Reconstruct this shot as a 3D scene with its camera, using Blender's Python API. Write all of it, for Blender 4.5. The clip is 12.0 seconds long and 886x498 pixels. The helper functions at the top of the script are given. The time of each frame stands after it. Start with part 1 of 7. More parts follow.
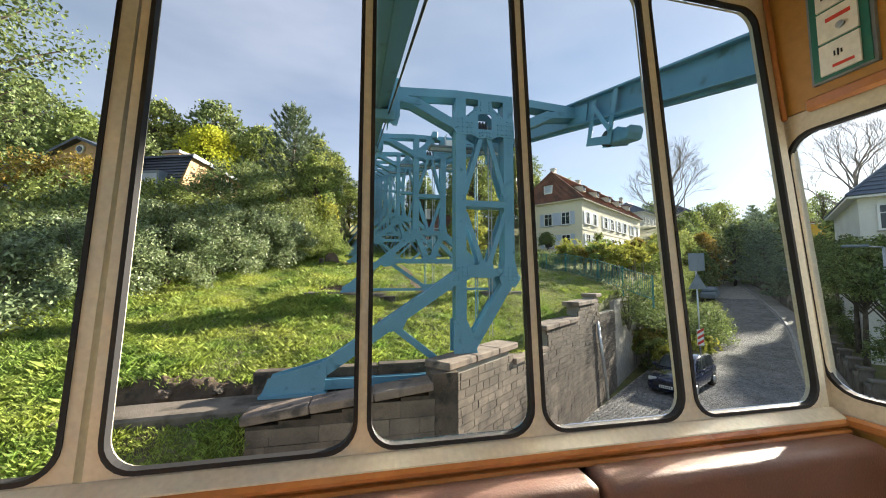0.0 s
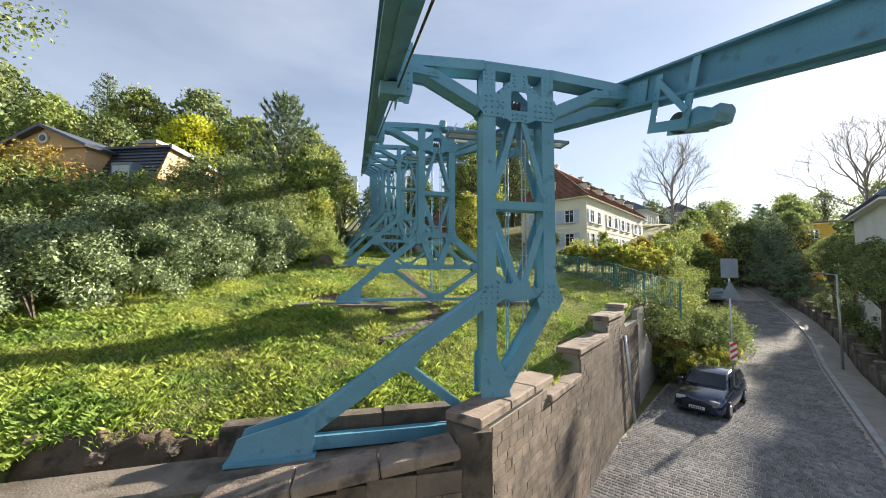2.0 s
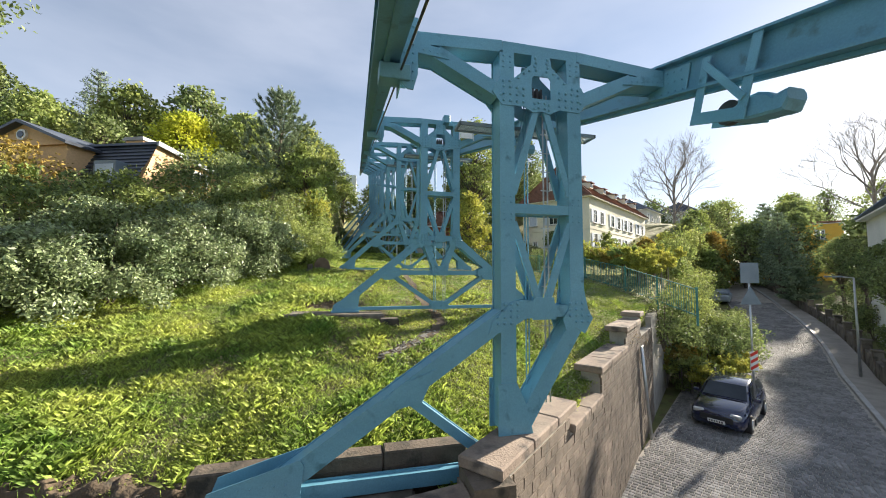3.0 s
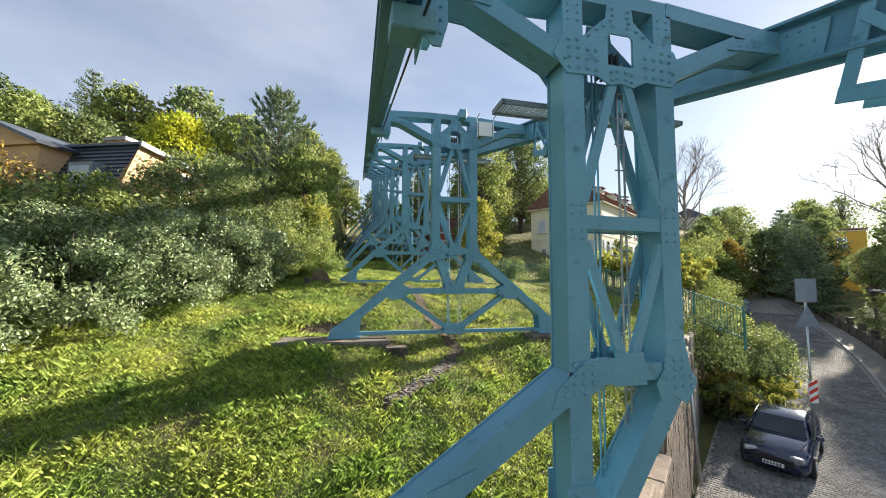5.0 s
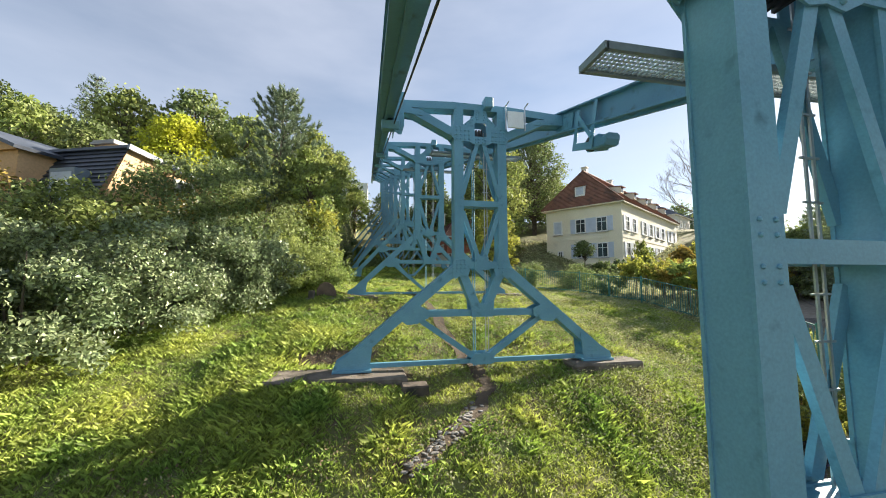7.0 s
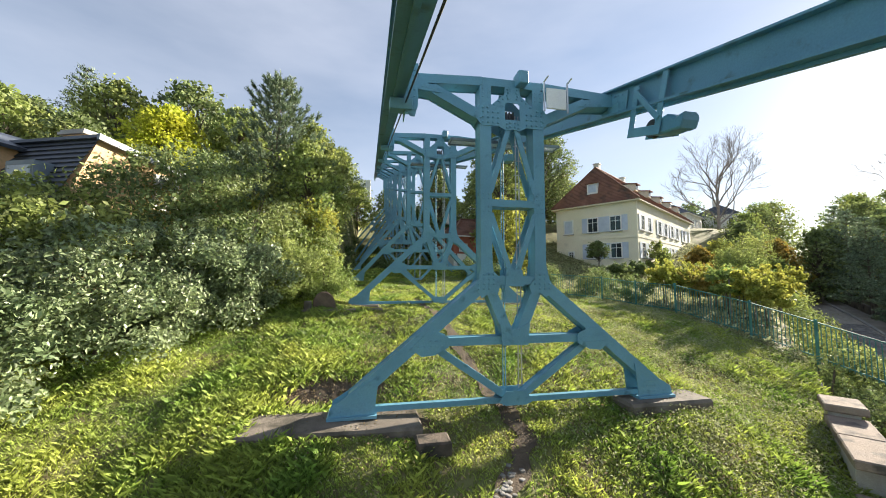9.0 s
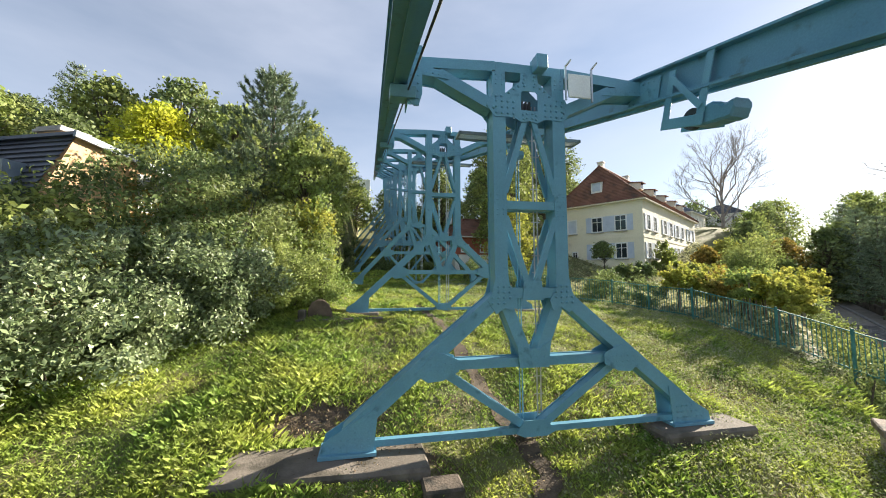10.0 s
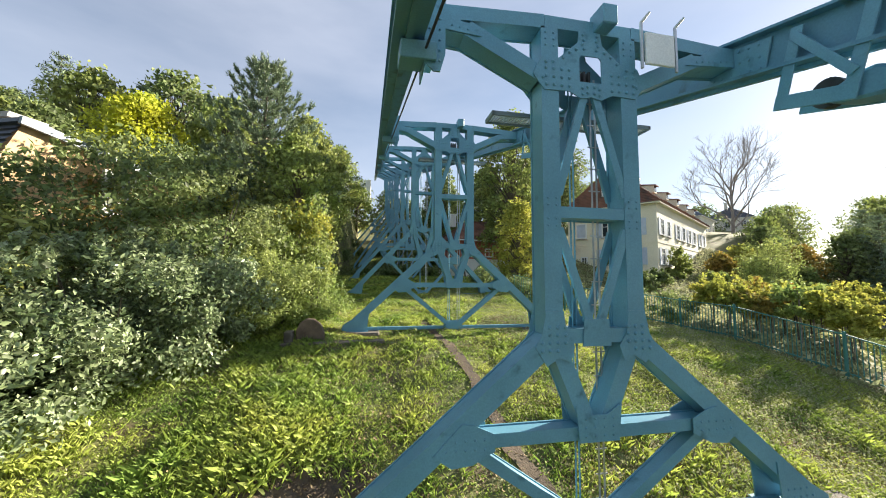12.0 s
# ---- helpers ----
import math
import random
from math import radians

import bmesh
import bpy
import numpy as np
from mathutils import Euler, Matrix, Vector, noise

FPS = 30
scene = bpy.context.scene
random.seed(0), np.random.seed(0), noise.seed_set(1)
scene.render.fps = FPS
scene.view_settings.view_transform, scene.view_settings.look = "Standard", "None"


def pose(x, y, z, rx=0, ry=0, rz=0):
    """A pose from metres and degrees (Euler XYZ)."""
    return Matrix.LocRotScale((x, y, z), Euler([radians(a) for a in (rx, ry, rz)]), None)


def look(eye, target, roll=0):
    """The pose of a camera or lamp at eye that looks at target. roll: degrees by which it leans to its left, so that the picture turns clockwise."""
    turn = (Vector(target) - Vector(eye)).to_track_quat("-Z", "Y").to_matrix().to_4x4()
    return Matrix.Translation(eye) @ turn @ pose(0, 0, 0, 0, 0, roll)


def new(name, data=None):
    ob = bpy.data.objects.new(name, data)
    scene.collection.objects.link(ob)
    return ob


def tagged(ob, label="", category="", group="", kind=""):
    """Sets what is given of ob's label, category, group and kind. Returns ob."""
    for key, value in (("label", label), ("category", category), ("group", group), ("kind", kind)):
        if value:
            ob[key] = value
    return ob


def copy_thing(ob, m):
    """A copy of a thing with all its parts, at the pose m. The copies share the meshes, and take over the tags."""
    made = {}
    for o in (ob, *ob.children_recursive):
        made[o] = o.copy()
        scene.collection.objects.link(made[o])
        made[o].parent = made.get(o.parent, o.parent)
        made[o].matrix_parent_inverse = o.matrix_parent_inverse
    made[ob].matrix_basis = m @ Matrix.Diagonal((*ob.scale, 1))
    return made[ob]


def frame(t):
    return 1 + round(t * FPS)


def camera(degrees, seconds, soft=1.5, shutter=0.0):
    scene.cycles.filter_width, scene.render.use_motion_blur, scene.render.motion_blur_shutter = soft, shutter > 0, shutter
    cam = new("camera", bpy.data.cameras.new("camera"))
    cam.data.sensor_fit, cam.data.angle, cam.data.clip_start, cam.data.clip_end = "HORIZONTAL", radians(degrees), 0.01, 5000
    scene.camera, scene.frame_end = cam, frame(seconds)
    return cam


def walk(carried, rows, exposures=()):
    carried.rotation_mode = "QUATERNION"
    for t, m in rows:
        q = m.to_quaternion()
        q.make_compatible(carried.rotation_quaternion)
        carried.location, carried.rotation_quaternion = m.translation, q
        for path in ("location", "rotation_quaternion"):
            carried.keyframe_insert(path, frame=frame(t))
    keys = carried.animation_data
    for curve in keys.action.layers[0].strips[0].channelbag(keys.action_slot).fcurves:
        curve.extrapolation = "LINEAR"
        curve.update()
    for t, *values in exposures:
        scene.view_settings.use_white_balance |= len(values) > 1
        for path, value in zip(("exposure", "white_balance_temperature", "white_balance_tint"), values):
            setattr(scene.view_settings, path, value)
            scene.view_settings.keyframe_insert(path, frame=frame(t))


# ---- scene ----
cam = camera(101.48, 12.0, soft=1.0)
# seconds, eye x, y, z, then the turn about x, y, z in degrees
ROWS = [
    (0.0, 0.053, -0.011, 0.021, 94.55, -0.04, -12.46),
    (0.5, 0.000, 0.410, 0.123, 94.48, -0.01, -12.67),
    (1.0, -0.045, 0.839, 0.234, 94.35, -0.05, -12.82),
    (1.5, -0.060, 1.294, 0.345, 94.03, -0.30, -12.98),
    (2.0, -0.045, 1.725, 0.454, 93.94, -0.28, -13.17),
    (2.5, -0.025, 2.161, 0.570, 93.89, -0.26, -13.19),
    (3.0, -0.008, 2.611, 0.688, 93.81, -0.26, -13.34),
    (5.0, 0.013, 4.283, 1.065, 94.61, -0.47, -12.95),
    (5.5, 0.012, 4.683, 1.174, 94.75, -0.62, -12.54),
    (6.0, 0.005, 5.075, 1.275, 94.76, -0.40, -11.97),
    (6.5, 0.003, 5.454, 1.373, 94.69, -0.20, -11.52),
    (7.0, -0.001, 5.911, 1.488, 94.86, 0.12, -11.50),
    (9.0, -0.049, 7.661, 1.895, 94.47, -0.07, -11.13),
    (9.5, -0.028, 8.092, 2.013, 94.42, 0.04, -11.10),
    (10.0, -0.024, 8.524, 2.122, 94.36, 0.14, -11.13),
    (10.5, -0.039, 8.967, 2.221, 94.38, -0.02, -11.30),
    (11.0, -0.036, 9.405, 2.326, 94.45, -0.09, -11.30),
    (11.5, -0.029, 9.844, 2.424, 94.53, -0.41, -11.32),
    (12.0, -0.032, 10.272, 2.527, 94.57, -0.38, -11.14),
]
walk(cam, [(t, pose(x, y, z, rx, ry, rz)) for t, x, y, z, rx, ry, rz in ROWS])

# ---- world, sun, exposure ----
SUN_ELEV, SUN_AZ = radians(20.2), radians(66.5)      # azimuth clockwise from +y
world = bpy.data.worlds.new("world")
scene.world = world
world.use_nodes = True
wn = world.node_tree
wn.nodes.clear()
sky = wn.nodes.new("ShaderNodeTexSky")
sky.sky_type, sky.sun_disc = "NISHITA", False
sky.sun_elevation, sky.sun_rotation = SUN_ELEV, SUN_AZ
sky.air_density, sky.dust_density, sky.ozone_density = 1.0, 0.3, 2.0
# thin veil of high cloud mixed into the clear sky
wtc = wn.nodes.new("ShaderNodeTexCoord")
wmap = wn.nodes.new("ShaderNodeMapping")
wmap.inputs["Scale"].default_value = (1.0, 1.0, 3.2)
wnoise = wn.nodes.new("ShaderNodeTexNoise")
wnoise.inputs["Scale"].default_value, wnoise.inputs["Detail"].default_value = 1.7, 7.0
wramp = wn.nodes.new("ShaderNodeValToRGB")
wramp.color_ramp.elements[0].position, wramp.color_ramp.elements[1].position = 0.25, 0.85
wramp.color_ramp.elements[0].color = (0.14, 0.14, 0.14, 1)
wramp.color_ramp.elements[1].color = (0.72, 0.72, 0.72, 1)
wmix = wn.nodes.new("ShaderNodeMixRGB")
wmix.inputs[2].default_value = (5.7, 6.05, 7.0, 1)
wbg = wn.nodes.new("ShaderNodeBackground")
wbg.inputs["Strength"].default_value = 0.047
wout = wn.nodes.new("ShaderNodeOutputWorld")
wn.links.new(wtc.outputs["Generated"], wmap.inputs["Vector"])
wn.links.new(wmap.outputs["Vector"], wnoise.inputs["Vector"])
wn.links.new(wnoise.outputs["Fac"], wramp.inputs["Fac"])
wn.links.new(wramp.outputs["Color"], wmix.inputs[0])
wn.links.new(sky.outputs["Color"], wmix.inputs[1])
wn.links.new(wmix.outputs["Color"], wbg.inputs["Color"])
wn.links.new(wbg.outputs["Background"], wout.inputs["Surface"])
sun_data = bpy.data.lights.new("sun", "SUN")
sun_data.energy, sun_data.angle, sun_data.color = 5.0, radians(1.6), (1.0, 0.90, 0.74)
sun = new("sun", sun_data)
sun_from = Vector((math.sin(SUN_AZ) * math.cos(SUN_ELEV), math.cos(SUN_AZ) * math.cos(SUN_ELEV), math.sin(SUN_ELEV)))
sun.matrix_world = look(sun_from * 200, (0, 0, 0))
scene.view_settings.exposure = 1.78


# ---- materials ----
def mat(name, c1, c2, scale=3.0, rough=0.7, bump=0.15, fine=30.0, metal=0.0, island=0.0, objvar=0.0, leafy=0.0, stain=None, rough2=None, coat=0.0):
    """Two-scale procedural surface: c1 to c2 over large noise, fine grain in colour, roughness and relief."""
    m = bpy.data.materials.new(name)
    m.use_nodes = True
    nt = m.node_tree
    nt.nodes.clear()
    N, L = nt.nodes.new, nt.links.new
    out = N("ShaderNodeOutputMaterial")
    bs = N("ShaderNodeBsdfPrincipled")
    geo = N("ShaderNodeNewGeometry")
    big = N("ShaderNodeTexNoise")
    big.inputs["Scale"].default_value, big.inputs["Detail"].default_value = scale, 5
    small = N("ShaderNodeTexNoise")
    small.inputs["Scale"].default_value, small.inputs["Detail"].default_value = fine, 4
    L(geo.outputs["Position"], big.inputs["Vector"])
    L(geo.outputs["Position"], small.inputs["Vector"])
    ramp = N("ShaderNodeValToRGB")
    ramp.color_ramp.elements[0].position, ramp.color_ramp.elements[1].position = 0.32, 0.68
    ramp.color_ramp.elements[0].color, ramp.color_ramp.elements[1].color = (*c1, 1), (*c2, 1)
    L(big.outputs["Fac"], ramp.inputs["Fac"])
    hsv = N("ShaderNodeHueSaturation")
    L(ramp.outputs["Color"], hsv.inputs["Color"])
    val = N("ShaderNodeMapRange")
    val.inputs["To Min"].default_value, val.inputs["To Max"].default_value = 0.78, 1.22
    L(small.outputs["Fac"], val.inputs["Value"])
    last = val.outputs["Result"]
    for amount, source in ((island, geo.outputs["Random Per Island"]), (objvar, None)):
        if amount:
            if source is None:
                source = N("ShaderNodeObjectInfo").outputs["Random"]
            r = N("ShaderNodeMapRange")
            r.inputs["To Min"].default_value, r.inputs["To Max"].default_value = 1 - amount, 1 + amount
            L(source, r.inputs["Value"])
            mul = N("ShaderNodeMath")
            mul.operation = "MULTIPLY"
            L(last, mul.inputs[0])
            L(r.outputs["Result"], mul.inputs[1])
            last = mul.outputs["Value"]
    L(last, hsv.inputs["Value"])
    colour = hsv.outputs["Color"]
    if stain:
        st = N("ShaderNodeTexNoise")
        st.inputs["Scale"].default_value, st.inputs["Detail"].default_value = stain[1], 8
        L(geo.outputs["Position"], st.inputs["Vector"])
        sr = N("ShaderNodeValToRGB")
        sr.color_ramp.elements[0].position, sr.color_ramp.elements[1].position = stain[2], stain[2] + 0.14
        L(st.outputs["Fac"], sr.inputs["Fac"])
        mx = N("ShaderNodeMixRGB")
        L(sr.outputs["Color"], mx.inputs[0])
        L(colour, mx.inputs[1])
        mx.inputs[2].default_value = (*stain[0], 1)
        colour = mx.outputs["Color"]
    L(colour, bs.inputs["Base Color"])
    rr = N("ShaderNodeMapRange")
    rr.inputs["To Min"].default_value, rr.inputs["To Max"].default_value = rough - 0.1, (rough2 if rough2 is not None else min(1, rough + 0.1))
    L(big.outputs["Fac"], rr.inputs["Value"])
    L(rr.outputs["Result"], bs.inputs["Roughness"])
    bs.inputs["Metallic"].default_value = metal
    bs.inputs["Coat Weight"].default_value = coat
    if bump:
        bp = N("ShaderNodeBump")
        bp.inputs["Strength"].default_value, bp.inputs["Distance"].default_value = bump, 0.02
        L(small.outputs["Fac"], bp.inputs["Height"])
        L(bp.outputs["Normal"], bs.inputs["Normal"])
    surf = bs.outputs["BSDF"]
    if leafy:
        tr = N("ShaderNodeBsdfTranslucent")
        L(colour, tr.inputs["Color"])
        ms = N("ShaderNodeMixShader")
        ms.inputs[0].default_value = leafy
        L(surf, ms.inputs[1])
        L(tr.outputs["BSDF"], ms.inputs[2])
        surf = ms.outputs["Shader"]
    L(surf, out.inputs["Surface"])
    return m


def glass(name, tint=(0.92, 0.96, 0.96), rough=0.0):
    m = bpy.data.materials.new(name)
    m.use_nodes = True
    bs = m.node_tree.nodes["Principled BSDF"]
    bs.inputs["Base Color"].default_value = (*tint, 1)
    bs.inputs["Transmission Weight"].default_value, bs.inputs["Roughness"].default_value, bs.inputs["IOR"].default_value = 1.0, rough, 1.1
    return m


STEEL = mat("teal_painted_steel", (0.104, 0.262, 0.36), (0.138, 0.325, 0.435), 1.3, 0.42, 0.06, 55, stain=((0.052, 0.155, 0.20), 5.0, 0.63))
STEEL_OLD = mat("teal_girder_paint", (0.082, 0.22, 0.315), (0.115, 0.275, 0.385), 1.0, 0.45, 0.08, 40, stain=((0.055, 0.125, 0.135), 3.0, 0.58))
GALV = mat("galvanised_steel", (0.42, 0.44, 0.45), (0.55, 0.56, 0.57), 4, 0.4, 0.05, 60, metal=0.8)
DARK_METAL = mat("dark_metal", (0.03, 0.03, 0.03), (0.06, 0.06, 0.06), 4, 0.5, 0.05, 60, metal=0.5)
CONCRETE = mat("concrete", (0.115, 0.095, 0.075), (0.20, 0.17, 0.138), 1.5, 0.9, 0.5, 34, stain=((0.07, 0.06, 0.045), 2.0, 0.5))
DARK_STONE = mat("weathered_dark_stone", (0.065, 0.05, 0.038), (0.135, 0.105, 0.08), 2.5, 0.92, 0.7, 26, stain=((0.035, 0.032, 0.025), 3.5, 0.52))
SANDSTONE = mat("sandstone_block", (0.125, 0.098, 0.076), (0.235, 0.188, 0.148), 2.0, 0.9, 0.7, 35, objvar=0.2, island=0.12, stain=((0.10, 0.085, 0.07), 3.0, 0.56))
MORTAR = mat("mortar", (0.33, 0.30, 0.26), (0.45, 0.41, 0.36), 3, 0.95, 0.4, 50)
COPING = mat("brown_sandstone_coping", (0.17, 0.125, 0.10), (0.30, 0.235, 0.185), 2.0, 0.9, 0.6, 30, stain=((0.09, 0.075, 0.065), 3.0, 0.52))
SOIL = mat("lawn_soil", (0.10, 0.115, 0.035), (0.17, 0.165, 0.055), 0.8, 0.95, 0.9, 22, stain=((0.10, 0.07, 0.04), 1.3, 0.54))
GRASS = mat("grass_blades", (0.165, 0.27, 0.045), (0.40, 0.445, 0.09), 0.8, 0.72, 0, 7, island=0.55, leafy=0.4)
COVER = mat("ground_cover_leaves", (0.26, 0.29, 0.13), (0.46, 0.45, 0.26), 0.7, 0.75, 0, 9, island=0.4, leafy=0.35)
LEAF_GLOSS = mat("glossy_shrub_leaf", (0.135, 0.19, 0.09), (0.31, 0.37, 0.19), 1.2, 0.42, 0, 12, island=0.6, leafy=0.25)
LEAF_DARK = mat("dark_green_leaf", (0.12, 0.175, 0.06), (0.25, 0.295, 0.105), 0.35, 0.6, 0, 5, island=0.55, leafy=0.38)
LEAF_MID = mat("green_leaf", (0.165, 0.23, 0.06), (0.32, 0.35, 0.10), 0.3, 0.62, 0, 5, island=0.52, leafy=0.4)
LEAF_LIGHT = mat("light_green_leaf", (0.22, 0.30, 0.08), (0.37, 0.41, 0.13), 0.4, 0.65, 0, 6, island=0.45, leafy=0.4)
LEAF_YELLOW = mat("yellow_green_leaf", (0.42, 0.48, 0.04), (0.60, 0.59, 0.06), 0.5, 0.78, 0, 6, island=0.3, leafy=0.45)
LEAF_AUTUMN = mat("autumn_leaf", (0.23, 0.22, 0.05), (0.40, 0.26, 0.06), 0.6, 0.78, 0, 6, island=0.4, leafy=0.4)
LEAF_VINE = mat("yellowing_vine_leaf", (0.28, 0.32, 0.06), (0.47, 0.44, 0.09), 0.9, 0.75, 0, 7, island=0.4, leafy=0.42)
NEEDLES = mat("pine_needles", (0.13, 0.19, 0.115), (0.24, 0.30, 0.17), 0.6, 0.55, 0, 8, island=0.5, leafy=0.2)
BARK = mat("bark", (0.07, 0.055, 0.04), (0.14, 0.115, 0.09), 3.0, 0.9, 0.5, 25)
BARK_GREY = mat("grey_bark", (0.20, 0.175, 0.155), (0.32, 0.285, 0.255), 3.0, 0.9, 0.4, 25)
CREAM_WALL = mat("cream_render", (0.76, 0.70, 0.53), (0.84, 0.78, 0.62), 0.5, 0.85, 0.08, 14, stain=((0.62, 0.57, 0.44), 0.8, 0.66))
WHITE_WALL = mat("white_render", (0.66, 0.65, 0.6), (0.78, 0.77, 0.72), 0.5, 0.85, 0.08, 14)
ORANGE_WALL = mat("apricot_render", (0.60, 0.385, 0.20), (0.68, 0.45, 0.25), 0.5, 0.85, 0.08, 14)
YELLOW_WALL = mat("ochre_yellow_render", (0.72, 0.43, 0.06), (0.8, 0.5, 0.09), 0.5, 0.85, 0.06, 14)
TILE_RED = mat("clay_roof_tile", (0.17, 0.08, 0.055), (0.27, 0.135, 0.095), 0.8, 0.85, 0.35, 12, objvar=0.15, stain=((0.11, 0.07, 0.055), 1.2, 0.55))
SLATE = mat("slate_roof", (0.045, 0.055, 0.075), (0.085, 0.10, 0.13), 0.9, 0.5, 0.25, 14, objvar=0.15)
SLATE_BLUE = mat("blue_grey_roof", (0.10, 0.125, 0.17), (0.15, 0.18, 0.23), 0.8, 0.5, 0.25, 14)
SHUTTER = mat("pale_blue_shutter", (0.46, 0.52, 0.62), (0.56, 0.62, 0.72), 2.0, 0.6, 0.1, 40)
WINDOW_PANE = mat("dark_window_glass", (0.02, 0.026, 0.032), (0.05, 0.06, 0.07), 0.5, 0.12, 0, 3, rough2=0.16)
WHITE_PAINT = mat("white_paint", (0.72, 0.72, 0.7), (0.8, 0.8, 0.78), 2.0, 0.5, 0.04, 40)
FENCE_GREEN = mat("green_fence_paint", (0.045, 0.17, 0.15), (0.075, 0.23, 0.205), 2.0, 0.8, 0.08, 50)
KERB = mat("granite_kerb", (0.30, 0.29, 0.28), (0.42, 0.41, 0.40), 2.0, 0.75, 0.3, 40)
CAR_PAINT = mat("dark_blue_car_paint", (0.010, 0.014, 0.045), (0.014, 0.02, 0.06), 1.0, 0.2, 0, 20, coat=1.0, rough2=0.2)
TYRE = mat("tyre_rubber", (0.015, 0.015, 0.015), (0.03, 0.03, 0.03), 4, 0.8, 0.1, 60)
RED_PAINT = mat("red_sign_paint", (0.55, 0.03, 0.02), (0.62, 0.05, 0.03), 3, 0.45, 0.02, 40)
SIGN_GREY = mat("sign_back_grey", (0.15, 0.19, 0.23), (0.21, 0.25, 0.29), 2, 0.5, 0.05, 40)
CREAM_PAINT = mat("cream_window_frame_paint", (0.56, 0.52, 0.42), (0.63, 0.585, 0.48), 2.5, 0.42, 0.05, 60)
WOOD = mat("varnished_wood", (0.32, 0.115, 0.03), (0.46, 0.19, 0.055), 3.0, 0.3, 0.06, 40, coat=0.4)
PANEL_WOOD = mat("ochre_wall_panel", (0.40, 0.21, 0.05), (0.50, 0.28, 0.08), 1.0, 0.4, 0.04, 30)
LEATHER = mat("brown_leather", (0.14, 0.072, 0.055), (0.19, 0.105, 0.08), 2.5, 0.42, 0.12, 140)
RUBBER = mat("black_window_gasket", (0.010, 0.010, 0.012), (0.018, 0.018, 0.02), 4, 0.8, 0.04, 60)
LAMP_MESH = mat("grating_steel", (0.5, 0.52, 0.52), (0.62, 0.64, 0.64), 4, 0.5, 0.1, 60, metal=0.6)
PANE = glass("window_glass")


# ---- building helpers ----
def mesh_ob(name, bm, material, parent=None, label="", smooth=False):
    me = bpy.data.meshes.new(name)
    bm.normal_update()
    bm.to_mesh(me)
    bm.free()
    return link_mesh(name, me, material, parent, label, smooth)


def link_mesh(name, me, material, parent=None, label="", smooth=False):
    me.materials.append(material)
    if smooth:
        me.polygons.foreach_set("use_smooth", [True] * len(me.polygons))
    ob = new(name, me)
    if parent is not None:
        ob.parent = parent
    if label:
        ob["label"] = label
    return ob


part = mesh_ob


def empty(name, loc, label, category, group="", kind="", turn=0.0):
    ob = new(name)
    ob.empty_display_size = 0.2
    ob.matrix_world = pose(*loc, 0, 0, turn)
    return tagged(ob, label, category, group, kind)


def box(bm, c, s, rot=None, bevel=0.0):
    """A box of size s with its middle at c, turned by the matrix rot."""
    m = Matrix.Translation(c) @ (rot.to_4x4() if rot is not None else Matrix.Identity(4)) @ Matrix.Diagonal((*s, 1))
    made = bmesh.ops.create_cube(bm, size=1.0, matrix=m)["verts"]
    if bevel:
        edges = list({e for v in made for e in v.link_edges})
        bmesh.ops.bevel(bm, geom=edges, offset=bevel, segments=1, affect="EDGES", profile=0.7)
    return made


def beam(bm, a, b, w, d, side=(0, 1, 0), bevel=0.0, ends=0.0):
    """A bar from a to b; d is its size along side, w across."""
    a, b = Vector(a), Vector(b)
    z = (b - a).normalized()
    y = Vector(side)
    y = (y - z * y.dot(z)).normalized()
    x = y.cross(z)
    rot = Matrix((x, y, z)).transposed()
    box(bm, (a + b) / 2, (w, d, (b - a).length + ends), rot, bevel)


def channel(bm, a, b, w, d, t=0.025, side=(0, 1, 0), lip=0.015):
    """A riveted box member, one piece: a web between two slightly wider flange plates."""
    a, b = Vector(a), Vector(b)
    z = (b - a).normalized()
    y = Vector(side)
    y = (y - z * y.dot(z)).normalized()
    x = y.cross(z)
    u, v = w / 2, d / 2
    prof = [(-u - lip, -v), (u + lip, -v), (u + lip, -v + t), (u, -v + t), (u, v - t), (u + lip, v - t), (u + lip, v), (-u - lip, v), (-u - lip, v - t), (-u, v - t), (-u, -v + t), (-u - lip, -v + t)]
    lo = [bm.verts.new(a + x * p + y * q) for p, q in prof]
    hi = [bm.verts.new(b + x * p + y * q) for p, q in prof]
    n = len(prof)
    for i in range(n):
        bm.faces.new((lo[i], lo[(i + 1) % n], hi[(i + 1) % n], hi[i]))
    bm.faces.new(lo[::-1])
    bm.faces.new(hi)
    bmesh.ops.recalc_face_normals(bm, faces=bm.faces)


def plate(bm, outline, y, t):
    """A flat plate in the plane y, from an outline of (x, z), t thick."""
    front = [bm.verts.new((x, y - t / 2, z)) for x, z in outline]
    back = [bm.verts.new((x, y + t / 2, z)) for x, z in outline]
    n = len(outline)
    bm.faces.new(front)
    bm.faces.new(back[::-1])
    for i in range(n):
        bm.faces.new((front[i], back[i], back[(i + 1) % n], front[(i + 1) % n]))
    bmesh.ops.recalc_face_normals(bm, faces=bm.faces)


def rivet_rows(bm, spots, y, r=0.026):
    for x, z in spots:
        bmesh.ops.create_icosphere(bm, subdivisions=1, radius=r, matrix=Matrix.Translation((x, y, z)) @ Matrix.Diagonal((1, 0.85, 1, 1)))


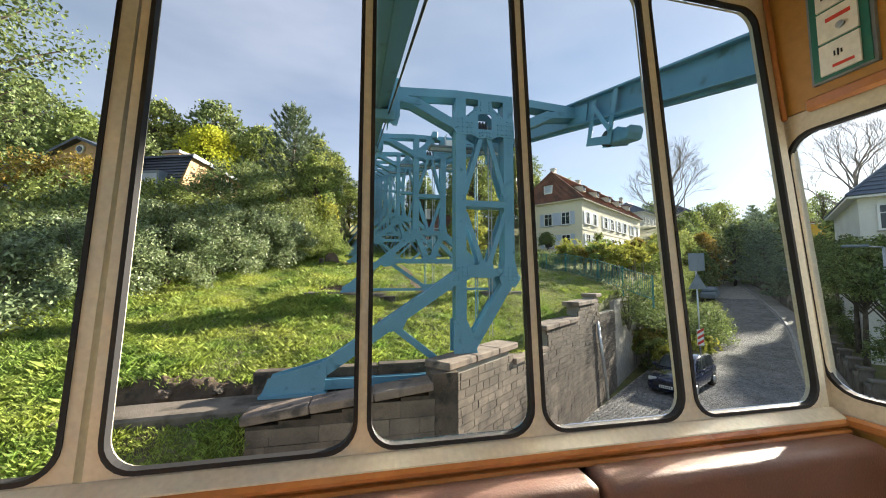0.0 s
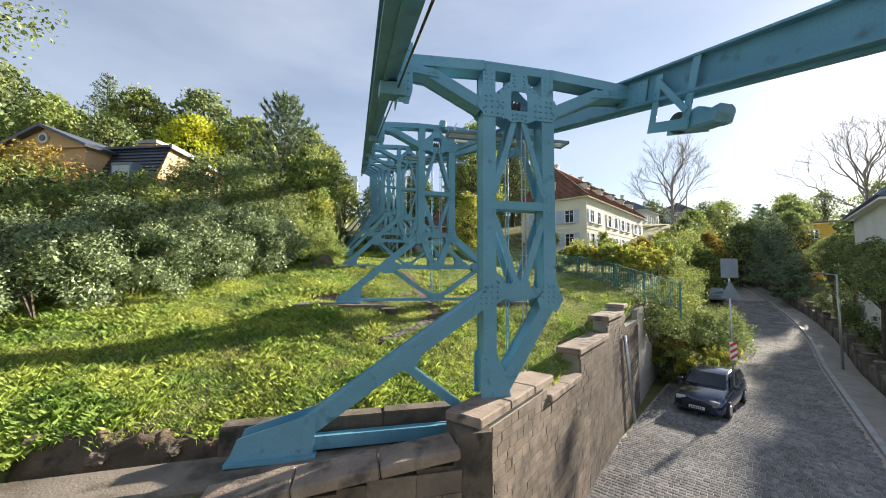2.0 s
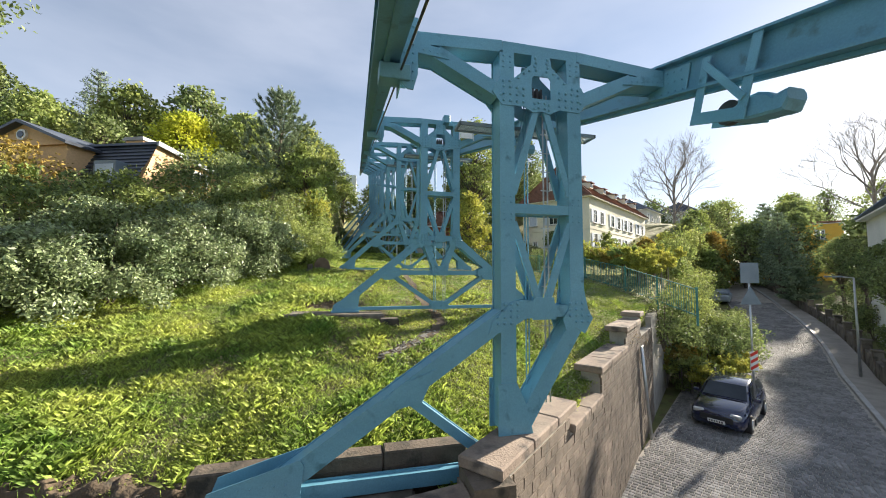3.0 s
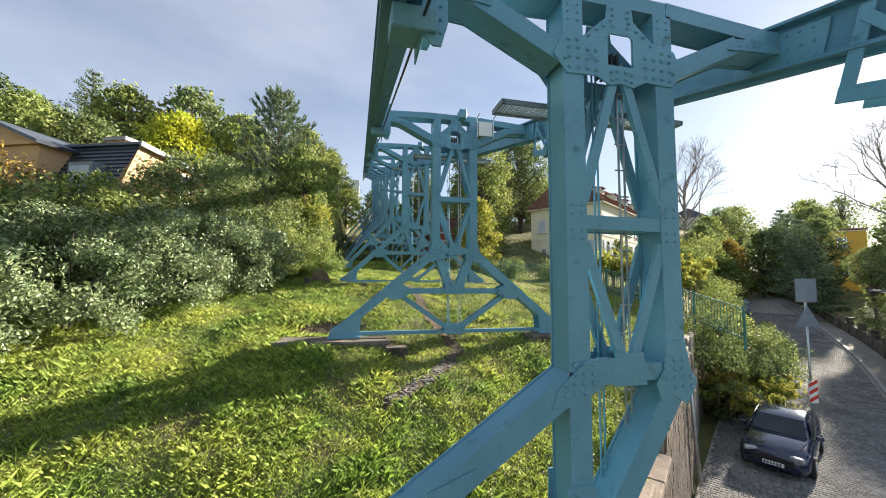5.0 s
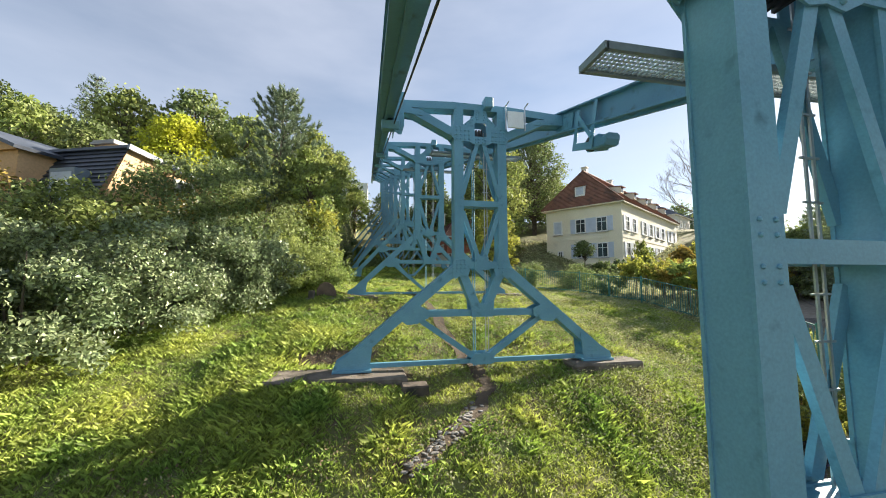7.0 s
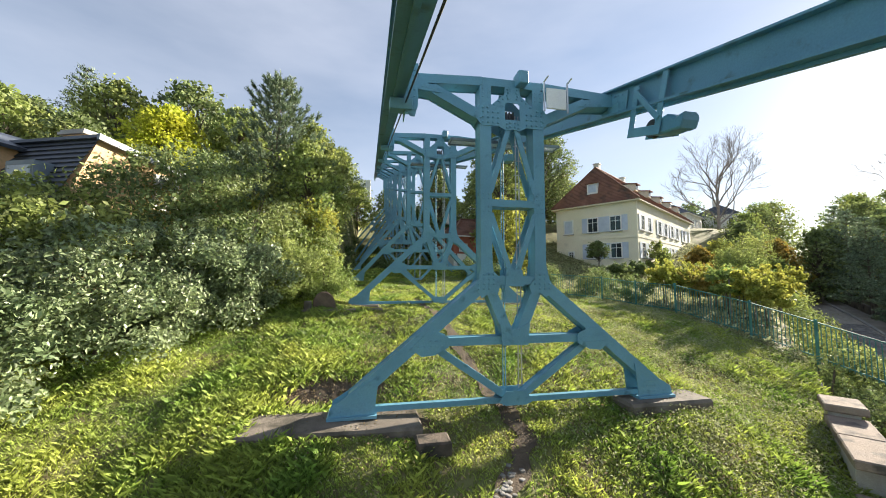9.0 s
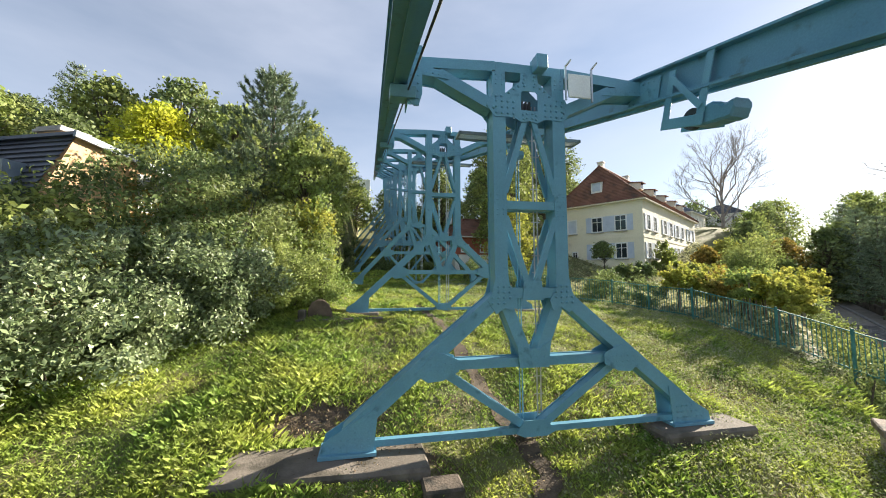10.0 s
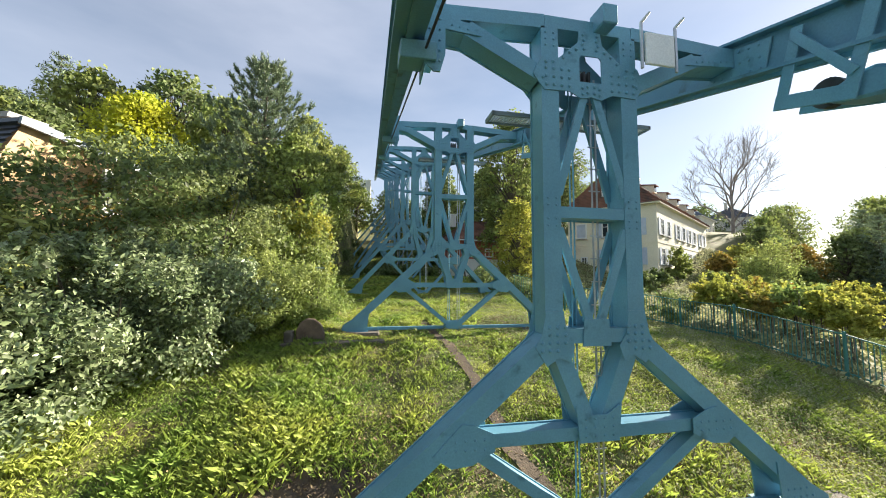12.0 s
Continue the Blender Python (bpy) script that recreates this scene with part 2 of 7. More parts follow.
def tube(bm, a, b, r0, r1, n=6):
    a, b = Vector(a), Vector(b)
    z = (b - a).normalized()
    q = z.to_track_quat("Z", "Y").to_matrix()
    rings = []
    for p, r in ((a, r0), (b, r1)):
        rings.append([bm.verts.new(p + q @ Vector((r * math.cos(2 * math.pi * i / n), r * math.sin(2 * math.pi * i / n), 0))) for i in range(n)])
    for i in range(n):
        bm.faces.new((rings[0][i], rings[0][(i + 1) % n], rings[1][(i + 1) % n], rings[1][i]))
    bm.faces.new(rings[0][::-1])
    bm.faces.new(rings[1])


def quads_mesh(name, verts, faces):
    me = bpy.data.meshes.new(name)
    n, k = len(faces), faces.shape[1]
    me.vertices.add(len(verts))
    me.vertices.foreach_set("co", np.asarray(verts, dtype=np.float32).ravel())
    me.loops.add(n * k)
    me.loops.foreach_set("vertex_index", faces.astype(np.int32).ravel())
    me.polygons.add(n)
    me.polygons.foreach_set("loop_start", np.arange(0, n * k, k, dtype=np.int32))
    me.polygons.foreach_set("loop_total", np.full(n, k, dtype=np.int32))
    me.update(calc_edges=True)
    return me


def leaves_mesh(name, pts, size, rng, aspect=0.5, up=0.3, spread=0.4, out=None):
    """One small folded leaf at each point: two triangles about a midrib, turned at random."""
    n = len(pts)
    nor = rng.normal(size=(n, 3))
    nor /= np.linalg.norm(nor, axis=1)[:, None]
    if out is not None:
        nor = nor * 0.75 + out
    nor[:, 2] += up
    nor /= np.linalg.norm(nor, axis=1)[:, None] + 1e-9
    d = rng.normal(size=(n, 3))
    d -= nor * (d * nor).sum(1)[:, None]
    d /= np.linalg.norm(d, axis=1)[:, None] + 1e-9
    s = np.cross(nor, d)
    L = size * rng.uniform(1 - spread, 1 + spread, n)[:, None]
    w = L * aspect * 0.5
    v = np.empty((n, 4, 3))
    v[:, 0] = pts - d * L * 0.5
    v[:, 1] = pts + s * w + nor * w * 0.35
    v[:, 2] = pts + d * L * 0.5
    v[:, 3] = pts - s * w + nor * w * 0.35
    i = np.arange(n)[:, None] * 4
    f = np.concatenate([i + np.array([[0, 1, 2]]), i + np.array([[0, 2, 3]])])
    return quads_mesh(name, v.reshape(-1, 3), f)


# ---- the lie of the land ----
SLOPE = 0.2495                                  # rise of the track for each metre along y
TOWER_Y = (7.45, 14.27, 22.0)                   # the three nearest towers
GUSSET_Z = 3.34                                 # height of the first tower's upper joints
BACK = 0.18                                     # from a tower's front face to its middle
XC = 2.66                                       # middle of the towers
WALL_A, WALL_DIR = Vector((1.62, 6.75)), Vector((0.765, 0.643)).normalized()
ROAD_Z = -5.1


def track_z(y):
    return GUSSET_Z + (y - TOWER_Y[0]) * SLOPE


def wall_offset(x, y):
    """Distance to the uphill side of the roadside wall's line."""
    return -(x - WALL_A.x) * WALL_DIR.y + (y - WALL_A.y) * WALL_DIR.x


def road_z(x, y):
    s = min((x - 19.6) * 0.81 + (y - 12.6) * 0.585, 85.0)
    return ROAD_Z + 0.10 * max(0.0, s - 9) + 0.07 * max(0.0, s - 30)


def smooth(v):
    v = min(1.0, max(0.0, v))
    return v * v * (3 - 2 * v)


def valley_z(y):
    """Floor of the flatter ground under the far towers, which grow taller as the track climbs on."""
    if y < 22:
        return 0.73 + 0.02 * (y - 20.4)
    if y < 29.4:
        return 0.76 + 0.124 * (y - 22)
    if y < 38:
        return 1.68 + 0.085 * (y - 29.4)
    return 2.41 + 0.01 * (y - 38) + 0.27 * max(0.0, y - 56)


def upper_z(x, y):
    """The lawn and the hill above it."""
    z = -2.08 + 0.235 * (y - 8.4)
    if y > 60:
        z -= 0.1 * (y - 60) * min(1, (y - 60) / 60)
    if x > 2.4:
        z -= 0.045 * min(x - 2.4, 22) * (1.0 if y < 44 else max(0.0, 1 - (y - 44) / 16))
    if x > 5 and y > 20.5:
        f = min(1.0, (x - 5) / 4)
        z -= min(0.17 * (y - 20.5), 2.1) * f * f * (3 - 2 * f) * (1.0 if y < 44 else max(0.0, 1 - (y - 44) / 16))
    if x < -4:
        z += 0.10 * min(-4 - x, 25)
    if y < 7.0:
        z -= 0.16 * min(7.0 - y, 6)
    if y > 20.4 and z > valley_z(y):
        z += (valley_z(y) - z) * smooth((x + 1.9 + 0.4 * min(5.0, max(0.0, y - 24.5))) / 1.3) * (1 - smooth((x - 12) / 8))
    z -= 0.22 * math.exp(-((x + 1.05) ** 2 / 1.6 + (y - 15.2) ** 2 / 0.5))
    z += 0.19 * math.exp(-((x + 0.9) / 1.7) ** 2 - ((y - 13.9) / 1.5) ** 2) + 0.26 * math.exp(-((x - 6.0) / 1.6) ** 2 - ((y - 14.0) / 1.4) ** 2)
    z += 0.05 * math.sin(x * 1.7 + y * 0.6) * math.sin(y * 1.1 - x * 0.4)
    z += 0.028 * math.sin(x * 4.1 + 2 * math.sin(y * 1.7)) * math.sin(y * 3.6 + 1.5 * math.sin(x * 2.1))
    return z


def is_upper(x, y):
    if x < -1.72:
        return True
    if x < WALL_A.x:
        return y > 6.8
    return wall_offset(x, y) > 0.2


def ground_z(x, y):
    if is_upper(x, y):
        z = max(upper_z(x, y), ROAD_Z - 0.1)
        return min(z, -2.52) if -4.7 < x < 1.4 and 7.0 < y < 8.5 else z
    return road_z(x, y) - 0.06


def steps(lo, hi, fine_lo, fine_hi, fine):
    out = list(np.arange(fine_lo, fine_hi + 1e-6, fine))
    s, v = fine, fine_hi
    while v < hi:
        s *= 1.22
        v += s
        out.append(min(v, hi))
    s, v = fine, fine_lo
    while v > lo:
        s *= 1.22
        v -= s
        out.insert(0, max(v, lo))
    return out


gx, gy = steps(-900, 900, -12, 46, 0.24), steps(-400, 1200, -1, 50, 0.24)
gv = np.array([(x, y, ground_z(x, y)) for y in gy for x in gx])
nx = len(gx)
gi = np.array([(j * nx + i, j * nx + i + 1, (j + 1) * nx + i + 1, (j + 1) * nx + i) for j in range(len(gy) - 1) for i in range(nx - 1)])
ground = link_mesh("ground", quads_mesh("ground", gv, gi), SOIL, smooth=True)
tagged(ground, "sloping hillside ground under lawn and gardens", "ground", kind="structure")


# ---- towers ----
def tower(loc_y, drop, foot_z, asym=False, spread=1.0):
    """A riveted two-post tower. drop: how much longer its lower part is than the shortest one; spread: how far its feet stand apart."""
    z0 = track_z(loc_y)
    t = empty("track_tower", (XC, loc_y + BACK, z0 + foot_z), "teal riveted steel lattice tower carrying the suspended track", "track tower", "towers of the track")
    up = -foot_z                                 # from the base to the upper joints
    D, F = 0.34, 0.17                            # depth of the members along the track, half of it
    zb = up - 3.2 - drop * 0.4                   # lower joints of the posts
    zk = up - 4.34 - drop * 0.75                 # knees of the legs
    zbase = up - 5.5 - drop * 1.3

    def P(name, build, label=""):
        bm = bmesh.new()
        build(bm)
        return part(name, bm, STEEL, t, label)
    for s in (-1, 1):
        bottom = zb if not (asym and s < 0) else up - 4.85
        P("post", lambda bm: channel(bm, (s * 0.555, 0, bottom), (s * 0.555, 0, up + 0.665), 0.2, D))
        # cantilever arm: top chord, inclined strut and small upright

        P("arm", lambda bm: channel(bm, (s * 0.62, 0, up + 0.735), (s * 2.34, 0, up + 0.64), 0.15, D))
        P("arm_strut", lambda bm: channel(bm, (s * 0.66, 0, up + 0.03), (s * 1.62, 0, up + 0.5), 0.17, D * 0.97))
        P("arm_tail", lambda bm: channel(bm, (s * 1.58, 0, up + 0.485), (s * 2.34, 0, up + 0.56), 0.13, D * 0.94))
        # haunch plates on the arm's outer end

        hp = None
        for y in (-F - 0.008, F + 0.008):
            made = P("haunch_plate", lambda bm: plate(bm, [(s * 1.45, up + 0.40), (s * 2.36, up + 0.47), (s * 2.36, up + 0.74), (s * 1.9, up + 0.72), (s * 1.7, up + 0.56)], y, 0.014))
            hp = hp or made
        bm = bmesh.new()
        rivet_rows(bm, [(s * (1.62 + 0.1 * i), up + 0.465 + 0.012 * i) for i in range(8)], -F - 0.02, 0.014)
        tagged(part("rivets", bm, STEEL, hp), kind="stuff")
        # upper gusset
        tip = 0.79

        g = None
        for y in (-F - 0.008, F + 0.008):
            made = P("gusset", lambda bm: plate(bm, [(s * tip, up + 0.02), (s * 0.68, up + 0.24), (s * 0.44, up + 0.26), (s * 0.17, up + 0.50), (s * 0.15, up + 0.66), (s * 0.0, up + 0.66), (s * 0.0, up + 0.33), (s * 0.12, up + 0.33), (s * 0.155, up + 0.29),
                           (s * 0.155, up - 0.02), (s * 0.0, up - 0.02), (s * 0.0, up - 0.21), (s * 0.14, up - 0.24), (s * 0.3, up - 0.16), (s * 0.64, up - 0.17)], y, 0.016))
            g = g or made
        bm = bmesh.new()
        spots = [(s * (0.30 + 0.105 * i), up - 0.1 + 0.105 * j) for i in range(4) for j in range(3)]
        spots += [(s * 0.2, up + 0.4), (s * 0.09, up + 0.42), (s * 0.09, up + 0.54), (s * 0.05, up - 0.08), (s * 0.05, up - 0.16), (s * 0.52, up + 0.20), (s * 0.38, up + 0.27), (s * 0.29, up + 0.35), (s * 0.11, up + 0.48), (s * 0.10, up + 0.61), (s * 0.66, up - 0.02), (s * 0.12, up - 0.1), (s * 0.12, up - 0.18), (s * 0.62, up + 0.19)]
        rivet_rows(bm, spots, -F - 0.02)
        tagged(part("rivets", bm, STEEL, g), kind="stuff")
        # lower gusset
        if asym and s < 0:
            lower_out = [(-0.80, zb - 0.12), (-0.5, zb + 0.14), (-0.3, zb + 0.17), (0.14, zb + 0.1), (0.14, zb - 0.08), (-0.3, zb - 0.10), (-0.62, zb - 0.28), (-0.86, zb - 0.3)]
        else:
            lower_out = [(s * 0.66, zb + 0.30), (s * 0.72, zb + 0.02), (s * 0.8, zb - 0.12), (s * 0.66, zb - 0.34), (s * 0.5, zb - 0.24), (s * 0.36, zb - 0.3), (s * 0.3, zb - 0.12), (s * 0.4, zb + 0.02), (s * 0.44, zb + 0.3)]

        g = None
        for y in (-F - 0.008, F + 0.008):
            made = P("gusset", lambda bm: plate(bm, lower_out, y, 0.016))
            g = g or made
        bm = bmesh.new()
        rivet_rows(bm, [(s * (0.42 + 0.1 * i), zb - 0.16 + 0.09 * j) for i in range(4) for j in range(4) if not (i == 3 and j > 1) and not (i == 0 and j == 0)], -F - 0.02)
        tagged(part("rivets", bm, STEEL, g), kind="stuff")
        # leg, foot and V strut
        if not asym:
            fx = 3.02 * spread
            kx = 0.39 + (fx - 0.58) * (zb - zk - 0.05) / (zb - zbase - 0.27)
            fs = fx - 3.02
            P("leg", lambda bm: channel(bm, (s * 0.58, 0, zb - 0.05), (s * fx, 0, zbase + 0.22), 0.2, D))
            P("strut", lambda bm: channel(bm, (s * 0.5, 0, zb - 0.12), (s * 0.12, 0, zk + 0.1), 0.17, D * 0.9))
            P("lower_brace", lambda bm: channel(bm, (s * kx, 0, zk), (s * 0.15, 0, zbase + 0.1), 0.10, D * 0.6))

            def foot(bm):
                for y in (-F - 0.01, F + 0.01):
                    plate(bm, [(s * (u + fs), zbase + w) for u, w in ((2.55, 0.62), (3.0, 0.36), (3.36, 0.14), (3.4, -0.05), (2.62, -0.05), (2.6, 0.2))], y, 0.018)
                box(bm, (s * (3.0 + fs), 0, zbase - 0.05), (0.84, 0.5, 0.05))
            fo = P("foot", foot)
            bm = bmesh.new()
            rivet_rows(bm, [(s * (2.7 + fs + 0.1 * i), zbase + 0.06 + 0.1 * j) for i in range(6) for j in range(3) if i + j < 6], -F - 0.025, 0.015)
            tagged(part("rivets", bm, STEEL, fo), kind="stuff")

            kn = None
            for y in (-F - 0.008, F + 0.008):
                made = P("knee_plate", lambda bm: plate(bm, [(s * (kx - 0.4), zk + 0.09), (s * (kx - 0.16), zk + 0.2), (s * (kx - 0.02), zk + 0.22), (s * (kx + 0.3), zk - 0.1), (s * (kx + 0.1), zk - 0.24), (s * (kx - 0.14), zk - 0.22), (s * (kx - 0.4), zk - 0.09)], y, 0.014))
                kn = kn or made
            bm = bmesh.new()
            rivet_rows(bm, [(s * (kx - 0.28 + 0.11 * i), zk - 0.06 + 0.1 * j) for i in range(5) for j in range(2)], -F - 0.02, 0.015)
            tagged(part("rivets", bm, STEEL, kn), kind="stuff")
        # lattice bars between the posts, front and back
        zm = up - 1.7
        for y in (-F + 0.03, F - 0.03):
            P("lattice_bar", lambda bm: beam(bm, (s * 0.06, y, up - 0.12), (s * 0.46, y, zm + 0.22), 0.10, 0.05))
            P("lattice_bar", lambda bm: beam(bm, (s * 0.46, y, zm - 0.2), (s * 0.06, y, zb + 0.12), 0.10, 0.05))

    # rivets where the cross bars and lattice bars meet the posts
    bm = bmesh.new()
    rivet_rows(bm, [(s * (0.5 + 0.11 * i), up - 1.7 + 0.085 * j) for s in (-1, 1) for i in range(2) for j in (-2, -1, 1, 2)], -F - 0.004, 0.017)
    rivet_rows(bm, [(s * (0.5 + 0.11 * i), up + 0.42 + 0.085 * j) for s in (-1, 1) for i in range(2) for j in range(3)], -F - 0.004, 0.017)
    tagged(part("rivets", bm, STEEL, t), kind="stuff")
    # middle pieces
    P("top_beam", lambda bm: channel(bm, (-0.615, 0, up + 0.74), (0.615, 0, up + 0.74), 0.13, D * 0.98))
    P("cross_beam", lambda bm: channel(bm, (-0.46, 0, up - 1.7), (0.46, 0, up - 1.7), 0.11, D * 0.94))
    P("cross_beam", lambda bm: channel(bm, (-0.46, 0, zb), (0.46, 0, zb), 0.14, D * 0.94))

    for y in (-F - 0.006, F + 0.006):
        P("gusset", lambda bm: plate(bm, [(-0.16, zb + 0.2), (0.16, zb + 0.2), (0.19, zb - 0.12), (-0.19, zb - 0.12)], y, 0.014))
    if not asym:
        vp = None
        for y in (-F - 0.008, F + 0.008):
            made = P("gusset", lambda bm: plate(bm, [(-0.3, zk + 0.34), (-0.1, zk + 0.22), (0.1, zk + 0.22), (0.3, zk + 0.34), (0.26, zk - 0.09), (-0.26, zk - 0.09)], y, 0.014))
            vp = vp or made
        bm = bmesh.new()
        rivet_rows(bm, [(-0.18 + 0.12 * i, zk - 0.02 + 0.1 * j) for i in range(4) for j in range(3)], -F - 0.02, 0.015)
        tagged(part("rivets", bm, STEEL, vp), kind="stuff")
        P("tie_beam", lambda bm: channel(bm, (0.1 - kx, 0, zk), (kx - 0.1, 0, zk), 0.12, D * 0.8))

        def ground_tie(bm):
            beam(bm, (0.22 - fx, 0, zbase + 0.02), (fx - 0.22, 0, zbase + 0.02), 0.10, 0.11)
            for y in (-F, F):
                plate(bm, [(-0.34, zbase + 0.02), (-0.2, zbase + 0.22), (0.2, zbase + 0.22), (0.34, zbase + 0.02), (0.2, zbase - 0.04), (-0.2, zbase - 0.04)], y, 0.014)
        P("ground_tie", ground_tie)
    else:
        # the first tower leans its outer side on the wall: one splayed leg, one inclined strut
        P("leg", lambda bm: channel(bm, (-0.58, 0, zb - 0.06), (-3.62, 0, up - 5.3), 0.22, D))
        P("strut", lambda bm: channel(bm, (0.6, 0, zb - 0.1), (-0.36, 0, up - 4.82), 0.2, D))
        P("lower_brace", lambda bm: channel(bm, (-2.0, 0, up - 4.3), (-0.78, 0, up - 5.25), 0.10, D * 0.6))

        def foot(bm):
            for y in (-F - 0.01, F + 0.01):
                plate(bm, [(-3.25, up - 5.0), (-3.3, up - 4.93), (-4.3, up - 5.2), (-4.42, up - 5.52), (-3.3, up - 5.52)], y, 0.018)
            box(bm, (-3.85, 0, up - 5.53), (1.2, 0.5, 0.05))
        fo = P("foot", foot)
        bm = bmesh.new()
        rivet_rows(bm, [(-4.1 + 0.13 * i, up - 5.42 + 0.11 * j) for i in range(6) for j in range(3)], -F - 0.025, 0.015)
        tagged(part("rivets", bm, STEEL, fo), kind="stuff")
        P("ground_tie", lambda bm: channel(bm, (-3.4, 0, up - 5.4), (-0.75, 0, up - 5.4), 0.16, 0.15))

        for y in (-F - 0.008, F + 0.008):
            P("gusset", lambda bm: plate(bm, [(-0.72, up - 4.2), (-0.44, up - 4.2), (-0.3, up - 4.5), (-0.2, up - 4.9), (-0.72, up - 4.9)], y, 0.016))

        for y in (-F - 0.008, F + 0.008):
            P("knee_plate", lambda bm: plate(bm, [(-1.6, up - 3.94), (-2.1, up - 4.12), (-2.35, up - 4.36), (-2.1, up - 4.42), (-1.8, up - 4.36)], y, 0.014))
    # narrow ladder and a pair of pull rods inside the tower
    low = zbase - 0.3 if not asym else up - 4.6
    for x in (-0.155, -0.105):
        P("pull_rod", lambda bm: tube(bm, (x, 0.1, low), (x, 0.1, up + 0.2), 0.012, 0.012, 6))

    def ladder(bm):
        for x in (0.165, 0.235):
            beam(bm, (x, 0.1, low), (x, 0.1, up + 0.2), 0.022, 0.012)
        z = low + 0.25
        while z < up:
            beam(bm, (0.12, 0.1, z), (0.28, 0.1, z), 0.014, 0.014)
            z += 0.3
    part("ladder", (lambda b: (ladder(b), b)[1])(bmesh.new()), GALV, t, "thin galvanised ladder")
    # little housing on top and cable roller in the window of the gusset
    if not asym:
        P("roller_housing", lambda bm: box(bm, (0.17, -0.24, up + 0.80), (0.21, 0.3, 0.26), None, 0.015))
    bm = bmesh.new()
    for x in (-0.07, 0.0, 0.07):
        box(bm, (x, 0.05, up + 0.1), (0.03, 0.2, 0.22))
    part("cable_roller", bm, DARK_METAL, t)
    return t


tower(TOWER_Y[0], 0.0, -5.55, True)
tower(TOWER_Y[1], 0.0, -5.6)
tower(TOWER_Y[2], 0.45, -6.15, spread=1.06)
for k in range(1, 9):
    y = TOWER_Y[2] + 7.4 * k
    tall = track_z(y) - valley_z(y)
    tower(y, (tall - 5.45) / 1.3, 0.05 - tall, False, (3.9 + 0.062 * (y - 29.4)) / 3.3)



# ---- girders with their bearings and bogie frames ----
def girder(x, label):
    y0, y1 = -14.0, 112.0
    g = empty("track_girder", (x, y0, track_z(y0) + 0.27), label, "girder", "girders of the track")
    rise = Matrix.Rotation(math.atan(SLOPE), 3, "X")
    n = math.hypot(1, SLOPE)

    def at(y, z, dx=0.0):
        return (dx, y - y0, (y - y0) * SLOPE + z)
    h = 0.53
    for nm, bmf in (("web", lambda bm: beam(bm, at(y0, h / 2), at(y1, h / 2), 0.10, h, (0, 0, 1))),
                    ("top_flange", lambda bm: beam(bm, at(y0, h), at(y1, h), 0.36, 0.035, (0, 0, 1))),
                    ("bottom_flange", lambda bm: beam(bm, at(y0, 0.0), at(y1, 0.0), 0.36, 0.045, (0, 0, 1))),
                    ("rail", lambda bm: beam(bm, at(y0, -0.05), at(y1, -0.05), 0.07, 0.06, (0, 0, 1)))):
        bm = bmesh.new()
        bmf(bm)
        part(nm, bm, STEEL_OLD, g)
    return g


for x in (0.32, 5.0):
    girder(x, "long teal steel track girder on tower arms")
for y in list(TOWER_Y) + [TOWER_Y[2] + 7.4 * k for k in range(1, 4)]:
    for x, s in ((0.32, -1), (5.0, 1)):
        b = empty("girder_bearing", (x, y + BACK, track_z(y)), "teal bearing bracket joining tower arm and girder", "bearing", "bearings of the girders")
        bm = bmesh.new()
        if s < 0:
            box(bm, (0.12, -0.05, 0.13), (0.42, 0.5, 0.2), Matrix.Rotation(radians(14), 3, "X"), 0.012)
            part("block", bm, STEEL, b)
            bm = bmesh.new()
            plate(bm, [(0.2, -0.02), (0.3, -0.12), (0.38, -0.12), (0.44, 0.1), (0.44, 0.92), (0.2, 0.92)], -0.2, 0.025)
            part("end_plate", bm, STEEL, b)
            bm = bmesh.new()
            box(bm, (0.2, 0.02, 0.42), (0.02, 0.44, 0.96), None, 0.004)
            part("side_plate", bm, STEEL, b)
            spots = [(0.25 + 0.12 * i, -0.222, 0.0 + 0.13 * j) for i in range(2) for j in range(7)]
        else:
            beam(bm, (-0.075, -0.62, 0.53 - 0.62 * SLOPE), (-0.075, 0.35, 0.53 + 0.35 * SLOPE), 0.03, 0.46, (0, 0, 1), 0.008)
            part("joint_plate", bm, STEEL, b)
            spots = [(-0.095, -0.52 + 0.13 * i, 0.38 + 0.16 * j + (-0.52 + 0.13 * i) * SLOPE) for i in range(6) for j in range(3)]
        bm = bmesh.new()
        for q in spots:
            bmesh.ops.create_icosphere(bm, subdivisions=1, radius=0.018, matrix=Matrix.Translation(q))
        tagged(part("rivets", bm, STEEL, b), kind="stuff")
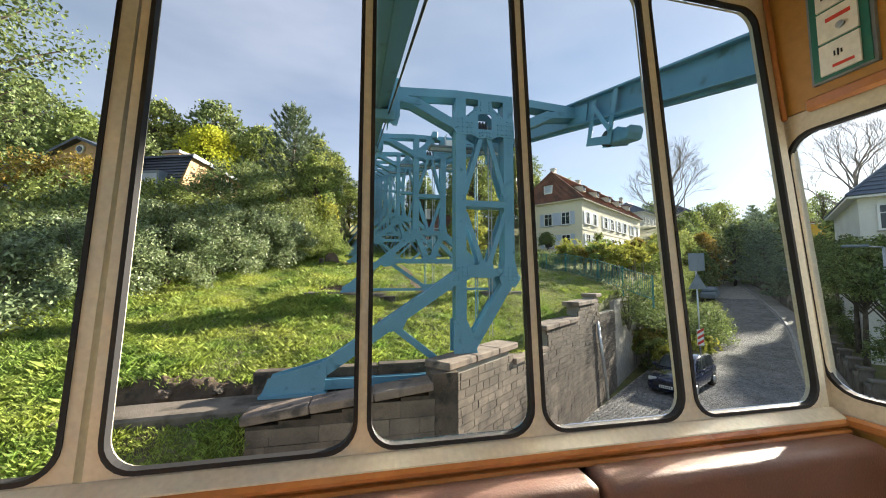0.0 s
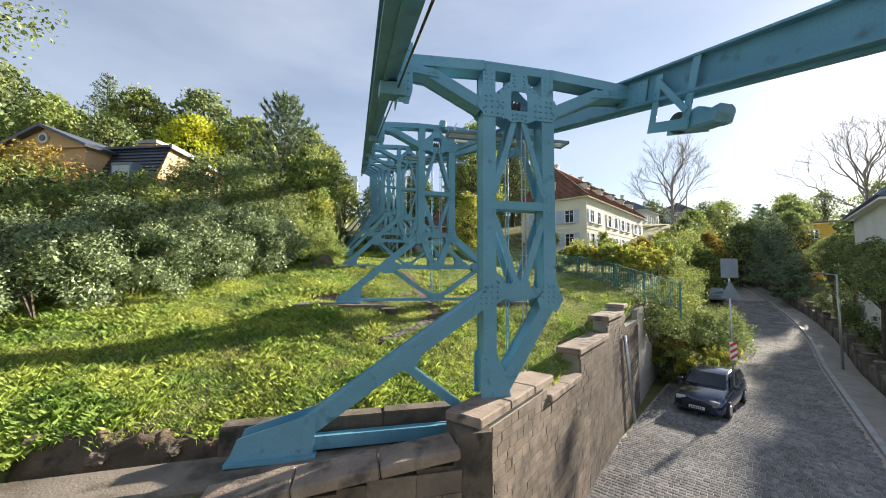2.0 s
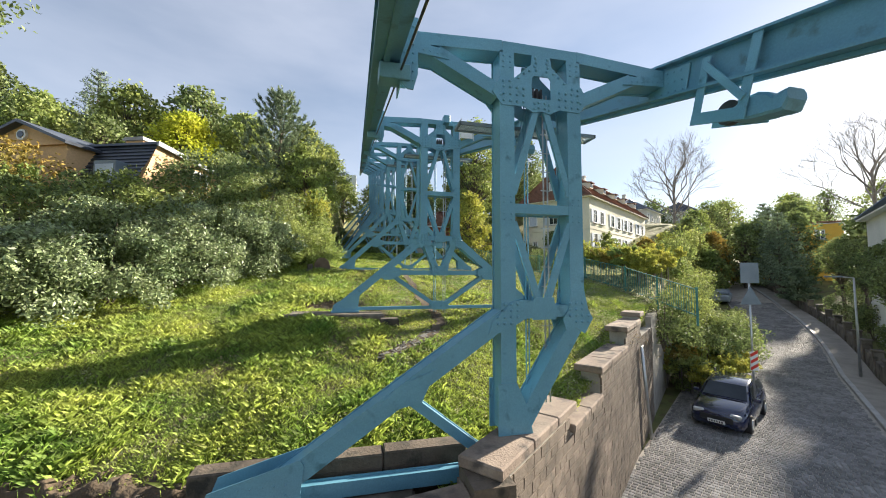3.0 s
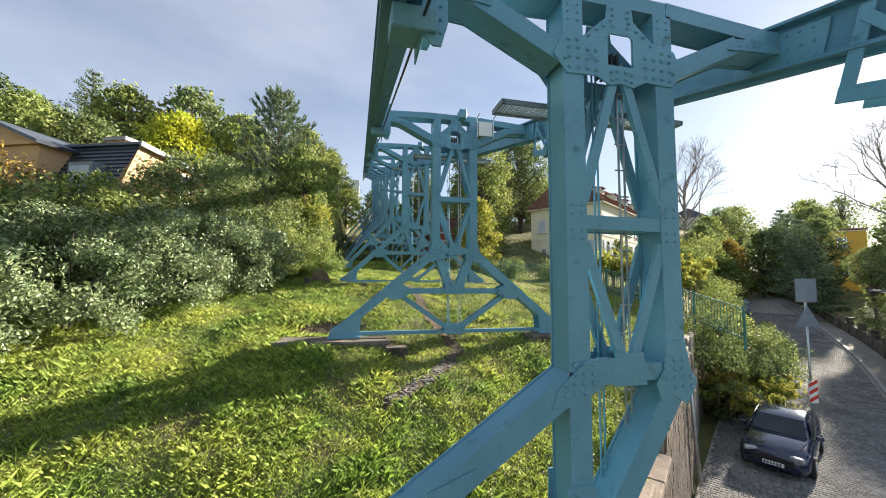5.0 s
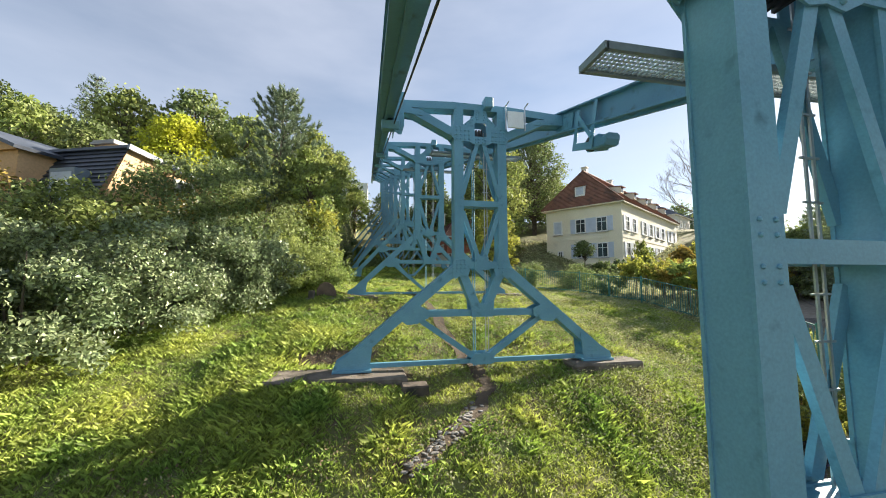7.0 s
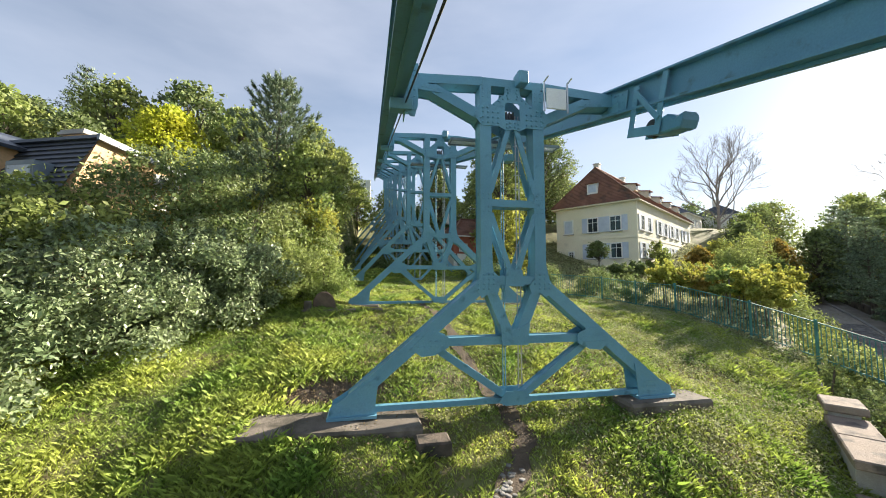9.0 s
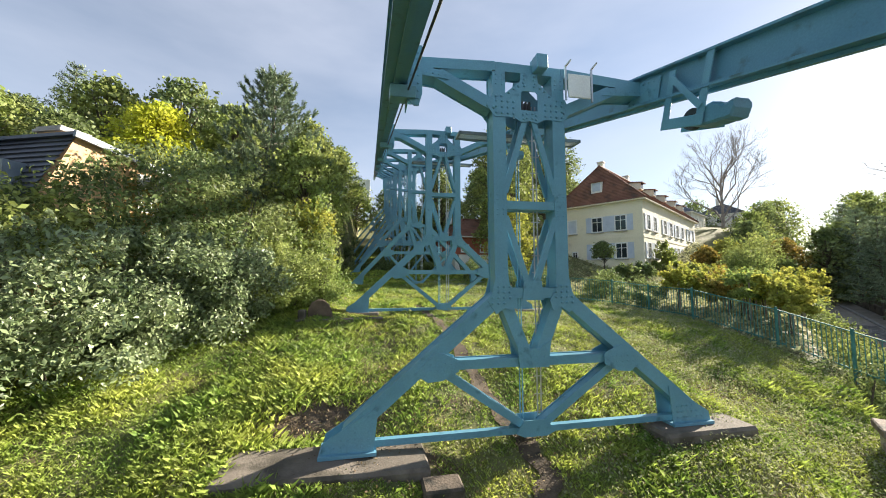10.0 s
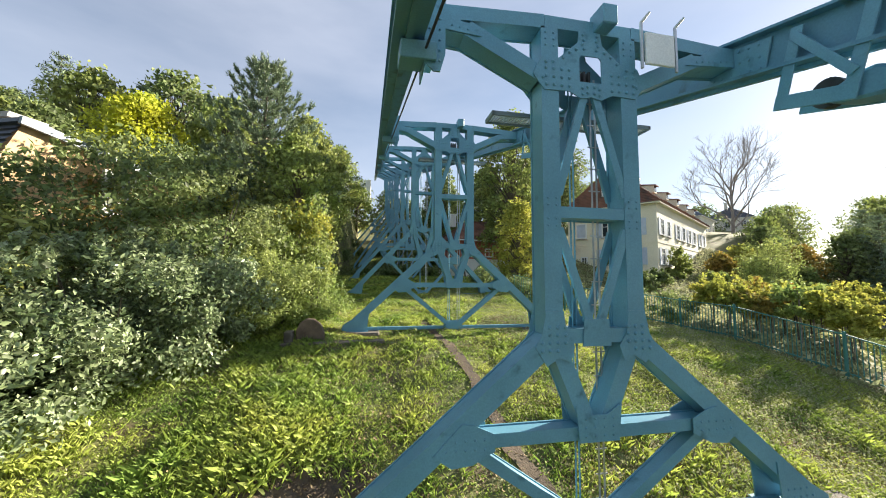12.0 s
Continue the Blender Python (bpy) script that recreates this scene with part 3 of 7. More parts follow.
for y in TOWER_Y[:3]:
    f = empty("sheave_frame", (5.06, y, track_z(y) + 0.27), "teal sheave frame with a curved cover hung under the girder", "sheave frame", "sheave frames")
    for dy0, z0, dy1, z1, w in ((-1.52, 0.56, -1.22, -0.56, 0.13), (-0.82, 0.42, -0.58, -0.5, 0.13), (-0.8, 0.3, -1.3, -0.3, 0.1)):
        for x in (-0.205,):
            bm = bmesh.new()
            xx = x - 0.03 if w < 0.12 else x
            beam(bm, (xx, dy0, z0 + dy0 * SLOPE), (xx, dy1, z1 + dy1 * SLOPE), w, 0.025, (1, 0, 0), 0.004)
            part("hanger", bm, STEEL, f)
    for x in (-0.205, 0.205):
        bm = bmesh.new()
        beam(bm, (x, -1.3, -0.5 - 1.3 * SLOPE), (x, -0.52, -0.47 - 0.52 * SLOPE), 0.17, 0.03, (1, 0, 0), 0.006)
        part("side_plate", bm, STEEL, f)
    bm = bmesh.new()
    bmesh.ops.create_cone(bm, cap_ends=True, segments=24, radius1=0.17, radius2=0.17, depth=0.1, matrix=Matrix.Translation((0, -0.95, -0.42 - 0.95 * SLOPE)) @ Matrix.Rotation(radians(90), 4, "Y"))
    part("sheave", bm, DARK_METAL, f)
    # curved cover: rounded sections from the frame forwards
    bm = bmesh.new()
    rings = []
    for dy, lo, hi, w in ((-1.0, -0.56, -0.42, 0.15), (-1.12, -0.58, -0.36, 0.17), (-1.25, -0.58, -0.28, 0.17), (-1.4, -0.57, -0.24, 0.17), (-1.52, -0.55, -0.27, 0.17), (-1.58, -0.55, -0.32, 0.17), (-1.68, -0.53, -0.28, 0.17), (-1.74, -0.4, -0.26, 0.16)):
        o = dy * SLOPE
        rings.append([bm.verts.new((x, dy, z + o)) for x, z in ((-w, lo + 0.03), (-w, hi - 0.05), (-w * 0.7, hi), (w * 0.7, hi), (w, hi - 0.05), (w, lo + 0.03), (w * 0.8, lo), (-w * 0.8, lo))])
    for a, b in zip(rings, rings[1:]):
        for k in range(8):
            bm.faces.new((a[k], a[(k + 1) % 8], b[(k + 1) % 8], b[k]))
    bm.faces.new(rings[0])
    bm.faces.new(rings[-1][::-1])
    bmesh.ops.recalc_face_normals(bm, faces=bm.faces)
    part("cover", bm, STEEL_OLD, f)
# haul ropes
for x, z in ((0.52, 0.12),):
    bm = bmesh.new()
    tube(bm, (x, -14, track_z(-14) + z), (x, 112, track_z(112) + z), 0.016, 0.016, 6)
    tagged(mesh_ob("haul_rope", bm, DARK_METAL), "thin dark steel haul rope along the girder", "rope", "haul ropes")


# ---- walls by the road and under the first tower ----
def block_wall(name, origin, direction, length, z_lo, z_hi_fn, label, thick=0.45, course=0.165, block=0.32, limit=300, pieces=True, near=99.0, core=None, joint=0.018):
    """A wall of coursed stone blocks, each a part proud of a mortar core; it ends under z_hi_fn(s)."""
    d = Vector((*direction, 0)).normalized()
    n = Vector((d.y, -d.x, 0))                    # outward, towards the road
    turn = math.degrees(math.atan2(d.y, d.x))
    w = empty(name, (*origin, z_lo), label, "wall", kind="structure", turn=turn)
    bm = bmesh.new()
    s = 0.0
    while s < length - 1e-6:
        e = min(s + 0.5, length)
        top = min(z_hi_fn(s + 1e-4), z_hi_fn(e - 1e-4))
        box(bm, ((s + e) / 2, thick / 2, (top - z_lo) / 2), (e - s, thick, top - z_lo))
        s = e
    part("core", bm, core or MORTAR, w)
    if not pieces:
        return w
    rng = random.Random(5)
    shapes = []
    for k in range(5):
        bm = bmesh.new()
        box(bm, (0, 0, 0), (1, 1, 1))
        for v in bm.verts:
            v.co.x *= 1 + rng.uniform(-0.03, 0.03)
            v.co.z *= 1 + rng.uniform(-0.06, 0.02)
            v.co.y *= 1 + rng.uniform(-0.12, 0.12)
        bmesh.ops.bevel(bm, geom=list(bm.edges), offset=0.03, segments=1, affect="EDGES")
        me = bpy.data.meshes.new("stone_block")
        bm.to_mesh(me)
        bm.free()
        me.materials.append(SANDSTONE)
        shapes.append(me)
    count, z, row = 0, z_lo, 0
    rest_v, rest_f = [], []
    while z < 4:
        s = -rng.uniform(0, block) * 0.8
        hc = course * rng.uniform(0.9, 1.12)
        while s < length:
            L = block * rng.uniform(0.65, 1.35)
            a, b = max(s, 0.0), min(s + L, length)
            s += L
            if b - a < 0.08 or z + hc > min(z_hi_fn(a + 1e-4), z_hi_fn(b - 1e-4)) + 0.03:
                continue
            me = rng.choice(shapes)
            at = Vector(((a + b) / 2, 0.002 + rng.uniform(-0.005, 0.005), z + hc / 2 - z_lo))
            size = (b - a - joint, 0.05, hc - joint * 0.9)
            if count < limit and a < near:
                ob = new("stone_block", me)
                ob.parent = w
                ob.location, ob.scale = at, size
                count += 1
            else:
                k = len(rest_v)
                rest_v += [at + Vector(p * q for p, q in zip(v.co, size)) for v in me.vertices]
                rest_f += [[k + i for i in f.vertices] for f in me.polygons]
        z += hc
        row += 1
    if rest_v:
        me = bpy.data.meshes.new("stone_blocks")
        me.from_pydata(rest_v, [], rest_f)
        tagged(link_mesh("stone_blocks", me, SANDSTONE, w), kind="stuff")
    return w


def coping(name, a, b, z, width=0.62, h=0.15, z2=None, label="weathered brown sandstone coping slab on the wall"):
    a, b = Vector((*a, z)), Vector((*b, z if z2 is None else z2))
    c = empty(name, a, label, "coping", "copings of the wall")
    n = max(1, round((b - a).length / 1.1))
    for i in range(n):
        p, q = (b - a) * (i / n), (b - a) * ((i + 1) / n)
        u = (q - p).normalized() * 0.006
        bm = bmesh.new()
        beam(bm, p + u, q - u, width, h, (0, 0, 1), 0.022)
        part("slab", bm, COPING, c)
    return c


def wp(s, off=0.0):
    p = WALL_A + WALL_DIR * s + Vector((-WALL_DIR.y, WALL_DIR.x)) * off
    return (p.x, p.y)


STEPS_UP = ((0.0, 2.75, -1.56), (2.75, 4.7, -1.95), (4.7, 7.7, -1.36), (7.7, 10.0, -0.84), (10.0, 10.7, -0.62), (10.7, 60.0, -1.35))


def wall_top(s):
    for a, b, z in STEPS_UP:
        if s < b:
            return z - 0.15
    return -1.0


block_wall("wall_road", wp(0), WALL_DIR, 13.4, ROAD_Z - 0.1, wall_top, "tall coursed sandstone retaining wall beside the cobbled road", limit=300, near=5.5)
block_wall("wall_road_far", wp(13.4), WALL_DIR, 45, ROAD_Z - 0.1, lambda s: -1.1 + 0.04 * s, "far sandstone retaining wall along the road", limit=1, pieces=False)
for a, b, z in STEPS_UP[:5]:
    coping("coping", wp(a - 0.06, 0.2), wp(b + 0.05, 0.2), z - 0.075)
# stone pier at the corner and the low wall in front of the tower's foot
block_wall("wall_corner", (1.30, 7.2), (0.0, -1.0), 0.62, ROAD_Z - 0.1, lambda s: -1.71, "end face of the sandstone wall pier", thick=0.5, course=0.27, block=0.4, limit=60, core=DARK_STONE, joint=0.008)
block_wall("wall_front", (-1.75, 6.55), (1.0, 0.0), 3.1, ROAD_Z - 0.1, lambda s: -2.38 + 0.12 * s, "low sandstone wall below the tower foot", thick=0.4, course=0.27, block=0.6, limit=160, core=DARK_STONE, joint=0.008)
coping("coping", (-1.82, 6.72), (1.32, 6.72), -2.27, 0.55, 0.15, -1.9)
bm = bmesh.new()
for k in range(3):
    box(bm, (-1.4 + 1.2 * k, 7.97, -2.13 + 0.02 * k), (1.194, 0.3, 0.62), None, 0.02)
tagged(mesh_ob("wall_back", bm, DARK_STONE), "low dark stone wall behind the ground beam", "wall", kind="structure")
bm = bmesh.new()
box(bm, (-2.0, 7.46, -2.37), (5.6, 0.86, 0.26), Matrix.Rotation(radians(-1.5), 3, "Y"), 0.05)
tagged(mesh_ob("foundation_slab", bm, CONCRETE), "stained concrete foundation slab under the tower foot", "slab", "foundations")
# eroded earth bank beside the first foot, with a few stones sticking out
EARTH = mat("bare_brown_earth", (0.06, 0.042, 0.026), (0.125, 0.09, 0.058), 2.5, 0.95, 0.9, 30, stain=((0.04, 0.034, 0.025), 5.0, 0.54))
bm = bmesh.new()
bmesh.ops.create_grid(bm, x_segments=110, y_segments=30, size=1.0, matrix=Matrix.Translation((-2.9, 8.2, 0)) @ Matrix.Diagonal((1.7, 0.42, 1, 1)))
for v in bm.verts:
    f = (v.co.y - 7.78) / 0.84
    z0 = -2.42 + 0.05 * (v.co.x + 2.9)
    top = upper_z(v.co.x, 8.65) - 0.03
    k = min(1.0, max(0.0, (f - 0.12) / 0.5))
    v.co.z = z0 + (top - z0) * (k * k * (3 - 2 * k)) + 0.075 * noise.fractal(v.co * 4.5, 0.9, 2.1, 6) * (0.5 + k)
    v.co.y += 0.1 * noise.noise(v.co * 3.1)
tagged(mesh_ob("earth_bank", bm, EARTH, smooth=True), "eroded dark earth bank beside the tower foot", "bank", kind="structure")
rng = np.random.default_rng(4)
for i in range(4):
    bm = bmesh.new()
    bmesh.ops.create_icosphere(bm, subdivisions=3, radius=1.0)
    for v in bm.verts:
        v.co *= 1 + 0.5 * noise.fractal(v.co * 1.3 + Vector((i * 3.1, 0, 0)), 1.0, 2.0, 4)
    sx = rng.uniform(0.09, 0.2)
    x, y = -2.2 - i * 0.5 + rng.uniform(-0.1, 0.1), 8.1 + rng.uniform(-0.15, 0.2)
    bmesh.ops.transform(bm, verts=bm.verts, matrix=Matrix.Translation((x, y, -2.24 + 0.06 * math.sin(i * 2.3))) @ Matrix.Diagonal((sx, 0.14, sx * 0.6, 1)))
    tagged(mesh_ob("bank_stone", bm, DARK_STONE), "rough dark stone sticking out of the earth bank", "stone", "stones of the bank")
# footings of the next towers
for y, up in ((TOWER_Y[1], 5.6), (TOWER_Y[2], 6.15)):
    for s in (-1, 1):
        x = XC + s * (3.05 if y < 20 else 3.25)
        z = track_z(y) - up
        bm = bmesh.new()
        if s < 0 and y < 20:
            box(bm, (-0.62, y - 0.02, z - 0.15), (2.9, 0.98, 0.34), Matrix.Rotation(radians(1.2), 3, "Y"), 0.04)
        else:
            box(bm, (x + s * 0.1, y + 0.05, z - 0.15), (1.9, 0.75, 0.34), None, 0.05)
        tagged(mesh_ob("foundation_slab", bm, CONCRETE), "weathered concrete slab under a tower foot", "slab", "foundations")
bm = bmesh.new()
box(bm, (0.95, TOWER_Y[1] - 0.72, track_z(TOWER_Y[1]) - 5.87), (0.55, 0.4, 0.36), None, 0.03)
tagged(mesh_ob("foundation_block", bm, DARK_STONE), "dark concrete block in the grass by the tower", "block", "foundations")
# arched marker stone at the hedge
bm = bmesh.new()
out = [(-0.36, 0), (-0.37, 0.3), (-0.27, 0.5), (-0.1, 0.6), (0.1, 0.58), (0.27, 0.44), (0.36, 0.22), (0.38, 0)]
plate(bm, out, 0, 0.22)
bmesh.ops.bevel(bm, geom=list(bm.edges), offset=0.025, segments=1, affect="EDGES")
# browner and darker than the copings: the stone's shade is in its colour
st = mesh_ob("marker_stone", bm, mat("shaded_brown_sandstone", (0.10, 0.07, 0.05), (0.19, 0.135, 0.095), 3.0, 0.9, 0.6, 30))
st.matrix_world = pose(-1.62, 20.75, upper_z(-1.62, 20.75) - 0.03, 0, 0, 6)
tagged(st, "rounded brown sandstone marker standing by the hedge", "stone")
bm = bmesh.new()
box(bm, (-2.16, 20.7, upper_z(-2.16, 20.7) + 0.14), (0.22, 0.3, 0.32), None, 0.03)
tagged(mesh_ob("stone_block_low", bm, CONCRETE), "small pale stone block in the grass", "stone")
bm = bmesh.new()
beam(bm, (-2.3, 20.42, upper_z(-2.3, 20.42) + 0.03), (0.35, 20.55, upper_z(0.35, 20.55) + 0.03), 0.28, 0.16, (0, 0, 1), 0.02)
tagged(mesh_ob("stone_edging", bm, CONCRETE), "long low stone edging in the grass before the marker", "edging")
# downpipes leaning on the road wall
for k in range(2):
    bm = bmesh.new()
    a, b = wp(10.0 + 0.14 * k, -0.1), wp(10.75 + 0.14 * k, -0.22)
    tube(bm, (*a, -1.75), (*b, ROAD_Z + 0.1), 0.045, 0.045, 10)
    tagged(mesh_ob("drain_pipe", bm, GALV, smooth=True), "grey metal pipe leaning against the stone wall", "pipe", "pipes on the wall")


# ---- road ----
RD, RN = Vector((0.81, 0.585)).normalized(), Vector((-0.585, 0.81)).normalized()
R0 = Vector((19.6, 12.6))


def rp(s, off, dz=0.0):
    bend = 0.005 * max(0.0, min(s, 50) - 13) ** 2 + 0.37 * max(0.0, s - 50)
    p = R0 + RD * s + RN * (off + bend)
    return Vector((p.x, p.y, road_z(p.x, p.y) + dz))


def road_width(s):
    f = min(1.0, max(0.0, (s - 8) / 10))
    return 6.45 - 2.2 * f * f * (3 - 2 * f)


sv, sf = [], []
ss = np.arange(-34, 80, 1.0)
for s in ss:
    for f in (0.0, 0.33, 0.67, 1.0):
        sv.append(rp(s, f * road_width(s), 0.0))
for i in range(len(ss) - 1):
    for j in range(3):
        a = i * 4 + j
        sf.append((a, a + 1, a + 5, a + 4))
me = quads_mesh("road", np.array(sv), np.array(sf)[:, ::-1])
road = link_mesh("road", me, MORTAR)
tagged(road, "grey cobbled street between wall and pavement", "road", kind="structure")
# cobbles: rows across the street, joined where the street runs far off
rng = np.random.default_rng(9)
cv, cf, base = [], [], 0
for s in np.arange(-19, 33, 0.15):
    off = 0.08 + rng.uniform(0, 0.1)
    while off < road_width(s) - 0.15:
        w = rng.uniform(0.11, 0.17)
        h = 0.022 + rng.uniform(0, 0.01)
        ring = []
        for inset, z in ((0.006, -0.01), (0.01, h * 0.8), (0.032, h)):
            for ds, do in ((inset, inset), (0.145 - inset, inset), (0.145 - inset, w - inset), (inset, w - inset)):
                ring.append(rp(s + ds, off + do, z))
        cv += ring
        for k in (0, 4):
            for i in range(4):
                cf.append((base + k + i, base + k + (i + 1) % 4, base + k + 4 + (i + 1) % 4, base + k + 4 + i))
        cf.append((base + 8, base + 9, base + 10, base + 11))
        base += 12
        off += w + 0.004
tagged(link_mesh("cobbles", quads_mesh("cobbles", np.array(cv), np.array(cf)), mat("granite_setts", (0.15, 0.146, 0.142), (0.26, 0.252, 0.245), 1.0, 0.88, 0.3, 40, island=0.3), road), kind="stuff")
# kerb stones and pavement on the garden side
for s in np.arange(-16, 60, 1.0):
    bm = bmesh.new()
    a, b = rp(s + 0.01, -0.09, 0.05), rp(s + 0.99, -0.09, 0.05)
    beam(bm, a, b, 0.2, 0.22, (0, 0, 1), 0.015)
    part("kerb_stone", bm, KERB, road)
pv, pf = [], []
for s in ss:
    for off in (-0.19, -1.4):
        pv.append(rp(s, off, 0.12))
for i in range(len(ss) - 1):
    pf.append((2 * i, 2 * i + 2, 2 * i + 3, 2 * i + 1))
tagged(link_mesh("pavement", quads_mesh("pavement", np.array(pv), np.array(pf)[:, ::-1]), mat("sandy_pavement", (0.24, 0.22, 0.19), (0.34, 0.31, 0.27), 1.2, 0.9, 0.3, 40)), "narrow sandy pavement behind the kerb", "pavement", kind="structure")
# garden wall with pillars along the pavement
gw = empty("wall_garden", rp(-16, -1.6), "low grey garden wall with pillars along the pavement", "wall", kind="structure")
g0 = rp(-16, -1.6)
for k in range(26):
    s = -16 + 2.6 * k
    a, b = rp(s, -1.6) - g0, rp(s + 2.6, -1.6) - g0
    bm = bmesh.new()
    beam(bm, a + Vector((0, 0, 0.45)), b + Vector((0, 0, 0.45)), 0.25, 0.9, (0, 0, 1), 0.02)
    part("wall_panel", bm, CONCRETE, gw)
    bm = bmesh.new()
    box(bm, a + Vector((0, 0, 0.7)), (0.42, 0.42, 1.4), Matrix.Rotation(math.atan2(RD.y, RD.x), 3, "Z"), 0.03)
    box(bm, a + Vector((0, 0, 1.43)), (0.52, 0.52, 0.1), Matrix.Rotation(math.atan2(RD.y, RD.x), 3, "Z"), 0.02)
    part("pillar", bm, CONCRETE, gw)


# ---- plants ----
def cloud(rng, n, centre, radius, shell=0.45):
    """Points in a lumpy ellipsoid, thicker towards its skin; returns points and outward directions."""
    d = rng.normal(size=(n, 3))
    d /= np.linalg.norm(d, axis=1)[:, None]
    r = shell + (1 - shell) * rng.uniform(0, 1, n) ** 0.6
    lump = 1 + 0.16 * np.sin(d[:, 0] * 5 + centre[0]) * np.sin(d[:, 1] * 6 + centre[1]) + 0.12 * np.sin(d[:, 2] * 7 + centre[2] * 2)
    return np.array(centre) + d * np.array(radius) * (r * lump)[:, None], d


def shrub(loc, radius, height, material, leaf, n, seed, label, group="", name="shrub", aspect=0.5, category="shrub"):
    """Stems, a crown of many small uneven clumps with gaps between them, and single shoots beyond the outline."""
    rng = np.random.default_rng(seed)
    t = empty(name, loc, label, category, group)
    for k in range(4):
        a = rng.uniform(0, 2 * math.pi)
        bm = bmesh.new()
        tube(bm, (0, 0, -0.25), (math.cos(a) * radius * 0.5, math.sin(a) * radius * 0.5, height * rng.uniform(0.5, 0.8)), 0.04, 0.012, 5)
        part("stem", bm, BARK, t)
    pts, outs = [], []
    k = max(14, int(12 + radius * radius * 9))
    share = int(n * 0.92 / k)
    for i in range(k):
        a, q = rng.uniform(0, 2 * math.pi), rng.uniform(0.1, 1.0) ** 0.6
        dome = math.sqrt(max(0.0, 1 - 0.72 * q * q))
        c = np.array((math.cos(a) * q * radius, math.sin(a) * q * radius, height * (0.03 + 0.88 * dome * rng.uniform(0.02, 1.0) ** 0.75)))
        s = rng.uniform(0.16, 0.34) * min(radius, height) + 0.08
        p, o = cloud(rng, share, c, (s * 1.2, s * 1.2, s * 0.9), 0.3)
        pts.append(p)
        outs.append(o)
    for i in range(int(8 + radius * 10)):
        a, q = rng.uniform(0, 2 * math.pi), rng.uniform(0.2, 0.95)
        m = max(4, int(n * 0.08 / (8 + radius * 10)))
        f = rng.uniform(0, 1, m)[:, None]
        start = np.array((math.cos(a) * q * radius, math.sin(a) * q * radius, height * (0.86 - 0.4 * q * q)))
        way = np.array((math.cos(a) * 0.4, math.sin(a) * 0.4, 0.9)) * rng.uniform(0.25, 0.5) * min(1.0, radius)
        pts.append(start + f * way + rng.normal(0, 0.04, (m, 3)))
        outs.append(np.tile((0.0, 0.0, 0.3), (m, 1)))
    pts, outs = np.concatenate(pts), np.concatenate(outs)
    keep = pts[:, 2] > -0.3
    link_mesh("foliage", leaves_mesh("foliage", pts[keep], leaf, rng, aspect, 0.35, 0.45, outs[keep] * 0.35), material, t)
    return t


def broad_tree(loc, height, radius, material, leaf, n, seed, label, group="trees on the hillside", bole=0.3, bark=None, turn=0.0, squash=1.0):
    rng = np.random.default_rng(seed)
    t = empty("tree", loc, label, "tree", group, turn=turn)
    bm = bmesh.new()
    top = Vector((rng.uniform(-0.4, 0.4), rng.uniform(-0.4, 0.4), height * 0.8))
    r0 = 0.022 * height
    tube(bm, (0, 0, -0.4), top * 0.45, r0, r0 * 0.7, 8)
    tube(bm, top * 0.45, top, r0 * 0.7, r0 * 0.2, 8)
    pts, outs = [], []
    k = int(44 + radius * 12)
    for i in range(k):
        a = i * 2.4 + rng.uniform(-0.3, 0.3)
        f = (i + 0.5) / k
        z = height * (bole + (1 - bole) * f * 0.93)
        prof = math.sin(math.pi * min(1, 0.16 + 0.84 * f)) ** 0.7 if f > 0.3 else 0.75 + f * 0.7
        q = radius * prof * rng.uniform(0.45, 0.95)
        c = Vector((math.cos(a) * q, math.sin(a) * q, z))
        tube(bm, top * min(0.9, max(0.2, (z / height) * 0.85)), c, r0 * 0.28, r0 * 0.06, 5)
        s = radius * rng.uniform(0.16, 0.34)
        p, o = cloud(rng, n // k, c, (s * 1.1, s * 1.1, s * 0.75 * squash), 0.3)
        pts.append(p)
        outs.append(o)
    part("trunk", bm, bark or BARK, t)
    link_mesh("crown", leaves_mesh("crown", np.concatenate(pts), leaf, rng, 0.62, 0.3, 0.45, np.concatenate(outs) * 0.35), material, t)
    return t


def conifer(loc, height, radius, seed, label, n=9000, group="trees on the hillside", material=None, leaf=0.22):
    rng = np.random.default_rng(seed)
    t = empty("conifer", loc, label, "tree", group)
    bm = bmesh.new()
    tube(bm, (0, 0, -0.4), (0, 0, height * 0.97), 0.018 * height, 0.02, 8)
    pts = []
    whorls = int(height * 1.5)
    for i in range(whorls):
        f = (i + 0.5) / whorls
        z = height * (0.12 + 0.86 * f)
        reach = radius * (1 - f) ** 0.75 + 0.25
        for b in range(5):
            a = i * 1.1 + b * 2 * math.pi / 5 + rng.uniform(-0.25, 0.25)
            L = reach * rng.uniform(0.7, 1.1)
            e = Vector((math.cos(a) * L, math.sin(a) * L, z + L * (0.25 + 0.5 * f)))
            tube(bm, (0, 0, z), e, 0.03, 0.008, 4)
            m = max(5, int(n / (whorls * 5) * 1.8 * L / radius))
            u = rng.uniform(0.3, 1.05, m)[:, None]
            line = np.array((0, 0, z)) + u * (np.array(e) - np.array((0, 0, z)))
            pts.append(line + rng.normal(size=(m, 3)) * (0.06 + 0.085 * L) * np.array((1, 1, 0.5)))
    part("trunk", bm, BARK, t)
    link_mesh("needles", leaves_mesh("needles", np.concatenate(pts), leaf, rng, 0.22, 0.7, 0.4), material or NEEDLES, t)
    return t


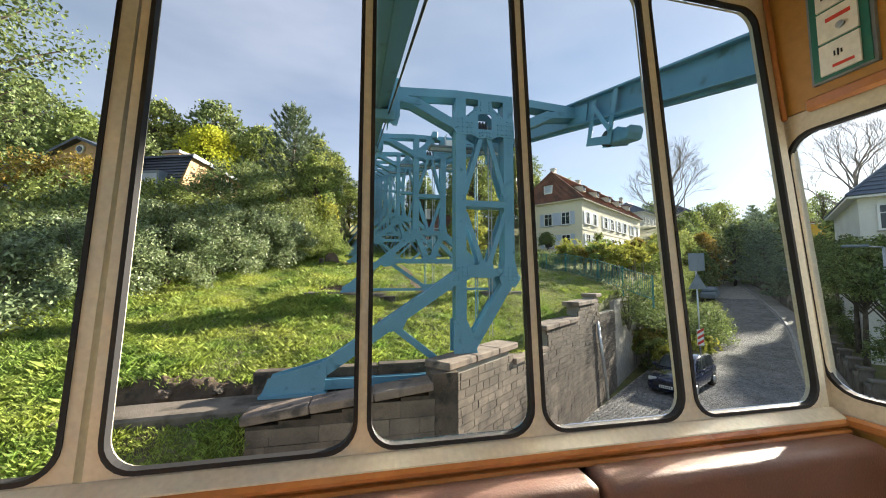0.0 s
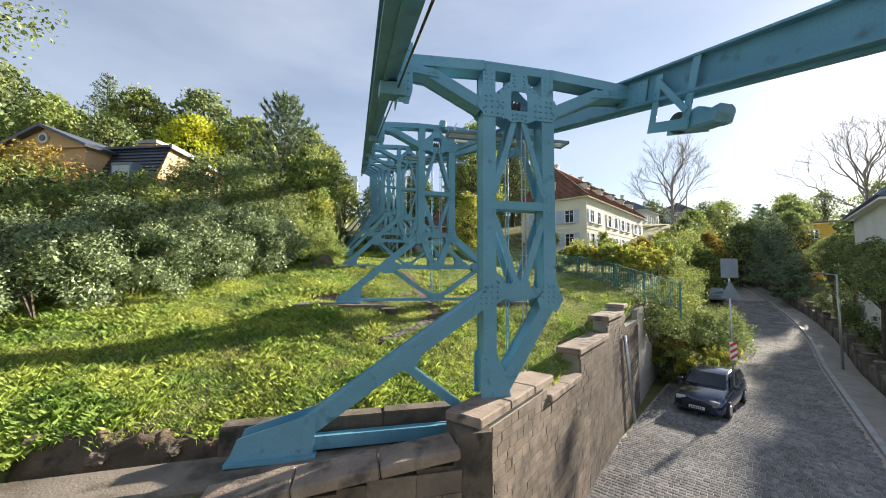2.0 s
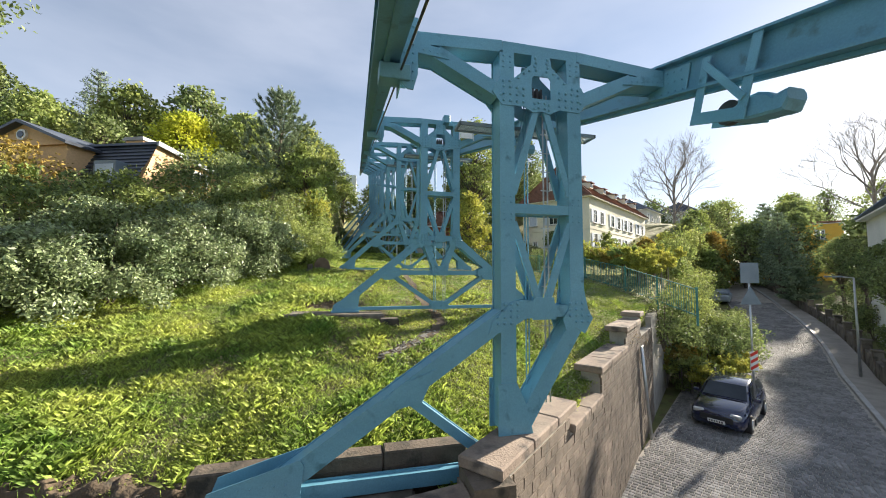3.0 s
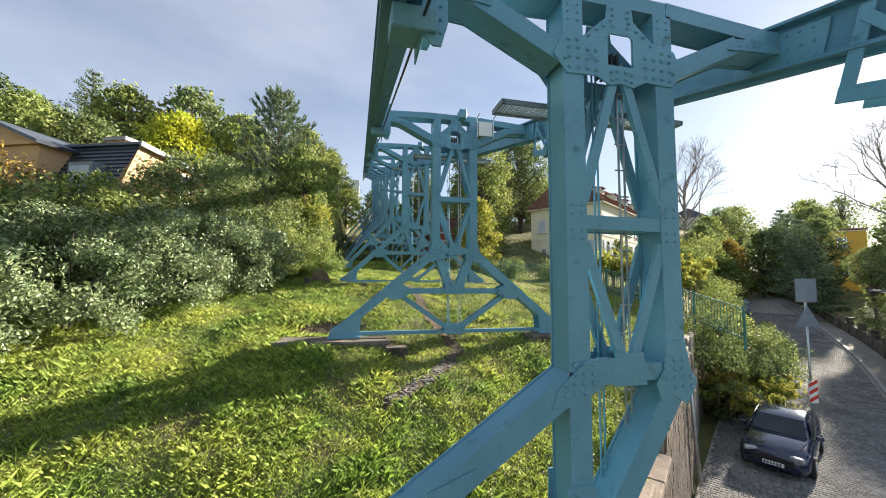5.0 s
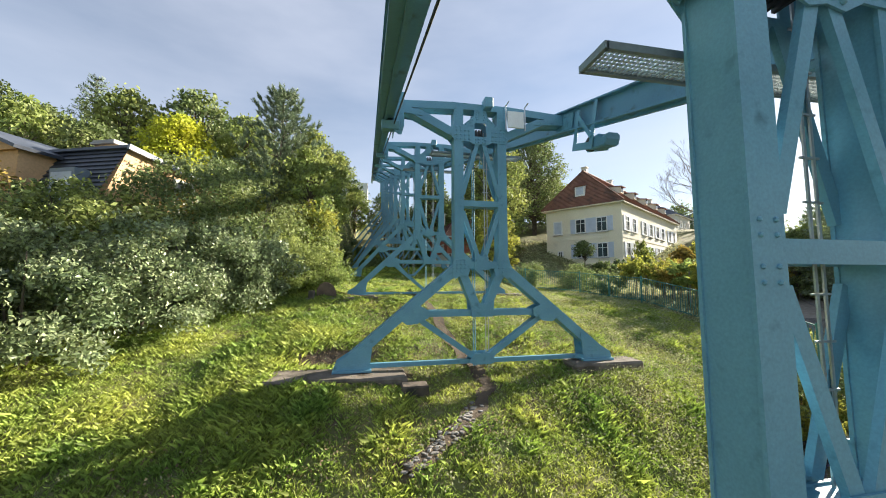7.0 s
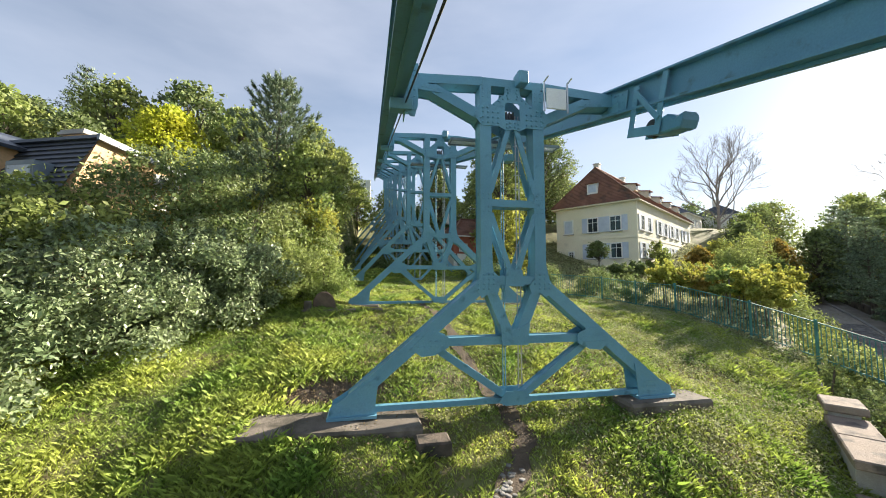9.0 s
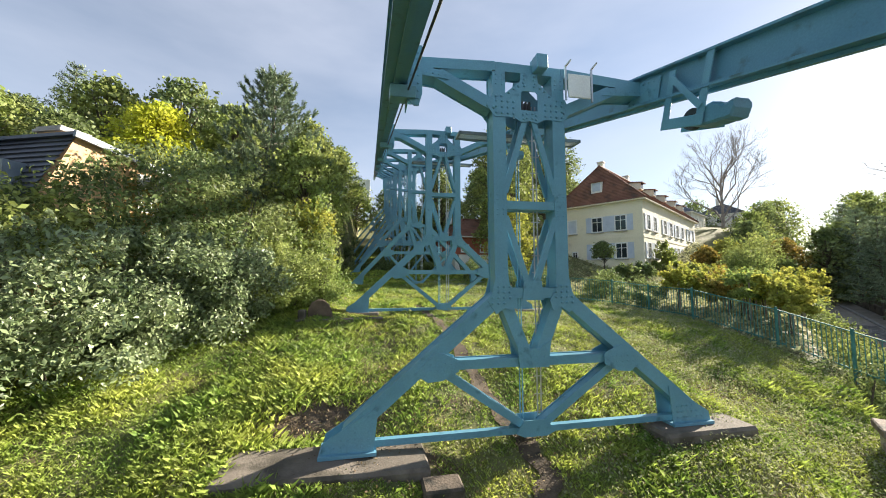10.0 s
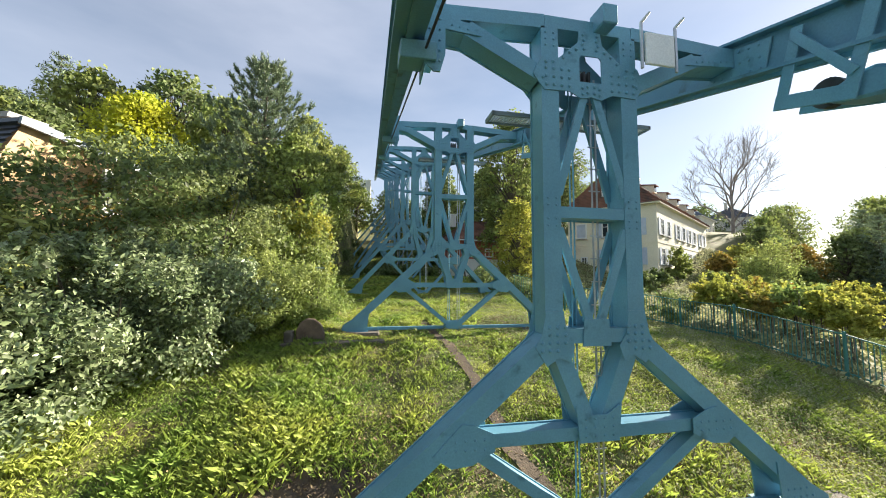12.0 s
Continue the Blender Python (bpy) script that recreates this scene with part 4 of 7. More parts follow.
def pine(loc, height, radius, seed, label):
    """A pine whose boughs curve upwards, each carrying short shoots set all round with needles."""
    rng = np.random.default_rng(seed)
    t = empty("pine", loc, label, "tree", "pines")
    bm = bmesh.new()
    tube(bm, (0, 0, -0.4), (0, 0, height * 0.55), 0.02 * height, 0.012 * height, 8)
    tube(bm, (0, 0, height * 0.55), (0, 0, height * 0.96), 0.012 * height, 0.02, 8)
    wood, pts, ways = bm, [], []
    whorls = 19

    def shoot(a, b, m):
        f = rng.uniform(0, 1, m)[:, None]
        axis = (b - a) / (np.linalg.norm(b - a) + 1e-9)
        side = rng.normal(size=(m, 3))
        side /= np.linalg.norm(side, axis=1)[:, None]
        w = side * 0.8 + axis
        w /= np.linalg.norm(w, axis=1)[:, None]
        pts.append(a + f * (b - a) + w * 0.07)
        ways.append(w)
    for i in range(whorls):
        f = (i + 0.5) / whorls
        z = height * (0.10 + 0.84 * f)
        reach = radius * (1 - f) ** 0.8 + 0.22
        for k in range(5 if f > 0.75 else 7):
            a = i * 1.31 + k * 2 * math.pi / (5 if f > 0.75 else 7) + rng.uniform(-0.3, 0.3)
            L = reach * rng.uniform(0.65, 1.12)
            way = np.array((math.cos(a), math.sin(a), 0.0))
            prev = np.array((0.0, 0.0, z))
            steps_b = 5
            for j in range(1, steps_b + 1):
                u = j / steps_b
                q = np.array((0, 0, z)) + way * L * u * (1 - 0.12 * u) + np.array((0, 0, L * (0.12 * u + (0.35 + 0.35 * f) * u * u))) + rng.normal(0, 0.04, 3)
                tube(wood, prev, q, 0.03 * (1.2 - u), 0.03 * (1.05 - u) + 0.004, 4)
                if u > 0.25:
                    for c in range(4):
                        d = way * rng.uniform(0.2, 0.9) + np.array((-way[1], way[0], 0)) * rng.uniform(-0.9, 0.9) + np.array((0, 0, rng.uniform(0.4, 1.0)))
                        ln = rng.uniform(0.25, 0.55) * (0.6 + 0.4 * min(1.0, L))
                        shoot(q, q + d / np.linalg.norm(d) * ln, 34)
                prev = q
            shoot(prev, prev + np.array((way[0] * 0.25, way[1] * 0.25, 0.42)), 46)
    shoot(np.array((0, 0, height * 0.93)), np.array((0, 0, height + 0.15)), 70)
    part("trunk", wood, BARK, t)
    p, w = np.concatenate(pts), np.concatenate(ways)
    n = len(p)
    s = np.cross(w, rng.normal(size=(n, 3)))
    s /= np.linalg.norm(s, axis=1)[:, None] + 1e-9
    half, wide = rng.uniform(0.07, 0.12, n)[:, None], 0.017
    v = np.stack([p - w * half - s * wide, p - w * half + s * wide, p + w * half], 1)
    tagged(link_mesh("needles", quads_mesh("needles", v.reshape(-1, 3), np.arange(n * 3).reshape(-1, 3)), NEEDLES, t), kind="stuff")
    return t


def bare_tree(loc, height, seed, label, reach=0.42):
    """A leafless tree: a bole that divides into steep limbs, each forking on into fine twigs."""
    rng = random.Random(seed)
    t = empty("bare_tree", loc, label, "tree", "bare trees")

    def fork(bm, p, d, length, r, level):
        bend = Vector((rng.gauss(0, 1), rng.gauss(0, 1), rng.gauss(0, 0.6))) * 0.16
        m = p + (d + bend).normalized() * length * 0.5
        q = m + (d - bend * 0.6).normalized() * length * 0.5
        sides = 6 if level > 4 else 3
        tube(bm, p, m, r, r * 0.85, sides)
        tube(bm, m, q, r * 0.85, r * 0.7, sides)
        if level == 0:
            return
        for i in range(2 if level in (6, 4) else 3):
            ax = Vector((rng.gauss(0, 1), rng.gauss(0, 1), rng.gauss(0, 0.7))).normalized()
            nd = (d + ax * rng.uniform(0.35, 0.75) + Vector((0, 0, 0.10))).normalized()
            fork(bm, q if i == 0 else p.lerp(q, rng.uniform(0.45, 1.0)), nd, length * rng.uniform(0.62, 0.84), r * (0.66 if i == 0 else 0.55), level - 1)
    r = height * 0.0125
    wood = bmesh.new()
    top = Vector((0.2, -0.15, height * 0.36))
    tube(wood, (0, 0, -0.6), top * 0.6, r, r * 0.86, 8)
    tube(wood, top * 0.6, top, r * 0.86, r * 0.75, 8)
    lead = top + Vector((0.1, 0.2, height * 0.2))
    tube(wood, top, lead, r * 0.7, r * 0.5, 8)
    part("trunk", wood, BARK_GREY, t)
    for k in range(11):
        a = k * 2.4 + rng.uniform(-0.3, 0.3)
        f = k / 10
        p = top.lerp(lead, max(0.0, f * 1.25 - 0.25)) if f > 0.2 else top * (0.85 + 0.5 * f)
        d = Vector((math.cos(a), math.sin(a), 0.75 + 1.5 * f)).normalized()
        bm = bmesh.new()
        fork(bm, p, d, height * (0.155 - 0.03 * f) * reach / 0.42, r * 0.42, 6)
        part("limb", bm, BARK_GREY, t)
    return t


def put(x, y):
    return (x, y, ground_z(x, y))


# front row of glossy shrubs along the lawn
front = ((-8.6, 10.4, 1.5, 2.6), (-7.6, 12.6, 1.5, 2.8), (-6.9, 14.9, 1.55, 3.1), (-6.0, 16.9, 1.55, 3.3), (-5.1, 18.6, 1.5, 3.2), (-4.1, 20.1, 1.35, 2.8))
for i, (x, y, r, h) in enumerate(front):
    shrub(put(x, y), r, h, LEAF_GLOSS, 0.105, 15000, 20 + i, "dense shrub with large glossy dark green leaves", "glossy shrubs by the lawn", "glossy_shrub")
hedge = ((-2.75, 21.9, 1.15, 2.0), (-3.6, 22.5, 1.2, 2.2), (-1.85, 22.3, 0.95, 1.85), (-3.3, 21.4, 0.9, 1.8))
for i, (x, y, r, h) in enumerate(hedge):
    shrub(put(x, y), r, h, LEAF_LIGHT, 0.085, 8000, 40 + i, "rounded light green hedge bush by the stone", "hedge bushes", "hedge_bush")
back = ((-10.6, 12.0, 2.0, 3.1), (-9.2, 15.3, 2.0, 3.6), (-8.0, 18.2, 2.0, 4.0), (-6.6, 20.6, 2.1, 5.3), (-5.2, 22.8, 2.0, 5.3), (-11.5, 17.5, 2.1, 3.7), (-10.4, 20.4, 2.1, 3.8), (-7.6, 23.8, 2.2, 6.0), (-3.6, 25.4, 1.7, 3.6), (-13.6, 14.0, 2.2, 3.4), (-6.7, 27.6, 1.9, 5.4))
for i, (x, y, r, h) in enumerate(back):
    shrub(put(x, y), r, h, (LEAF_DARK, LEAF_DARK, LEAF_MID)[i % 3], 0.14, 8500, 60 + i, "tall dark green shrub behind the glossy shrubs", "tall shrubs", "tall_shrub")
for i, (x, y, r, h, m) in enumerate(((-12.9, 19.6, 1.7, 4.6, LEAF_AUTUMN), (-14.8, 19.6, 1.8, 4.6, LEAF_AUTUMN), (-9.0, 23.6, 1.6, 4.6, LEAF_AUTUMN), (-16.5, 20.5, 1.9, 4.2, LEAF_YELLOW), (-6.2, 25.6, 1.5, 4.4, LEAF_VINE), (-2.9, 26.2, 1.3, 3.8, LEAF_VINE))):
    shrub(put(x, y), r, h, m, 0.16, 3800, 80 + i, "shrub turning orange and yellow in autumn", "autumn shrubs", "autumn_shrub")
# single trees that stand out
pine(put(-5.3, 28.8), 10.6, 3.9, 3, "tall dark pine with upswept branches")
broad_tree(put(-3.5, 27.6), 6.9, 2.1, LEAF_LIGHT, 0.17, 11000, 7, "rounded light green tree on the slope", bole=0.12)
broad_tree(put(-12.0, 31.4), 8.2, 2.7, LEAF_YELLOW, 0.2, 13000, 8, "bright yellow-green tree behind the apricot house", bole=0.15)
broad_tree(put(-4.9, 37.0), 9.6, 3.0, LEAF_MID, 0.26, 10000, 14, "full green tree behind the pine", bole=0.1)
broad_tree(put(-6.4, 52.0), 10.5, 3.4, LEAF_DARK, 0.3, 9000, 15, "dark green tree beside the far towers", bole=0.1)
broad_tree(put(-5.2, 66.0), 11.0, 3.4, LEAF_MID, 0.34, 8000, 16, "green tree at the upper end of the track", bole=0.1)
broad_tree(put(-8.9, 33.6), 9.2, 2.8, LEAF_LIGHT, 0.24, 10000, 9, "full green tree on the hillside", bole=0.15)
conifer(put(-24.5, 43.0), 12.0, 2.8, 11, "dark conifer above the hillside trees", 7000, "pines", leaf=0.3)
hill_trees = []
for i in range(5):
    hill_trees.append(broad_tree((-40 + 4 * i, 66, ground_z(-40 + 4 * i, 66)), 9.4 + 0.75 * i, 3.5 + 0.25 * i, (LEAF_MID, LEAF_DARK, LEAF_LIGHT, LEAF_MID, LEAF_DARK)[i], 0.42, 4800, 100 + i,
                                 ("full green hillside tree", "dark green hillside tree", "green hillside tree with a broad crown", "light green hillside tree", "dark hillside tree with an uneven crown")[i], bole=0.12))
rngt = random.Random(12)
for row, (y0, xs) in enumerate(((35, (-19, -23, -28, -34)), (40, (-10.5, -15.5, -20, -26, -31, -38)), (46, (-7.2, -12.5, -17.5, -23.5, -30, -36, -43)), (53, (-8.2, -11.5, -16, -21, -28, -35, -42, -50)),
                                (62, (-9.5, -13.0, -15, -23, -31, -47, -55)), (80, (-3, 3, -12, -21, -50, -60, -70)), (64, (8, 13, 18, 24, 30, 36)), (74, (6, 13, 21, 29, 38, 46)))):
    for x in xs:
        yy = y0 + rngt.uniform(-2, 2)
        src = rngt.choice(hill_trees)
        c = copy_thing(src, pose(x, yy, ground_z(x, yy), 0, 0, rngt.uniform(0, 360)))
        sc = rngt.uniform(0.72, 1.0) * (0.82 if y0 < 40 else 1.0)
        c.scale = (sc, sc, sc * rngt.uniform(0.9, 1.08))
# overhanging branch of a near tree at the lawn's upper end
broad_tree(put(-12.9, 13.2), 12.0, 3.7, LEAF_DARK, 0.14, 14000, 31, "tall green tree with hanging outer twigs", bole=0.36)
# trees behind the towers and beside the cream house
broad_tree(put(24.0, 55.5), 17.0, 4.9, LEAF_DARK, 0.28, 22000, 33, "tall tree with a yellowing crown beside the cream house", bole=0.12)
broad_tree(put(14.6, 46.5), 18.0, 4.0, LEAF_MID, 0.3, 14000, 34, "tall green tree behind the towers", bole=0.12)
broad_tree(put(9.8, 33.5), 6.8, 2.0, LEAF_VINE, 0.17, 9500, 35, "low light green tree above the lawn", bole=0.06)
broad_tree(put(8.6, 56.0), 15.0, 3.4, LEAF_DARK, 0.3, 9000, 36, "dark green tree behind the towers", bole=0.1)
broad_tree(put(9.6, 60.0), 13.0, 3.6, LEAF_LIGHT, 0.34, 8000, 37, "light green tree behind the towers", bole=0.1)
broad_tree(put(21.0, 38.5), 3.3, 1.1, LEAF_DARK, 0.14, 2600, 41, "small pollarded tree before the cream house", "garden trees", bole=0.55)
bare_tree((62.0, 62.5, 2.4), 29.5, 5, "large leafless tree with fine spreading twigs")
bare_tree((62.0, 33.5, 0.5), 23.0, 8, "leafless tree behind the white house")
for i, (x, y, h, r, m) in enumerate(((37.5, 43.4, 7.5, 2.2, LEAF_AUTUMN), (44.5, 47.0, 8.0, 3.0, LEAF_VINE), (47, 45, 8.0, 3.2, LEAF_MID), (52, 50, 10, 3.5, LEAF_DARK), (60, 56, 11, 4, LEAF_MID), (70, 62, 12, 4.5, LEAF_DARK), (80, 66, 12, 4.5, LEAF_MID), (54, 41, 9, 3.2, LEAF_LIGHT), (66, 72, 14, 5, LEAF_DARK), (88, 74, 13, 5, LEAF_MID), (100, 84, 14, 5, LEAF_DARK), (45, 25.5, 8.5, 2.8, LEAF_DARK), (64, 42, 10, 3.6, LEAF_DARK), (70, 47, 11, 4, LEAF_DARK), (78, 52, 12, 4, LEAF_MID), (86, 58, 12, 4.4, LEAF_DARK), (60, 30, 9, 3.4, LEAF_MID), (74, 36, 11, 4, LEAF_DARK), (90, 46, 13, 5, LEAF_MID), (104, 62, 14, 5, LEAF_DARK), (118, 74, 15, 6, LEAF_MID), (112, 96, 15, 6, LEAF_MID), (84, 90, 15, 6, LEAF_DARK), (66, 88, 14, 5.5, LEAF_MID), (48, 76, 13, 5, LEAF_DARK))):
    broad_tree((x, y, max(road_z(x, y), -2) + 0.2), h, r, m, 0.38, 3600, 140 + i, "leafy green street-side tree in the distance", "trees beyond the road", bole=0.08)
for i, (x, y, h, r) in enumerate(((47.3, 34.2, 10.0, 2.6), (52.0, 38.4, 10.5, 2.8), (57.0, 42.5, 11.0, 3.0), (44.6, 30.9, 4.2, 1.6))):
    conifer((x, y, road_z(x, y) + 0.1), h, r, 160 + i, "dark spreading conifer beside the street", 7000, "conifers by the street", leaf=0.34)
for i, (x, y, h, r, m) in enumerate(((25.5, 30.5, 1.3, 1.6, LEAF_MID), (29, 33.5, 1.3, 1.7, LEAF_VINE), (33, 35.5, 1.5, 1.8, LEAF_LIGHT), (22.0, 36.6, 1.6, 1.2, LEAF_DARK), (31.5, 38.6, 1.4, 1.2, LEAF_MID), (36.6, 38, 3.4, 2.2, LEAF_LIGHT), (22.5, 25.5, 2.2, 1.7, LEAF_MID), (41, 41, 5, 2.4, LEAF_MID), (24.6, 37.9, 1.7, 0.9, LEAF_DARK), (29.6, 40.9, 3.6, 0.9, LEAF_MID), (31.6, 42.3, 2.6, 0.8, LEAF_LIGHT))):
    shrub(put(x, y), r, h, m, 0.2, 4200, 300 + i, "loose garden shrub on the bank above the road", "bank shrubs", "bank_shrub")
# clipped round trees, hedge and shrubs in the gardens beyond the pavement
for i, (s, o, r, h) in enumerate(((5.8, -3.6, 1.2, 3.2), (14.7, -3.4, 1.2, 2.6), (19.5, -3.2, 1.4, 2.8), (24.5, -3.2, 1.6, 3.2), (0.0, -4.4, 1.2, 2.2), (-4, -3.6, 1.1, 1.8))):
    shrub(tuple(rp(s, o)), r, h, LEAF_DARK, 0.14, 3600, 180 + i, "dark clipped garden shrub behind the low wall", "garden shrubs", "garden_shrub")
# extra trees at both ends of the row added to shade the street
for s, o, h, r in ((-1.5, -3.4, 6.8, 1.7), (3.5, -3.2, 7.2, 1.75), (8.0, -2.7, 7.4, 1.75), (12.5, -3.0, 7.6, 1.8), (17.0, -3.4, 7.2, 1.8), (22.0, -3.6, 7.4, 1.9), (27.0, -3.6, 7.4, 1.9)):
    broad_tree(tuple(rp(s, o)), h, r, LEAF_DARK, 0.13, 7000, 400 + int(s), "round clipped dark tree before the white house", "clipped trees", bole=0.58)
# shrubs overhanging the road wall
for i, (s, off, dz, r, h) in enumerate(((15.6, -0.2, 2.6, 1.5, 2.6), (19.8, -0.5, 2.4, 1.7, 2.8), (22.5, -0.3, 2.6, 1.8, 2.8), (26, -0.2, 2.8, 1.9, 2.8), (30, 0, 3.2, 2.0, 3.0), (35, 0, 3.6, 2.2, 3.2))):
    x, y = wp(s, off)
    shrub((x, y, ROAD_Z + dz), r, h, LEAF_MID if i % 3 else LEAF_DARK, 0.13, 5600, 200 + i, "leafy shrub hanging over the stone wall", "shrubs on the road wall", "wall_shrub")
# hedge-like bushes at the foot of the wall beside the road
for i, (d, off, r, h, m) in enumerate(((0.6, 5.9, 1.2, 3.6, LEAF_DARK), (2.4, 5.5, 1.5, 4.1, LEAF_DARK), (4.4, 5.2, 1.6, 3.8, LEAF_DARK), (6.6, 4.9, 1.7, 3.7, LEAF_DARK), (9.0, 4.9, 1.7, 3.4, LEAF_MID), (11.6, 5.0, 1.7, 3.2, LEAF_DARK), (14.5, 5.2, 1.6, 2.8, LEAF_MID))):
    shrub(tuple(rp(d, off)), r, h, m, 0.13, 5200, 330 + i, "dense dark green bush between road and wall", "roadside bushes", "roadside_bush")
def vine(loc, height, material, seed):
    """A grape vine: a post, a bent stem and a loose canopy of leaves held at the height of the wires."""
    rng = np.random.default_rng(seed)
    t = empty("vine", loc, "yellowing grape vine in the garden beyond the fence", "vine", "vines")
    bm = bmesh.new()
    tube(bm, (0.1, 0, -0.2), (0.1, 0, height * 0.92), 0.035, 0.03, 6)
    part("post", bm, BARK_GREY, t)
    bm = bmesh.new()
    tube(bm, (0, 0, -0.2), (0.06, 0.08, height * 0.4), 0.03, 0.022, 5)
    tube(bm, (0.06, 0.08, height * 0.4), (-0.05, 0.1, height * 0.75), 0.022, 0.015, 5)
    part("stem", bm, BARK, t)
    pts = []
    for k in range(15):
        c = np.array((rng.uniform(-0.75, 0.75), rng.uniform(-0.6, 0.6), height * rng.uniform(0.52, 0.95)))
        p, o = cloud(rng, 130, c, (0.26, 0.26, 0.17), 0.2)
        pts.append(p)
    for k in range(9):
        a = np.array((rng.uniform(-0.8, 0.8), rng.uniform(-0.6, 0.6), height * 0.9))
        f = rng.uniform(0, 1, 24)[:, None]
        pts.append(a + f * np.array((rng.uniform(-0.3, 0.3), rng.uniform(-0.3, 0.3), rng.choice((-0.7, 0.4)))) + rng.normal(0, 0.035, (24, 3)))
    link_mesh("foliage", leaves_mesh("foliage", np.concatenate(pts), 0.115, rng, 0.8, 0.3, 0.4), material, t)
    return t


# trellised vines behind the fence, row behind row
k = 0
for row in range(3):
    for j in range(11):
        f = j / 10
        x = 14.5 + 1.9 * row + 1.5 * f
        y = 23.6 + 0.9 * row - 7.2 * f + 0.2 * math.sin(k * 2.3)
        vine(put(x, y), 1.95 + 0.25 * math.sin(k * 1.7), (LEAF_VINE, LEAF_VINE, LEAF_LIGHT, LEAF_VINE, LEAF_AUTUMN)[k * 3 % 5], 230 + k)
        k += 1
for i, (x, y, h, r, m) in enumerate(((50.5, 40.5, 9.0, 3.0, LEAF_DARK), (47.5, 42.5, 8.0, 2.8, LEAF_AUTUMN), (54.5, 37.0, 10.0, 3.0, LEAF_DARK), (44.0, 40.0, 6.0, 2.4, LEAF_MID))):
    broad_tree((x, y, road_z(x, y)), h, r, m, 0.34, 4200, 350 + i, "leafy tree where the street bends away", "trees beyond the road", bole=0.06)
for i, (x, y, r, h) in enumerate(((13.4, 24.6, 0.9, 1.5), (13.0, 27.2, 1.0, 1.8), (14.6, 29.0, 0.9, 1.5), (10.4, 28.8, 0.9, 1.6), (8.2, 29.6, 0.9, 1.5), (6.4, 30.2, 0.9, 1.5), (11.8, 31.0, 1.0, 1.8), (17.4, 33.0, 0.9, 1.5))):
    shrub(put(x, y), r, h, LEAF_DARK, 0.11, 3600, 270 + i, "dark green bush at the garden fence", "fence bushes", "fence_bush")

# grass: many blades, taller and denser on the near lawn
rng = np.random.default_rng(2)
N = 250000
gxs, gys = rng.uniform(-8.5, 12.8, N), 3.0 + 29 * rng.uniform(0, 1, N) ** 1.35
ok = np.array([is_upper(a, b) and not (-4.8 < a < 1.2 and 7.0 < b < 7.85) and not (-1.75 < a < 1.4 and b < 7.0) for a, b in zip(gxs, gys)])
ok &= ~((gxs > -4.5) & (gxs < -1.2) & (gys > 7.8) & (gys < 8.35 + 0.12 * np.sin(gxs * 9) + rng.uniform(-0.12, 0.12, N)))
ok &= ((gxs + 1.05) / 1.25) ** 2 + ((gys - 15.55) / 0.75) ** 2 > rng.uniform(0.08, 1.25, N)
ok &= ~((np.abs(gxs + 0.5) < 1.5) & (np.abs(gys - 14.25) < 0.47))
PATH = ((0.6, 11.5), (1.45, 12.2), (2.07, 12.9), (2.6, 13.7), (2.5, 14.5), (2.35, 15.6), (2.3, 17.0), (2.25, 18.8), (1.98, 20.9), (1.9, 23.5))


def path_gap(x, y):
    best = 9.0
    for (ax, ay), (bx, by) in zip(PATH, PATH[1:]):
        t = min(1, max(0, ((x - ax) * (bx - ax) + (y - ay) * (by - ay)) / ((bx - ax) ** 2 + (by - ay) ** 2)))
        best = min(best, math.hypot(x - ax - t * (bx - ax), y - ay - t * (by - ay)))
    return best


ok &= np.array([abs(a - 2) > 3 or path_gap(a, b) > 0.14 for a, b in zip(gxs, gys)])
WAVES = [(rng.uniform(0, 2 * math.pi), f * rng.uniform(0.8, 1.25), rng.uniform(0, 6.28)) for f in (0.7, 0.9, 1.3, 1.7, 2.4, 3.1, 4.3, 5.6, 7.5, 9.5)]


def uneven(x, y):
    """Irregular patchiness of the lawn, about -1 to 1."""
    return sum(np.sin((x * math.cos(a) + y * math.sin(a)) * f + p) / (1 + 0.16 * f) for a, f, p in WAVES) / 3.2


thin = np.clip((gxs + 1.2) / 3.0, 0, 1) * np.clip((gys - 10.5) / 4.0, 0, 1) * np.clip((8.0 - gxs) / 4.0, 0.2, 1)
keep = rng.uniform(0, 1, N) < np.clip(0.9 - 0.34 * thin + (0.22 + 0.3 * thin) * uneven(gxs, gys), 0.12, 1.0)
ok &= keep
gxs, gys = gxs[ok], gys[ok]
gz = np.array([upper_z(a, b) for a, b in zip(gxs, gys)])
tall = np.clip(0.8 + 0.75 * uneven(gys * 1.3 + 7, gxs * 1.3) - 0.35 * np.clip((gxs + 1.2) / 3.0, 0, 1) + 0.6 * (rng.uniform(0, 1, len(gxs)) < 0.03), 0.35, 2.0)
verts, nb = [], 4
base = np.stack([gxs, gys, gz - 0.02], 1)
